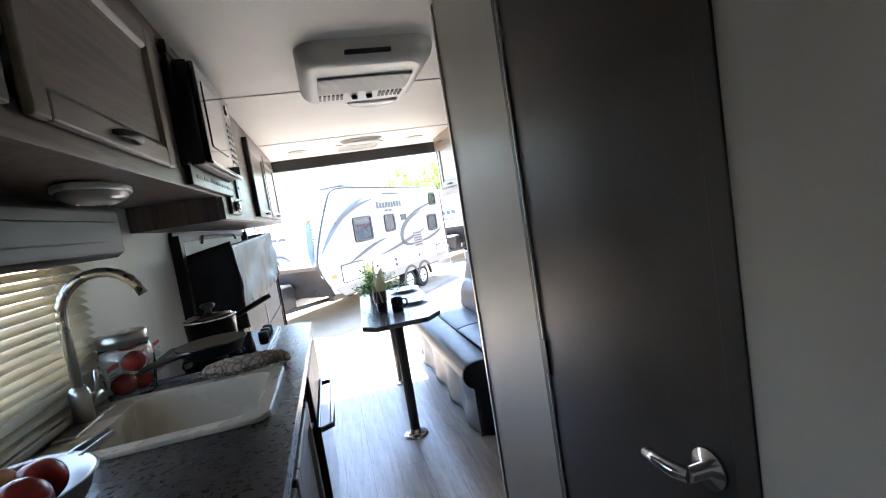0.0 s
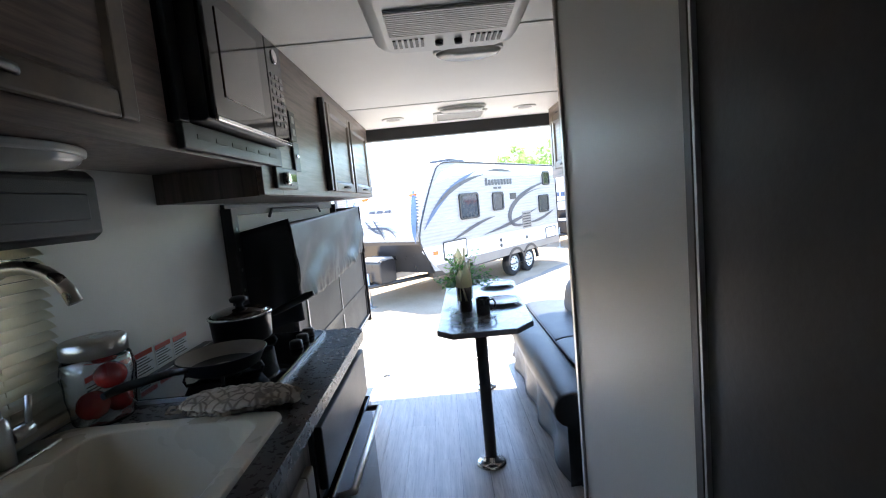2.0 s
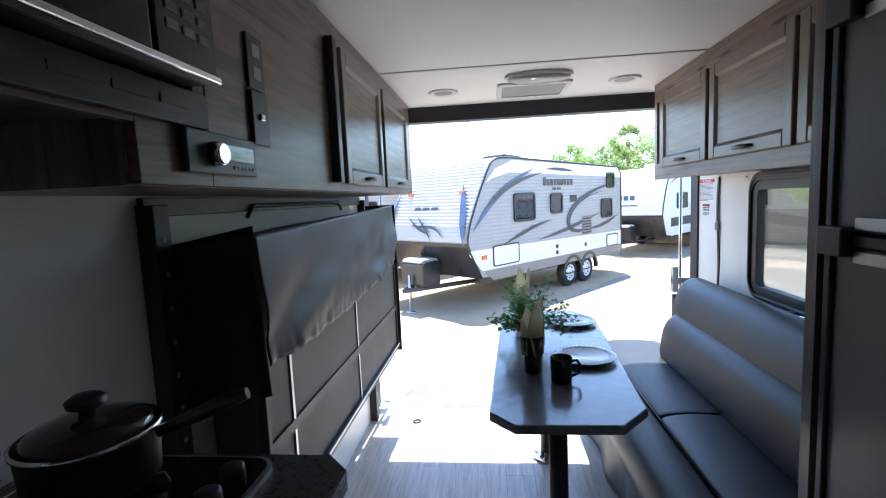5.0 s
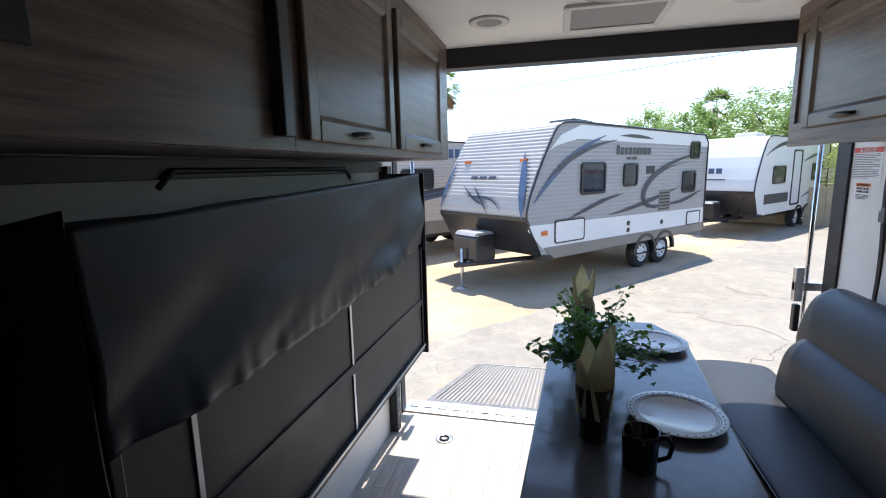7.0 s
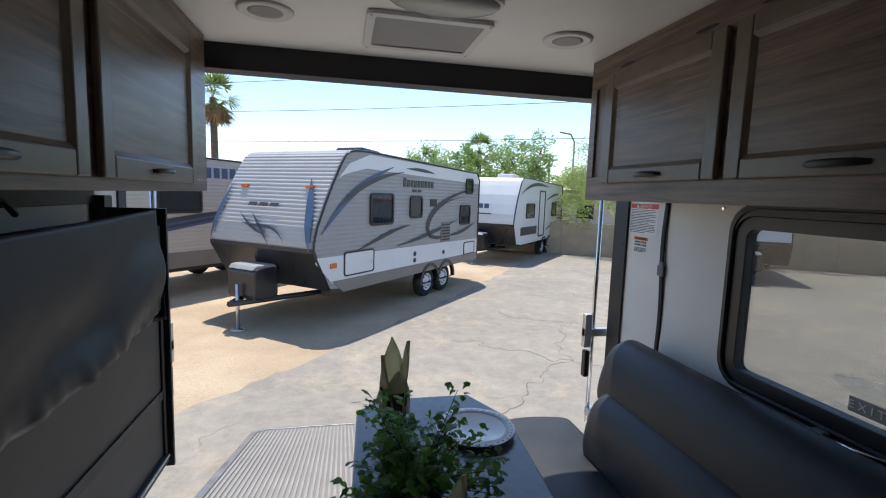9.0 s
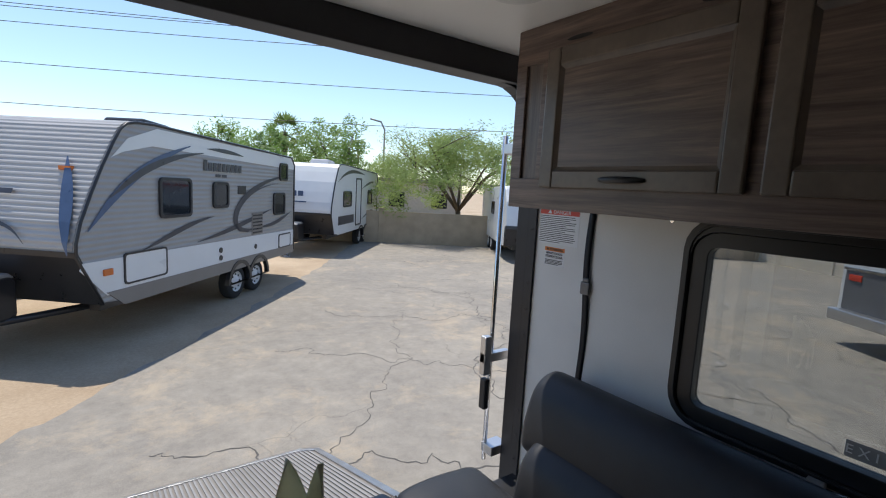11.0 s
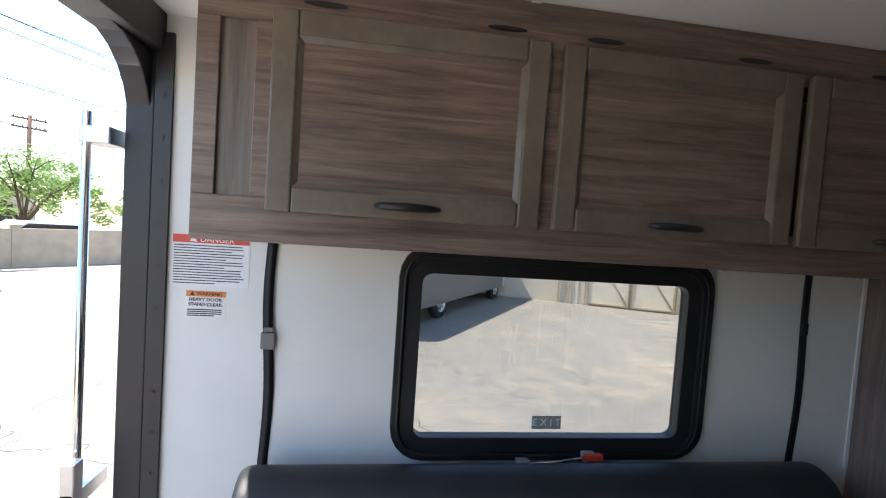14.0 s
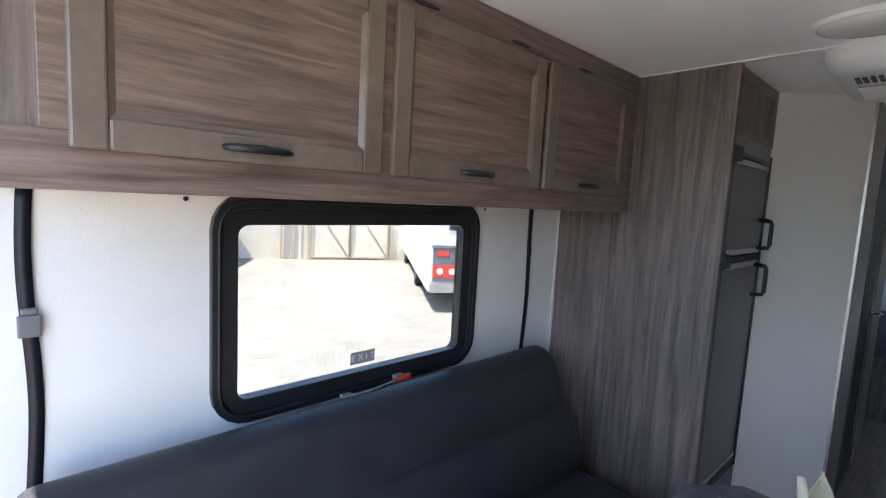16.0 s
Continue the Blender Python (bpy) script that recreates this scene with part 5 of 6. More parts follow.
def door_rod(x, s):
    r = thing("door_lift_rod", "chrome ramp door strut with brackets on the jamb", "strut", (x, 5.04, 0.35), group="ramp door struts")
    Build().tube([(x, 5.03, 0.37), (x, 5.03, 1.87)], 0.011, 14).done("rod", CHROME, r)
    for z in (1.79, 0.41):
        Build().box(x - 0.01, x + s * 0.09, 4.97, 5.045, z, z + 0.045).done("bracket", ALU, r, bevel=0.004)
    l = thing("door_latch", "steel ramp door latch with black grip", "latch", (x - s * 0.045, 5.02, 0.64), group="ramp door latches")
    Build().box(x - s * 0.022, x - s * 0.062, 5.0, 5.035, 0.8, 0.98).done("plate", ALU, l, bevel=0.004)
    Build().box(x - s * 0.028, x - s * 0.058, 4.99, 5.03, 0.64, 0.785).done("grip", BLACK, l, bevel=0.008)
    Build().box(x - s * 0.062, x + s * 0.09, 5.001, 5.033, 0.86, 0.9).done("arm", ALU, l)


door_rod(1.395, 1)
door_rod(-0.72, -1)


def floor_ring():
    d = thing("floor_tie_down", "recessed steel tie-down ring in the floor", "tie-down", (-0.47, 4.67, 0))
    Build().lathe([(0.05, 0.0005), (0.05, 0.004), (0.038, 0.005), (0.03, -0.002), (0.0, -0.003)], (-0.47, 4.67, 0.0), 28).done("cup", ALU, d)
    ring = [(-0.47 + 0.024 * math.cos(a * math.tau / 16), 4.67 + 0.024 * math.sin(a * math.tau / 16), 0.006) for a in range(17)]
    Build().tube(ring, 0.005, 8).done("ring", BLACK, d)


floor_ring()


def ramp_door():
    r = thing("ramp_door", "lowered rear ramp door with grey ribbed tread", "ramp", (0.3, 5.1, -0.03), local=True)
    r.matrix_basis = pose(0.32, 5.11, -0.03, -16.3, 0, 0)
    w, ln = 1.03, 2.12
    Build().prism([(-w, 0), (w, 0), (w, ln - 0.12), (w - 0.12, ln), (-w + 0.12, ln), (-w, ln - 0.12)], "z", -0.05, 0).done("deck", RV_TAUPE, r, bevel=0.004)
    o = [(-w, 0), (w, 0), (w, ln - 0.12), (w - 0.12, ln), (-w + 0.12, ln), (-w, ln - 0.12)]
    i = [(-w + 0.05, 0.09), (w - 0.05, 0.09), (w - 0.05, ln - 0.14), (w - 0.14, ln - 0.05), (-w + 0.14, ln - 0.05), (-w + 0.05, ln - 0.14)]
    Build().ring(o, i, "z", 0.001, 0.012).done("edge_trim", ALU, r, bevel=0.003)
    bb = Build()
    n = 62
    for k in range(n):
        x = -w + 0.06 + k * (2 * w - 0.12) / n
        cut = max(0, abs(x) - (w - 0.15))
        bb.box(x, x + 0.014, 0.1, ln - 0.06 - cut, 0.0005, 0.008)
    tagged(bb.done("tread_ribs", TREAD, r), kind="stuff")


ramp_door()

# front bedroom end
bd = thing("bed", "grey made-up bed at the front end", "bed", (0.6, -1.2, 0))
Build().box(-0.6, XR - 0.05, YF + 0.03, -0.5, 0.0, 0.5).done("base", WOOD_V, bd)
Build().box(-0.58, XR - 0.06, YF + 0.04, -0.48, 0.5, 0.72).done("mattress", MATTRESS, bd, bevel=0.05, segs=3)
Build().box(BX - 0.016, BX - 0.001, 0.36, 0.4, 1.36, 1.46).done("wall_switch", WHITE_P, None, bevel=0.004)
tagged(bpy.data.objects["wall_switch"], "small white wall switch on the partition", "switch")


# ---- outdoors ----
G = -0.72
structure(Build().box(-400, 400, -400, 400, G - 0.5, G).done("ground", SAND), "dry sandy ground")
# pavement: everything right of its ragged edge
edge = [(-9.0, -30.0), (-4.5, 3.5), (-3.0, 5.9), (-1.6, 7.7), (-0.1, 9.45), (2.3, 12.6), (4.9, 16.3), (7.5, 20.2), (8.2, 21.3)]
poly = []
rnd = random.Random(9)
for (ax, ay), (bx, by) in zip(edge, edge[1:]):
    n = 12
    for k in range(n):
        f = k / n
        poly.append((ax + (bx - ax) * f + rnd.uniform(-0.06, 0.06), ay + (by - ay) * f + rnd.uniform(-0.05, 0.05)))
poly += [(8.2, 21.3), (19.0, 15.0), (24.0, 12.0), (24.0, -30.0)]
structure(Build().prism(poly, "z", G + 0.001, G + 0.02).done("pavement", ASPHALT), "old grey asphalt with cracks")


def pavement_cracks():
    rnd = random.Random(31)
    bb = Build()
    def crack(x, y, ang, ln, w, depth=0):
        pts = []
        a, d = ang, 0.0
        while d < ln:
            pts.append((x, y, w * (0.45 + 0.9 * rnd.random()) * min(1, (ln - d) / (0.3 * ln) + 0.15)))
            st = rnd.uniform(0.03, 0.09)
            a += rnd.gauss(0, 1.0)
            a += (ang - a) * 0.42
            x, y, d = x + math.cos(a) * st, y + math.sin(a) * st, d + st
            if depth < 2 and rnd.random() < 0.011:
                crack(x, y, ang + rnd.choice((-1, 1)) * rnd.uniform(0.7, 1.6), ln * rnd.uniform(0.2, 0.45), w * 0.6, depth + 1)
        rows = []
        for i, (px, py, pw) in enumerate(pts):
            qx, qy, _ = pts[min(i + 1, len(pts) - 1)]
            ox, oy, _ = pts[max(i - 1, 0)]
            d2 = Vector((qx - ox, qy - oy, 0))
            n = Vector((-d2.y, d2.x, 0)).normalized() * pw / 2 if d2.length else Vector((0, pw / 2, 0))
            rows.append((bb.bm.verts.new((px + n.x, py + n.y, G + 0.0225)), bb.bm.verts.new((px - n.x, py - n.y, G + 0.0225))))
        for p, q in zip(rows, rows[1:]):
            bb.bm.faces.new((p[0], p[1], q[1], q[0]))
    lane = radians(52)
    for k in range(8):
        f = 1.0 + k * 2.1 + rnd.uniform(-0.4, 0.4)
        bx, by = -0.6 + f * 0.62, 7.6 + f * 0.79
        crack(bx + 0.4, by - 0.3, lane - math.pi / 2 + rnd.uniform(-0.12, 0.12), rnd.uniform(4, 8), rnd.uniform(0.008, 0.018))
    for k in range(5):
        off = 1.6 + k * 1.7
        crack(-0.4 + off * 0.8, 7.2 - off * 0.62, lane + rnd.uniform(-0.15, 0.15), rnd.uniform(7, 12), rnd.uniform(0.008, 0.02))
    for k in range(10):
        crack(rnd.uniform(2.4, 13), rnd.uniform(-5, 7), rnd.uniform(0, math.tau), rnd.uniform(2, 4), rnd.uniform(0.006, 0.012))
    tagged(structure(bb.done("pavement_cracks", CRACK), "dark branching cracks in the asphalt"), kind="structure")


pavement_cracks()

def wheel(parent, x, y, r=0.34, s=-1, rim=RV_WHITE):
    w = new("wheel")
    w.matrix_basis = pose(x, y, r)
    w.parent = parent
    wd = 0.2
    bb = Build().lathe([(r * 0.6, 0.0), (r * 0.92, 0.0), (r, 0.03), (r, wd - 0.03), (r * 0.92, wd), (r * 0.6, wd)], (0, 0, 0), 28, 0, "y", False)
    ty = bb.done("tyre", TYRE)
    ty.parent = w
    y_out = 0.0 if s < 0 else wd
    d = 1 if s < 0 else -1
    bb = Build().lathe([(r * 0.6, y_out), (r * 0.56, y_out + d * 0.015), (r * 0.5, y_out + d * 0.04), (r * 0.3, y_out + d * 0.02), (r * 0.14, y_out - d * 0.01), (0, y_out - d * 0.012)], (0, 0, 0), 28, 0, "y", False)
    rm = bb.done("rim", rim)
    rm.parent = w
    hb = Build()
    for k in range(8):
        a = k * math.tau / 8
        hb.blob((r * 0.44 * math.cos(a), y_out + d * 0.028, r * 0.44 * math.sin(a)), r * 0.065, n=1)
    h = hb.done("rim_slots", RV_DARK)
    h.parent = w
    return w


def swoosh(bb, y, pts, width, m=0):
    """A tapered curved decal on a flat flank."""
    n = 24
    p = [Vector((*q, 0)) for q in pts]
    def bez(t):
        a, c, e, g = p
        return a * (1 - t) ** 3 + c * 3 * t * (1 - t) ** 2 + e * 3 * t * t * (1 - t) + g * t ** 3
    top, bot = [], []
    for k in range(n + 1):
        t = k / n
        q, d = bez(t), (bez(min(1, t + 0.01)) - bez(max(0, t - 0.01))).normalized()
        w = width * math.sin(math.pi * min(0.98, max(0.02, t))) ** 0.8
        nn = Vector((-d.y, d.x, 0)) * w / 2
        top.append(bb.bm.verts.new((q.x + nn.x, y, q.y + nn.y)))
        bot.append(bb.bm.verts.new((q.x - nn.x, y, q.y - nn.y)))
    for k in range(n):
        bb.bm.faces.new((top[k], top[k + 1], bot[k + 1], bot[k])).material_index = m


def rv_window(parent, y, x0, x1, z0, z1, s=-1, r=0.08):
    w = new("window")
    w.matrix_basis = pose((x0 + x1) / 2, y, z0)
    w.parent = parent
    ax, az = (x0 + x1) / 2, z0
    def sh(poly):
        return [(a - ax, b - az) for a, b in poly]
    f = Build().ring(sh(rounded(x0, x1, z0, z1, r)), sh(rounded(x0 + 0.045, x1 - 0.045, z0 + 0.045, z1 - 0.045, r * 0.7)), "y", s * 0.03, 0).done("frame", RV_DARK)
    f.parent = w
    g = Build().prism(sh(rounded(x0 + 0.03, x1 - 0.03, z0 + 0.03, z1 - 0.03, r * 0.7)), "y", s * 0.014, 0).done("pane", RV_GLASS)
    g.parent = w


def front_curve(nose, zm, zt):
    """Side outline of a trailer's face: a bulged chin, a nearly straight lean backwards, a tight roof corner."""
    up = zt - zm
    return [(-nose, zm - 0.05), (-nose * 0.98, zm + 0.12), (-nose * 0.8, zm + 0.22 * up), (-nose * 0.42, zm + 0.42 * up), (0.0, zm + 0.62 * up), (0.2, zt - 0.3), (0.32, zt - 0.13), (0.43, zt - 0.05), (0.58, zt - 0.015), (0.95, zt)]


def trailer(name, label, at, turn, L, W, zb, zt, skin, front_skin, nose, low_skin, style):
    """A travel trailer in its own space: x runs from nose to tail, the flank at y = 0 is the near one, z from the ground."""
    t = thing(name, label, "travel trailer", at, turn, local=True, group="parked trailers")
    zm = zb + (zt - zb) * 0.30
    # side profile: sloped chin, bulged front, curved shoulder
    curve = front_curve(nose, zm, zt)
    prof = [(0.35, zb - 0.04), (-0.05, zb + 0.02)] + curve + [(L - 0.15, zt - 0.12), (L, zt - 0.3), (L, zb)]
    body = Build().prism(prof, "y", 0.0, W).done("body", skin, t, bevel=0.02)
    # belly band and lower white band on the near flank
    bb = Build()
    if low_skin is not None:
        bb.prism([(0.02, zb + 0.12), (L - 0.02, zb + 0.05), (L - 0.02, zb + 0.5), (-nose * 0.8, zb + 0.58), (-nose * 0.9, zb + 0.5)], "y", -0.006, -0.0005)
        bb.done("lower_band", low_skin, t)
        Build().prism([(0.3, zb - 0.06), (L, zb - 0.06), (L, zb + 0.13), (0.0, zb + 0.16)], "y", -0.014, -0.001).done("belly_band", RV_TAUPE, t)
        Build().prism([(0.16, zt - 0.5), (0.44, zt - 0.24), (1.0, zt - 0.05), (L - 0.2, zt - 0.14), (L - 0.02, zt - 0.3), (L - 0.02, zt - 0.4), (0.9, zt - 0.3), (0.35, zt - 0.42)], "y", -0.005, -0.0005).done("upper_band", RV_WHITE, t)
    # front skin: ribs follow the bulge
    if front_skin is not None:
        fb = Build()
        fr = curve
        n_rib = 32
        seg = [math.dist(a, e) for a, e in zip(fr, fr[1:])]
        tot = sum(seg)
        def along(f):
            d = f * tot
            for (a, e), s_ in zip(zip(fr, fr[1:]), seg):
                if d <= s_ or (a, e) == (fr[-2], fr[-1]):
                    k = d / s_
                    return Vector((a[0] + (e[0] - a[0]) * k, a[1] + (e[1] - a[1]) * k)), Vector((-(e[1] - a[1]), e[0] - a[0])).normalized()
                d -= s_
        rows = []
        for k in range(n_rib * 4 + 1):
            q, nn = along(min(0.999, k / (n_rib * 4)))
            lift = 0.004 + (0.008 if k % 4 in (1, 2) and style != "white" else 0.0)
            q = q + nn * lift
            rows.append([fb.bm.verts.new((q.x, yy, q.y)) for yy in (0.03, W - 0.03)])
        for a, e in zip(rows, rows[1:]):
            fb.bm.faces.new((a[0], a[1], e[1], e[0]))
        fb.done("front_skin", front_skin, t)
        Build().prism([(0.36, zb - 0.05), (-0.062, zb + 0.012), (-nose - 0.014, zm - 0.05), (-nose - 0.02, zm + 0.02), (-nose + 0.03, zm), (-0.03, zb + 0.04), (0.36, zb)], "y", -0.004, W + 0.004).done("chin", RV_DARK, t)
    # corner trim along the front edge
    tr = [(-0.05, -0.008, zb + 0.02)] + [(px, -0.008, pz) for px, pz in curve] + [(L - 0.15, -0.008, zt - 0.12), (L, -0.008, zt - 0.3), (L, -0.008, zb)]
    Build().tube(tr, 0.02, 6).done("edge_trim", RV_DARK, t)
    # frame, tongue, jack, wheels
    cb = Build().box(0.3, L - 0.1, 0.35, 0.5, zb - 0.18, zb - 0.02).box(0.3, L - 0.1, W - 0.5, W - 0.35, zb - 0.18, zb - 0.02)
    cb.box(L - 0.2, L + 0.12, 0.2, W - 0.2, zb - 0.12, zb - 0.04)
    cb.tube([(0.5, 0.45, zb - 0.12), (-1.0, W / 2, zb - 0.2)], 0.05, 6).tube([(0.5, W - 0.45, zb - 0.12), (-1.0, W / 2, zb - 0.2)], 0.05, 6)
    cb.done("chassis", RV_DARK, t)
    Build().tube([(-0.85, W / 2, 0.02), (-0.85, W / 2, zb + 0.1)], 0.03, 8).lathe([(0.11, 0.0), (0.11, 0.02), (0.03, 0.03)], (-0.85, W / 2, 0.0), 12).done("jack", ALU, t)
    pb = Build().prism(rounded(-0.78, -0.3, zb - 0.16, zb + 0.36, 0.08), "y", W / 2 - 0.33, W / 2 + 0.33)
    pb.done("propane_cover", RV_DARK, t, bevel=0.03)
    Build().prism([(-0.8, zb + 0.34), (-0.28, zb + 0.34), (-0.36, zb + 0.41), (-0.72, zb + 0.41)], "y", W / 2 - 0.3, W / 2 + 0.3).done("cover_lid", GREY_P, t, bevel=0.02)
    wx = L * 0.56
    for dx in (0.0, 0.78):
        wheel(t, wx + dx, 0.06, 0.33, -1)
        wheel(t, wx + dx, W - 0.26, 0.33, 1)
    fl = Build()
    for dx in (0.0, 0.78):
        outer = [(wx + dx + 0.44 * math.cos(radians(a)), 0.33 + 0.44 * math.sin(radians(a))) for a in range(0, 181, 15)]
        inner = [(wx + dx + 0.37 * math.cos(radians(a)), 0.33 + 0.37 * math.sin(radians(a))) for a in range(0, 181, 15)]
        fl.ring(outer, inner, "y", -0.03, 0.05)
    fl.done("wheel_arch", RV_DARK, t)
    # roof gear
    Build().prism([(L * 0.3, zt - 0.06), (L * 0.3 + 0.9, zt - 0.08), (L * 0.3 + 0.8, zt + 0.16), (L * 0.3 + 0.15, zt + 0.2)], "y", W * 0.36, W * 0.64).done("roof_air_unit", RV_DARK if style != "white" else RV_LIGHT, t, bevel=0.04)
    Build().box(L * 0.7, L * 0.7 + 0.4, W * 0.4, W * 0.6, zt - 0.12, zt + 0.06).done("roof_vent", RV_WHITE, t, bevel=0.03)
    return t


def stripes_grey(t, L, W, zb, zt):
    rv_window(t, -0.006, 1.0, 1.75, zt - 1.32, zt - 0.72)
    rv_window(t, -0.006, 2.35, 2.85, zt - 1.22, zt - 0.76)
    rv_window(t, -0.006, L - 1.15, L - 0.55, zt - 1.45, zt - 0.95)
    rv_window(t, -0.006, L - 0.85, L - 0.42, zt - 0.68, zt - 0.28)
    Build().box(3.2, 3.5, -0.012, -0.001, zt - 0.98, zt - 0.82).done("vent_plate", RV_DARK, t)
    bb = Build().box(L - 2.1, L - 1.65, -0.014, -0.001, zb + 0.55, zb + 1.0).done("fridge_vent", RV_TAUPE, t)
    vb = Build()
    for k in range(6):
        vb.box(L - 2.07, L - 1.68, -0.022, -0.012, zb + 0.58 + k * 0.07, zb + 0.61 + k * 0.07)
    vb.done("vent_louvres", RV_DARK, t)
    for x0, x1, z0, z1 in ((0.3, 1.15, zb + 0.2, zb + 0.62), (L - 0.85, L - 0.2, zb + 0.12, zb + 0.45)):
        Build().ring(rounded(x0, x1, z0, z1, 0.05, 2), rounded(x0 + 0.025, x1 - 0.025, z0 + 0.025, z1 - 0.025, 0.04, 2), "y", -0.022, -0.001).done("hatch_frame", RV_DARK, t)
        Build().box(x0 + 0.02, x1 - 0.02, -0.016, -0.004, z0 + 0.02, z1 - 0.02).done("hatch", RV_WHITE, t)
    for x, z in ((2.6, zb + 0.38), (2.6, zb + 0.24), (3.9, zb + 0.3)):
        Build().lathe([(0.05, -0.02), (0.05, 0.0)], (x, 0, z), 12, 0, "y").done("service_port", RV_DARK, t)
    lb = Build().box(-0.04, 0.1, -0.03, -0.001, zb + 0.38, zb + 0.46)
    lb.done("side_marker", AMBER, t)
    db = Build()
    swoosh(db, -0.011, ((-0.25, zb + 0.95), (0.2, zt - 0.95), (0.6, zt - 0.55), (1.75, zt - 0.22)), 0.13, 1)
    swoosh(db, -0.012, ((0.1, zb + 1.35), (0.5, zt - 0.75), (0.9, zt - 0.45), (2.1, zt - 0.3)), 0.1, 0)
    swoosh(db, -0.012, ((0.65, zb + 0.62), (1.2, zb + 0.75), (1.7, zb + 0.95), (2.4, zb + 1.0)), 0.08, 0)
    swoosh(db, -0.012, ((1.9, zb + 0.6), (2.9, zb + 0.7), (3.6, zb + 0.85), (4.6, zb + 1.05)), 0.09, 0)
    swoosh(db, -0.012, ((L - 0.3, zt - 0.55), (2.6, zt - 0.8), (2.6, zb + 0.45), (4.0, zb + 0.7)), 0.13, 0)
    swoosh(db, -0.013, ((L - 0.9, zt - 0.75), (3.0, zt - 0.85), (2.7, zb + 0.6), (3.8, zb + 0.62)), 0.05, 0)
    swoosh(db, -0.012, ((L - 1.9, zb + 0.7), (L - 1.2, zb + 0.65), (L - 0.7, zb + 0.8), (L - 0.2, zb + 0.95)), 0.08, 0)
    swoosh(db, -0.012, ((2.2, zt - 0.22), (2.6, zt - 0.2), (3.0, zt - 0.22), (3.4, zt - 0.26)), 0.07, 0)
    db.done("swoosh_decal", [RV_DECAL, RV_BLUE], t)
    nb = Build()
    for k in range(9):
        nb.box(2.1 + k * 0.14, 2.2 + k * 0.14, -0.012, -0.008, zt - 0.58, zt - 0.44 + (0.04 if k == 0 else 0))
    nb.box(2.45, 2.6, -0.012, -0.008, zt - 0.68, zt - 0.63).box(2.65, 2.8, -0.012, -0.008, zt - 0.68, zt - 0.63)
    tagged(nb.done("name_bars", RV_DECAL, t), kind="stuff")


SIDE_TURN = 50.0
P0 = (-0.11, 10.62, G)
tr1 = trailer("travel_trailer", "grey and white travel trailer with dark swoosh decals", P0, SIDE_TURN, 5.85, 2.44, 0.66, 3.02, RV_GREY, RV_SILVER, 0.42, RV_WHITE, "grey")
stripes_grey(tr1, 5.85, 2.44, 0.66, 3.02)
fb = Build()
for yy, m in ((0.42, 0), (1.98, 0)):
    fb.box(front_curve(0.42, 1.368, 3.02)[4][0] - 0.07, front_curve(0.42, 1.368, 3.02)[4][0] + 0.03, yy - 0.08, yy + 0.08, 2.33, 2.38)
fb.done("front_markers", AMBER, tr1)
# front decals lie on the ribbed face
def front_x(z):
    pts = [(pz, px) for px, pz in front_curve(0.42, 0.66 + 2.36 * 0.3, 3.02)]
    for (za, xa), (zb_, xb) in zip(pts, pts[1:]):
        if z <= zb_:
            return xa + (xb - xa) * (z - za) / (zb_ - za) - 0.05
    return 0.25
db = Build()
for path, w, m in ((((0.06, 1.35), (0.15, 1.8), (0.25, 2.1), (0.45, 2.5)), 0.16, 1), (((2.38, 1.4), (2.36, 1.8), (2.33, 2.1), (2.3, 2.4)), 0.1, 1),
                   (((0.6, 1.45), (0.95, 1.85), (1.3, 1.6), (1.7, 1.75)), 0.05, 0), (((0.95, 1.4), (1.1, 1.6), (1.3, 1.75), (1.5, 1.9)), 0.05, 0), (((1.05, 1.55), (1.3, 1.6), (1.5, 1.7), (1.8, 1.9)), 0.05, 0)):
    tmp = Build()
    swoosh(tmp, 0, path, w)
    ids = {}
    for v in tmp.bm.verts:
        ids[v] = db.bm.verts.new((front_x(v.co.z), v.co.x, v.co.z))
    for f in tmp.bm.faces:
        db.bm.faces.new([ids[v] for v in f.verts]).material_index = m
    tmp.bm.free()
for k in range(3):
    y = 0.95 + k * 0.26
    db.bm.faces.new([db.bm.verts.new((front_x(z), yy, z)) for yy, z in ((y, 2.02), (y + 0.2, 2.02), (y + 0.2, 2.08), (y, 2.08))])
db.done("front_decals", [RV_DECAL, RV_BLUE], tr1)

# beige trailer behind it
tr0 = trailer("travel_trailer", "beige travel trailer with blue striped flank", (-4.5, 11.8, G), SIDE_TURN, 7.0, 2.44, 0.66, 2.95, RV_BEIGE, RV_SILVER, 0.4, None, "grey")
rv_window(tr0, -0.004, 1.55, 2.5, 1.75, 2.25)
rv_window(tr0, -0.004, 3.4, 4.2, 1.75, 2.25)
db = Build()
for k in range(4):
    swoosh(db, -0.006 - 0.001 * k, ((0.2, 1.2 + k * 0.05), (1.4, 1.35 + k * 0.07), (2.4, 1.6 + k * 0.04), (4.4, 1.75 + k * 0.05)), 0.09, k % 2)
db.done("stripe_decal", [RV_BLUE, RV_DECAL], tr0)
nb = Build()
for k in range(7):
    nb.box(2.2 + k * 0.2, 2.34 + k * 0.2, -0.008, -0.002, 2.5, 2.72)
tagged(nb.done("name_bars", RV_BLUE, tr0), kind="stuff")
Build().box(0.0, 7.0, -0.01, -0.001, 0.62, 0.95).done("belly_band", RV_TAUPE, tr0)

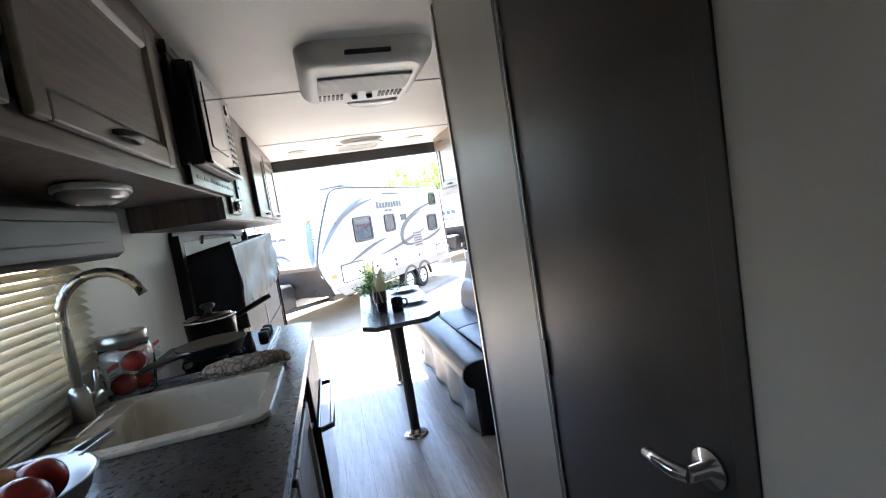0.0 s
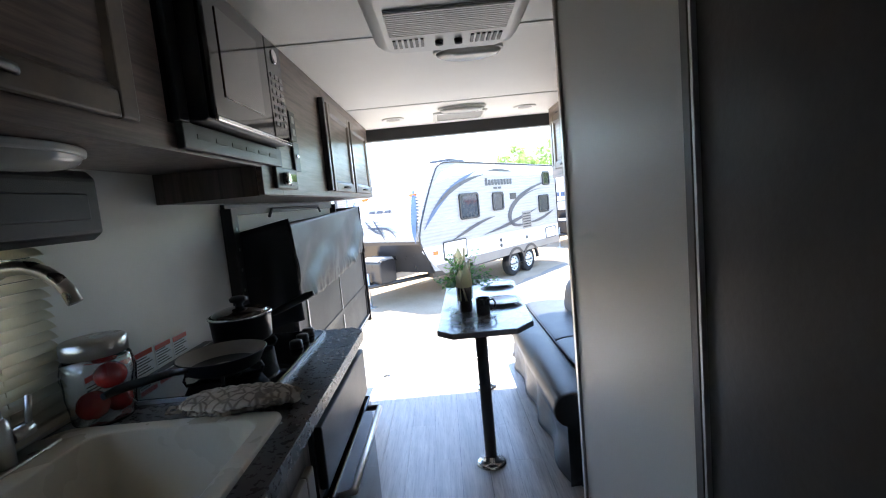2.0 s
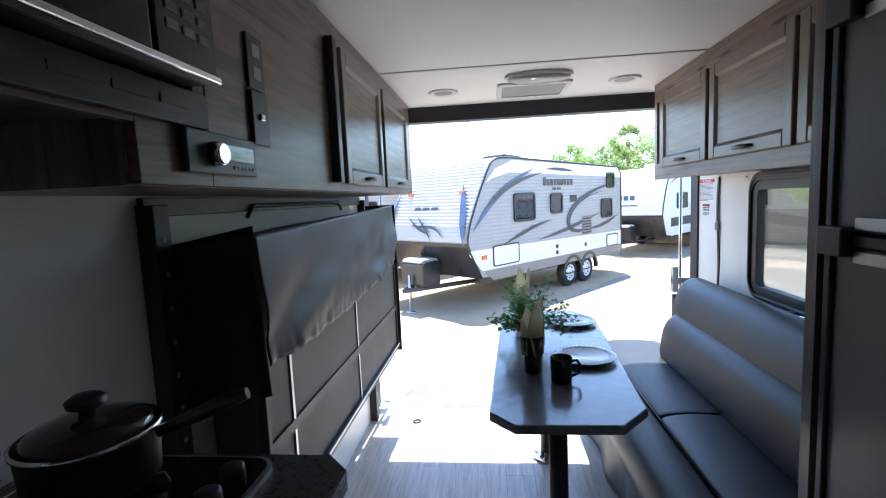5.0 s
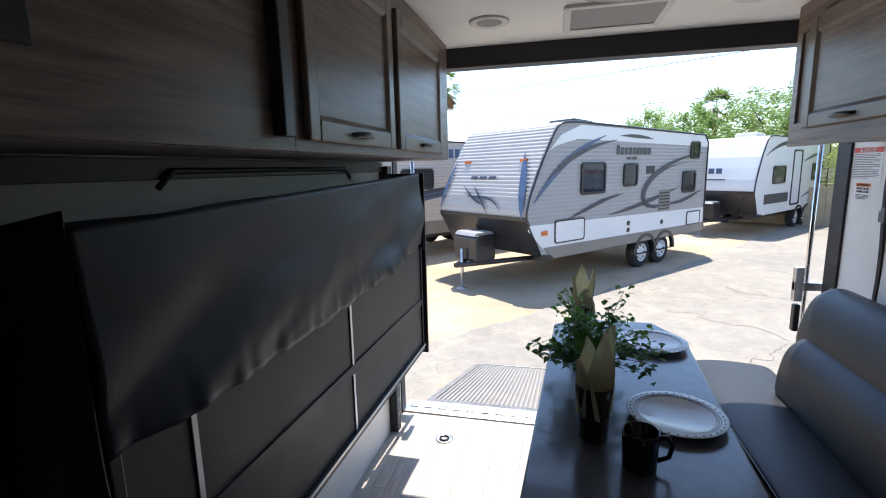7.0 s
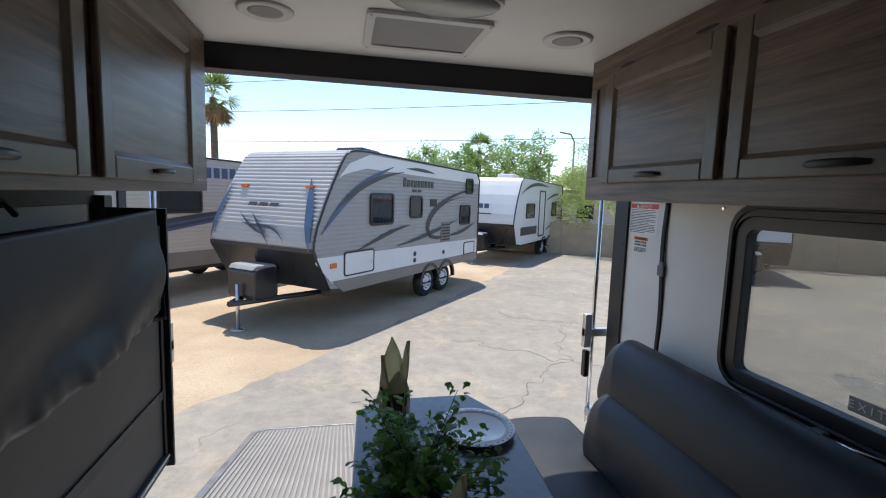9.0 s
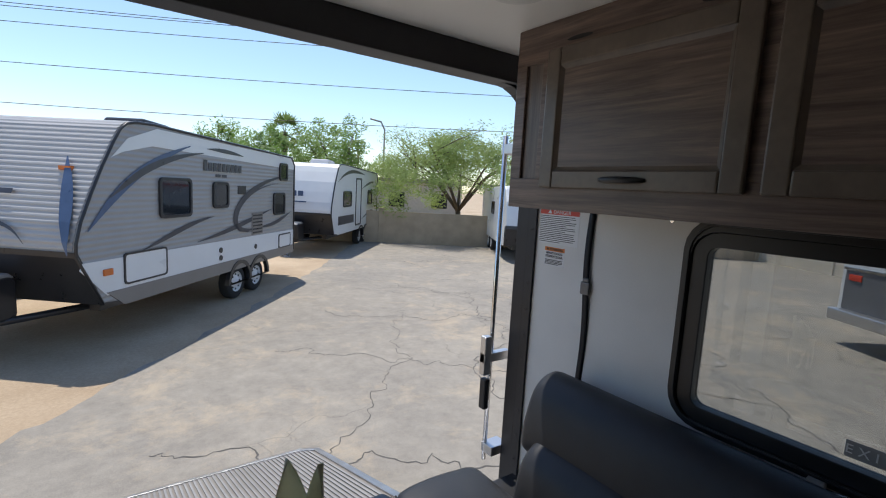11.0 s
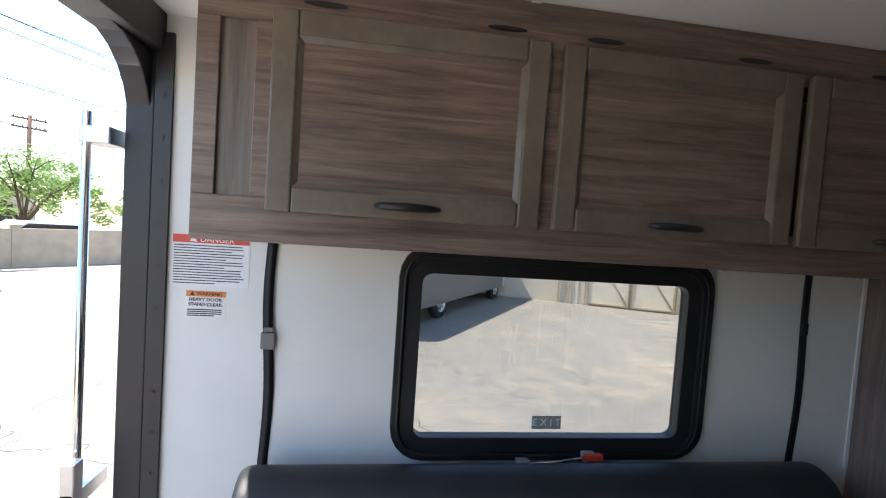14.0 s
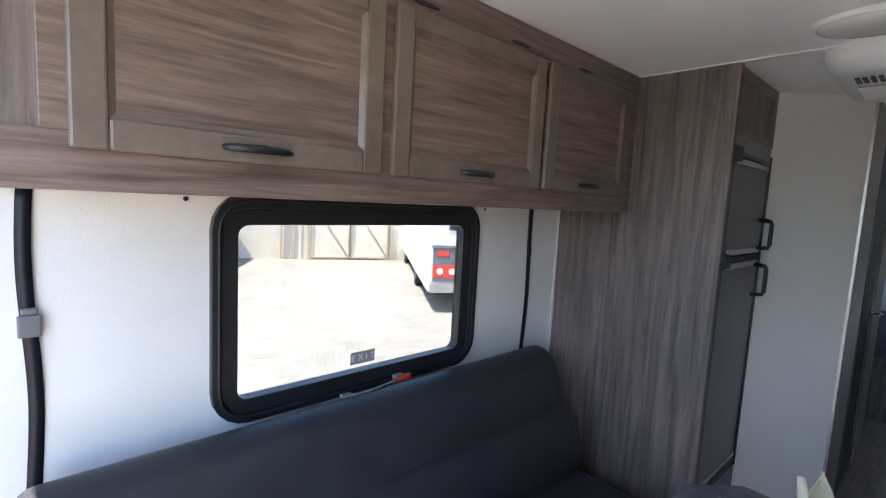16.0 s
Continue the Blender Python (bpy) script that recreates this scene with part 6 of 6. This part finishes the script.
# white toy hauler further back
SH = (5.9, 18.0, G)
tr2 = trailer("travel_trailer", "white toy hauler trailer with a side entry door", SH, 50.0, 6.0, 2.44, 0.66, 3.0, RV_WHITE, RV_WHITE, 0.35, None, "white")
rv_window(tr2, -0.004, 0.9, 1.9, 1.55, 2.1)
rv_window(tr2, -0.004, 4.3, 5.0, 1.55, 2.15)
Build().ring(rounded(2.5, 3.3, 0.8, 2.6, 0.08, 3), rounded(2.56, 3.24, 0.86, 2.54, 0.06, 3), "y", -0.02, -0.001).done("entry_door_frame", RV_DARK, tr2)
db = Build()
swoosh(db, -0.007, ((0.3, 2.4), (1.4, 2.9), (2.4, 2.85), (3.8, 2.75)), 0.12)
swoosh(db, -0.007, ((3.4, 2.2), (4.2, 2.4), (4.8, 2.5), (5.4, 2.5)), 0.1)
swoosh(db, -0.007, ((3.4, 1.0), (4.4, 1.2), (5.0, 1.4), (5.5, 1.2)), 0.1)
db.box(0.4, 2.3, -0.006, -0.001, 0.95, 1.25)
db.done("swoosh_decal", RV_DECAL, tr2)
db = Build()
for k in range(4):
    db.box(-0.42, -0.39, 0.9 + k * 0.22, 1.06 + k * 0.22, 1.9, 2.06)
db.box(-0.41, -0.39, 0.8, 1.9, 1.7, 1.74)
tagged(db.done("name_bars", RV_BLUE, tr2), kind="stuff")

# small white trailer facing the camera
tr3 = trailer("travel_trailer", "small white trailer with black lower front", (12.9, 14.1, G), 58.0, 5.5, 2.3, 0.55, 2.6, RV_WHITE, None, 0.22, None, "white")
Build().prism([(0.02, 0.55), (-0.075, 0.56), (-0.245, 1.14), (-0.235, 1.25), (0.0, 1.2)], "y", -0.01, 2.31).done("lower_cap", RV_DARK, tr3)
nb = Build()
for k in range(8):
    nb.box(-0.16, -0.1, 0.42 + k * 0.17 + (0.08 if k > 3 else 0), 0.54 + k * 0.17 + (0.08 if k > 3 else 0), 1.95, 2.02)
tagged(nb.done("name_bars", RED, tr3), kind="stuff")
rv_window(tr3, -0.004, 1.2, 1.9, 1.5, 2.0)
rv_window(tr3, 2.304, 2.4, 3.0, 1.5, 2.0, 1)
db = Build()
swoosh(db, -0.007, ((0.2, 1.9), (1.2, 2.3), (2.4, 2.3), (4.6, 2.2)), 0.12)
swoosh(db, -0.007, ((0.3, 0.9), (1.5, 1.0), (2.5, 1.5), (4.6, 1.3)), 0.16)
db.done("swoosh_decal", RV_DECAL, tr3)
Build().lathe([(0.14, 0.45), (0.16, 0.5), (0.16, 0.8), (0.1, 0.9), (0.05, 0.95), (0, 0.95)], (-0.62, 1.15, 0.0), 16).done("propane_tank", RV_WHITE, tr3)


def motorhome(at, turn, L, W, H2, label, lights):
    m = thing("motorhome", label, "motorhome", at, turn, local=True, group="parked motorhomes")
    Build().prism([(0.0, 0.42), (L, 0.38), (L + 0.1, 1.3), (L - 0.25, 2.4), (L - 0.5, H2), (0.25, H2), (0.05, H2 - 0.15), (0.0, H2 - 0.4)], "y", 0, W).done("body", RV_WHITE, m, bevel=0.04)
    Build().box(0.04, L - 0.3, -0.012, -0.001, 0.4, 1.36).box(-0.012, -0.001, 0.1, W - 0.1, 0.64, 1.36).done("lower_band", MH_GREY, m)
    db = Build()
    swoosh(db, -0.016, ((0.3, 1.3), (L * 0.3, 1.9), (L * 0.6, 1.4), (L - 0.6, 1.9)), 0.35, 0)
    swoosh(db, -0.018, ((0.3, 1.6), (L * 0.3, 2.0), (L * 0.6, 1.4), (L - 0.6, 1.9)), 0.12, 1)
    db.done("swoosh_decal", [RV_LIGHT, RV_BEIGE], m)
    for x0 in (1.6, 3.6, 5.4):
        if x0 + 1 < L:
            rv_window(m, -0.004, x0, x0 + 0.9, 1.9, 2.5)
    Build().box(-0.2, -0.0, 0.03, W - 0.03, 0.44, 0.64).done("bumper", ALU, m, bevel=0.02)
    Build().box(-0.03, -0.013, 0.06, W - 0.06, 1.34, 1.39).done("trim_strip", CHROME, m, bevel=0.005)
    for yy in (0.12, W - 0.42):
        Build().box(-0.03, -0.001, yy, yy + 0.24, 1.16, 1.27).done("tail_light", RED, m, bevel=0.01)
    if lights:
        lb = Build()
        lb.box(-0.02, -0.001, 0.1, W - 0.1, 0.72, 0.98)
        lb.done("lamp_bar", RED, m)
        for yy in (0.25, 0.5, W - 0.5, W - 0.25):
            Build().lathe([(0.07, -0.03), (0.06, -0.035), (0, -0.036)], (0, yy, 0.85), 14, 0, "x").done("round_lamp", RV_WHITE, m)
        rb = Build().box(-0.02, -0.001, 0.4, W - 0.4, 1.7, 2.4).done("rear_window", RV_GLASS, m)
    else:
        ld = Build()
        for yy in (0.75, 1.1):
            ld.tube([(-0.1, yy, 0.7), (-0.1, yy, H2 + 0.1), (0.1, yy, H2 + 0.12)], 0.015, 6)
        for k in range(8):
            ld.tube([(-0.1, 0.75, 0.9 + k * 0.28), (-0.1, 1.1, 0.9 + k * 0.28)], 0.013, 6)
        ld.done("ladder", ALU, m)
    wheel(m, 2.95, 0.03, 0.42, -1, ALU)
    wheel(m, L - 0.95, 0.03, 0.42, -1, ALU)
    wheel(m, 2.95, W - 0.23, 0.42, 1, ALU)
    wheel(m, L - 0.95, W - 0.23, 0.42, 1, ALU)
    return m


motorhome((9.35, 4.1, G), -33.0, 8.2, 2.4, 3.1, "white motorhome with a rear ladder and tan swoosh", False)
motorhome((5.92, -3.58, G), -34.0, 8.0, 2.4, 3.2, "white motorhome with red round tail lamps", True)


# ---- boundary wall and far things ----
def block_wall(name, pts, h, label, mat=BLOCK):
    w = structure(thing(name, label, "wall", (*pts[0], G)), label)
    for (ax, ay), (bx, by) in zip(pts, pts[1:]):
        d = Vector((bx - ax, by - ay, 0))
        ln = d.length
        n = max(1, round(ln / 3.2))
        ang = math.degrees(math.atan2(d.y, d.x))
        for k in range(n):
            q = Vector((ax, ay, G)) + d * (k / n)
            panel = Build().box(0, ln / n - 0.02, -0.08, 0.08, 0, h)
            for r in range(1, int(h / 0.2)):
                panel.box(0, ln / n - 0.02, -0.083, -0.081, r * 0.2 - 0.003, r * 0.2 + 0.003)
            ob = panel.done("wall_panel", mat)
            ob.matrix_basis = pose(q.x, q.y, q.z, 0, 0, ang)
            attach(ob, w)
            pier = Build().box(-0.12, 0.12, -0.12, 0.12, 0, h + 0.08).box(-0.15, 0.15, -0.15, 0.15, h + 0.08, h + 0.13).done("pier", mat, bevel=0.01)
            pier.matrix_basis = pose(q.x, q.y, q.z, 0, 0, ang)
            attach(pier, w)
    return w


block_wall("wall_yard", [(3.5, 24.0), (9.2, 21.0), (13.4, 18.7), (17.6, 16.2), (23.0, 12.0)], 1.32, "tan concrete block yard wall with piers")
block_wall("wall_street", [(23.0, 12.0), (16.6, 0.2), (14.0, -5.4), (10.0, -14.0)], 1.7, "pale tan concrete block wall beside the lot", BLOCK_PALE)


def yard_gate(at, turn):
    g = thing("yard_gate", "cream sheet metal double gate with diagonal braces", "gate", at, turn, local=True)
    for x0, x1 in ((-1.35, -0.03), (0.03, 1.35)):
        Build().box(x0, x1, 0.0, 0.012, 0.1, 1.75).done("panel", BLOCK_PALE, g, bevel=0.002)
        fb = Build()
        for x in (x0 + 0.02, x1 - 0.02):
            fb.box(x - 0.02, x + 0.02, -0.05, -0.001, 0.08, 1.77)
        for z in (0.1, 1.74):
            fb.box(x0, x1, -0.045, -0.002, z - 0.02, z + 0.02)
        fb.tube([(x0 + 0.25, -0.03, 1.72), (x1 - 0.04, -0.03, 0.14)], 0.016, 6)
        fb.done("frame", BLOCK, g)
    for x in (-2.3, -1.95, -1.42, 1.42):
        Build().box(x - 0.02, x + 0.02, -0.06, 0.02, 0, 1.85).done("post", BLOCK, g, bevel=0.005)


yard_gate((14.43, -4.14, G), -114.9)


def leaf_cloud(bb, c, rad, n, size, rnd, droop=0.0):
    for _ in range(n):
        d = Vector((rnd.gauss(0, 1), rnd.gauss(0, 1), rnd.gauss(0, 1))).normalized() * (rnd.random() ** 0.5)
        o = Vector(c) + Vector((d.x * rad[0], d.y * rad[1], d.z * rad[2]))
        u = Vector((rnd.uniform(-1, 1), rnd.uniform(-1, 1), rnd.uniform(-0.6, 0.6) - droop)).normalized() * size * rnd.uniform(0.6, 1.4)
        w = u.orthogonal().normalized() * size * 0.35
        vs = [bb.bm.verts.new(o + q) for q in (-u, -u * 0.2 + w, u, -u * 0.2 - w)]
        bb.bm.faces.new(vs)


def tree(name, label, x, y, h, spread, seed, leaf, leaf_size=0.1, clumps=40, per=70, open_crown=False):
    t = thing(name, label, "tree", (x, y, G))
    rnd = random.Random(seed)
    tb, lb = Build(), Build()
    base = Vector((x, y, G))
    fork = base + Vector((rnd.uniform(-0.2, 0.2), rnd.uniform(-0.2, 0.2), h * 0.25))
    tb.tube([base, (base + fork) / 2 + Vector((0.06, 0, 0)), fork], [0.18, 0.14, 0.12], 8)
    n_limb = 8
    for k in range(n_limb):
        a = k * math.tau / n_limb + rnd.uniform(-0.3, 0.3)
        r, top = spread * rnd.uniform(0.45, 0.95), h * rnd.uniform(0.55, 0.95)
        end = base + Vector((math.cos(a) * r, math.sin(a) * r, top))
        mid = fork.lerp(end, 0.5) + Vector((0, 0, h * 0.08))
        tb.tube([fork, fork.lerp(mid, 0.5), mid, mid.lerp(end, 0.5), end], [0.085, 0.065, 0.045, 0.03, 0.012], 6)
        for j in range(4):
            s = fork.lerp(end, rnd.uniform(0.4, 0.9))
            e2 = s + Vector((rnd.uniform(-1, 1), rnd.uniform(-1, 1), rnd.uniform(0.2, 0.9))) * spread * 0.35
            tb.tube([s, s.lerp(e2, 0.5) + Vector((0, 0, 0.08)), e2], [0.03, 0.02, 0.008], 5)
            leaf_cloud(lb, e2, (spread * 0.22, spread * 0.22, h * 0.09), per // 2, leaf_size, rnd, 0.3)
        leaf_cloud(lb, end, (spread * 0.25, spread * 0.25, h * 0.11), per, leaf_size, rnd, 0.3)
    for k in range(clumps):
        a, rr = rnd.uniform(0, math.tau), spread * rnd.random() ** 0.5
        z = h * (0.98 - 0.45 * (rr / spread) ** 2 - rnd.uniform(0, 0.3))
        leaf_cloud(lb, base + Vector((math.cos(a) * rr, math.sin(a) * rr, z)), (spread * 0.16, spread * 0.16, h * 0.07), per, leaf_size, rnd, 0.3)
    tb.done("trunk", BARK, t)
    tagged(lb.done("foliage", leaf, t, fix=False), kind="stuff")


def palm(x, y, h, seed, size=1.6):
    t = thing("palm_tree", "tall fan palm with a dry brown skirt", "palm tree", (x, y, G), group="palms")
    rnd = random.Random(seed)
    Build().tube([(x, y, G), (x + 0.1, y, G + h * 0.5), (x + 0.05, y, G + h)], [0.3, 0.22, 0.2], 10).done("trunk", BARK, t)
    gb, db = Build(), Build()
    for k in range(54):
        dry = k % 3 == 0
        a, e = rnd.uniform(0, math.tau), rnd.uniform(-1.2, -0.5) if dry else rnd.uniform(-0.5, 1.3)
        d = Vector((math.cos(a) * math.cos(e), math.sin(a) * math.cos(e), math.sin(e)))
        o = Vector((x + 0.05, y, G + h))
        hub = o + d * size * 0.5
        side = d.cross(Vector((0, 0, 1))).normalized()
        bb = db if dry else gb
        up = side.cross(d)
        bb.bm.faces.new([bb.bm.verts.new(q) for q in (o + side * 0.02, hub + side * 0.015, hub - side * 0.015, o - side * 0.02)])
        for j in range(9):
            f = (j - 4) / 4 * 1.2
            v = (d * math.cos(f) + side * math.sin(f)).normalized()
            tip = hub + v * size * 0.55 + Vector((0, 0, -0.18 * size * abs(f)))
            w = v.cross(up) * size * 0.035
            bb.bm.faces.new([bb.bm.verts.new(q) for q in (hub, hub.lerp(tip, 0.5) + w, tip, hub.lerp(tip, 0.5) - w)])
    tagged(gb.done("fronds", PALM_LEAF, t, fix=False), kind="stuff")
    tagged(db.done("dry_skirt", PALM_DRY, t, fix=False), kind="stuff")


tree("palo_verde_tree", "wide feathery palo verde tree behind the wall", 14.0, 21.95, 5.3, 4.6, 3, PALO, 0.075, 170, 200)
tree("tree", "leafy green tree behind the trailers", 11.0, 31.0, 6.6, 3.0, 7, TREE_LEAF, 0.13, 60, 80)
tree("tree", "leafy green tree behind the trailers", 7.0, 32.0, 5.8, 2.6, 8, TREE_LEAF, 0.13, 50, 80)
tree("tree", "leafy green tree behind the wall", 23.0, 19.5, 4.6, 3.0, 12, TREE_LEAF, 0.12, 60, 80)
tree("tree", "leafy green tree behind the wall", 30.0, 16.0, 5.0, 3.2, 13, TREE_LEAF, 0.13, 60, 80)
palm(19.6, 22.5, 5.2, 1)
palm(11.6, 43.0, 6.3, 2, 1.7)
palm(-8.2, 36.0, 8.0, 4, 1.9)
tree("tree", "leafy green tree behind the trailers", 7.0, 46.0, 7.0, 2.6, 21, TREE_LEAF, 0.16, 40, 60)


def utility_pole(x, y, h):
    u = thing("utility_pole", "brown wooden utility pole with crossarms", "utility pole", (x, y, G))
    Build().tube([(x, y, G), (x, y, G + h)], [0.16, 0.11], 10).done("post", POLE, u)
    ang = radians(-35)
    dx, dy = math.cos(ang), math.sin(ang)
    for z in (h - 0.25, h - 0.8):
        Build().tube([(x - dx * 0.9, y - dy * 0.9, G + z), (x + dx * 0.9, y + dy * 0.9, G + z)], 0.06, 6).done("crossarm", POLE, u)
        ib = Build()
        for k in (-0.8, -0.35, 0.35, 0.8):
            ib.lathe([(0.03, 0.05), (0.05, 0.1), (0.03, 0.18), (0, 0.18)], (x + dx * k, y + dy * k, G + z), 8)
        tagged(ib.done("insulator", GREY_P, u), kind="stuff")


utility_pole(16.6, 19.2, 9.3)
utility_pole(33.0, 26.0, 7.5)
utility_pole(26.0, 60.0, 8.0)
for k, (z0, z1, off) in enumerate(((9.0, 9.4, -0.8), (9.0, 9.2, -0.35), (8.5, 8.7, 0.5), (6.8, 7.2, 0.0), (5.2, 5.6, 0.1))):
    pts = []
    A, Bp = Vector((16.6 + off * 0.8, 19.2 - off * 0.5, G + z0)), Vector((-30.0, 44.0 + off, G + z1))
    for j in range(21):
        f = j / 20
        pts.append(A.lerp(Bp, f) - Vector((0, 0, 2.0 * f * (1 - f))))
    C = Vector((40.0, 8.0 + off, G + z1 - 0.5))
    tagged(Build().tube(pts, 0.014, 5).tube([A.lerp(C, j / 8) - Vector((0, 0, 1.5 * (j / 8) * (1 - j / 8))) for j in range(9)], 0.014, 5).done("power_line", INK), "thin black overhead power line", "cable", "power lines")

# street lamp, low buildings and a parked car beyond the wall
sl = thing("street_lamp", "grey curved street lamp pole", "street lamp", (15.5, 33.0, G))
Build().tube([(15.5, 33, G), (15.5, 33, G + 6.2), (15.2, 33, G + 6.7), (14.4, 33, G + 6.8)], 0.06, 8).done("pole", GREY_P, sl)


def house(x, y, turn, w, d, h, label):
    o = thing("house", label, "house", (x, y, G), turn, local=True, group="far houses")
    Build().box(-w / 2, w / 2, 0, d, 0, h).done("wall", HOUSE, o)
    Build().prism([(-w / 2 - 0.3, h), (w / 2 + 0.3, h), (w / 2 + 0.2, h + 0.25), (-w / 2 - 0.2, h + 0.25)], "y", -0.3, d + 0.3).done("roof", RV_TAUPE, o)
    for k in range(int(w / 3)):
        x0 = -w / 2 + 0.9 + k * 3
        Build().box(x0, x0 + 1.1, -0.04, -0.001, 1.0, 2.0).done("window", RV_GLASS, o)


house(15.0, 33.0, -30, 12, 6, 2.7, "low pale house with dark windows beyond the wall")
house(24.5, 25.0, -35, 9, 6, 2.6, "low pale house beyond the wall")
house(27.0, -2.0, -80, 14, 6, 3.0, "low pale building beyond the street wall")


def car(x, y, turn):
    c = thing("car", "white parked car seen over the wall", "car", (x, y, G), turn, local=True)
    Build().prism([(-2.1, 0.3), (2.1, 0.3), (2.15, 0.8), (1.2, 0.95), (0.6, 1.45), (-1.2, 1.5), (-2.0, 1.0), (-2.15, 0.7)], "y", -0.85, 0.85).done("body", RV_WHITE, c, bevel=0.06)
    Build().prism([(1.1, 0.96), (0.58, 1.4), (-1.15, 1.44), (-1.8, 1.0)], "y", -0.86, 0.86).done("glasshouse", RV_GLASS, c)
    for wx in (-1.3, 1.3):
        wheel(c, wx, -0.88, 0.33, -1, ALU)
        wheel(c, wx, 0.68, 0.33, 1, ALU)


car(20.5, 16.8, -35)

# trailer's own underside, so that its shadow falls on the ground
structure(Build().box(XL - T, XR + T, YF - T, YR, -0.35, -0.121).done("chassis", BLACK_STEEL), "dark trailer chassis under the floor")
structure(Build().box(XL - T - 0.02, XR + T + 0.02, YF - T - 0.02, YR + 0.14, H + 0.081, H + 0.12).done("roof", RV_WHITE), "white trailer roof")

# ---- floor planks ----
fl = structure(thing("floor", "grey oak vinyl plank floor", "floor", (0.3, 1.5, 0.0)), "grey oak vinyl plank floor")
PW, PL = 0.154, 1.22
meshes = {}
cols = int((XR - XL) / PW) + 1
for i in range(cols):
    x = XL + i * PW
    w = min(PW, XR - x)
    y = YF - (i * 0.43) % PL
    while y < YR - 0.02:
        a, e = max(y, YF), min(y + PL, YR - 0.02)
        if e - a > 0.02:
            key = (round(w, 3), round(e - a, 3))
            if key not in meshes:
                ob = Build().box(0, w - 0.0016, 0, e - a - 0.0016, -0.006, 0).done("plank", PLANK, None)
                meshes[key] = ob.data
            else:
                ob = new("plank", meshes[key])
            ob.matrix_basis = pose(x, a, 0)
            attach(ob, fl)
        y += PL
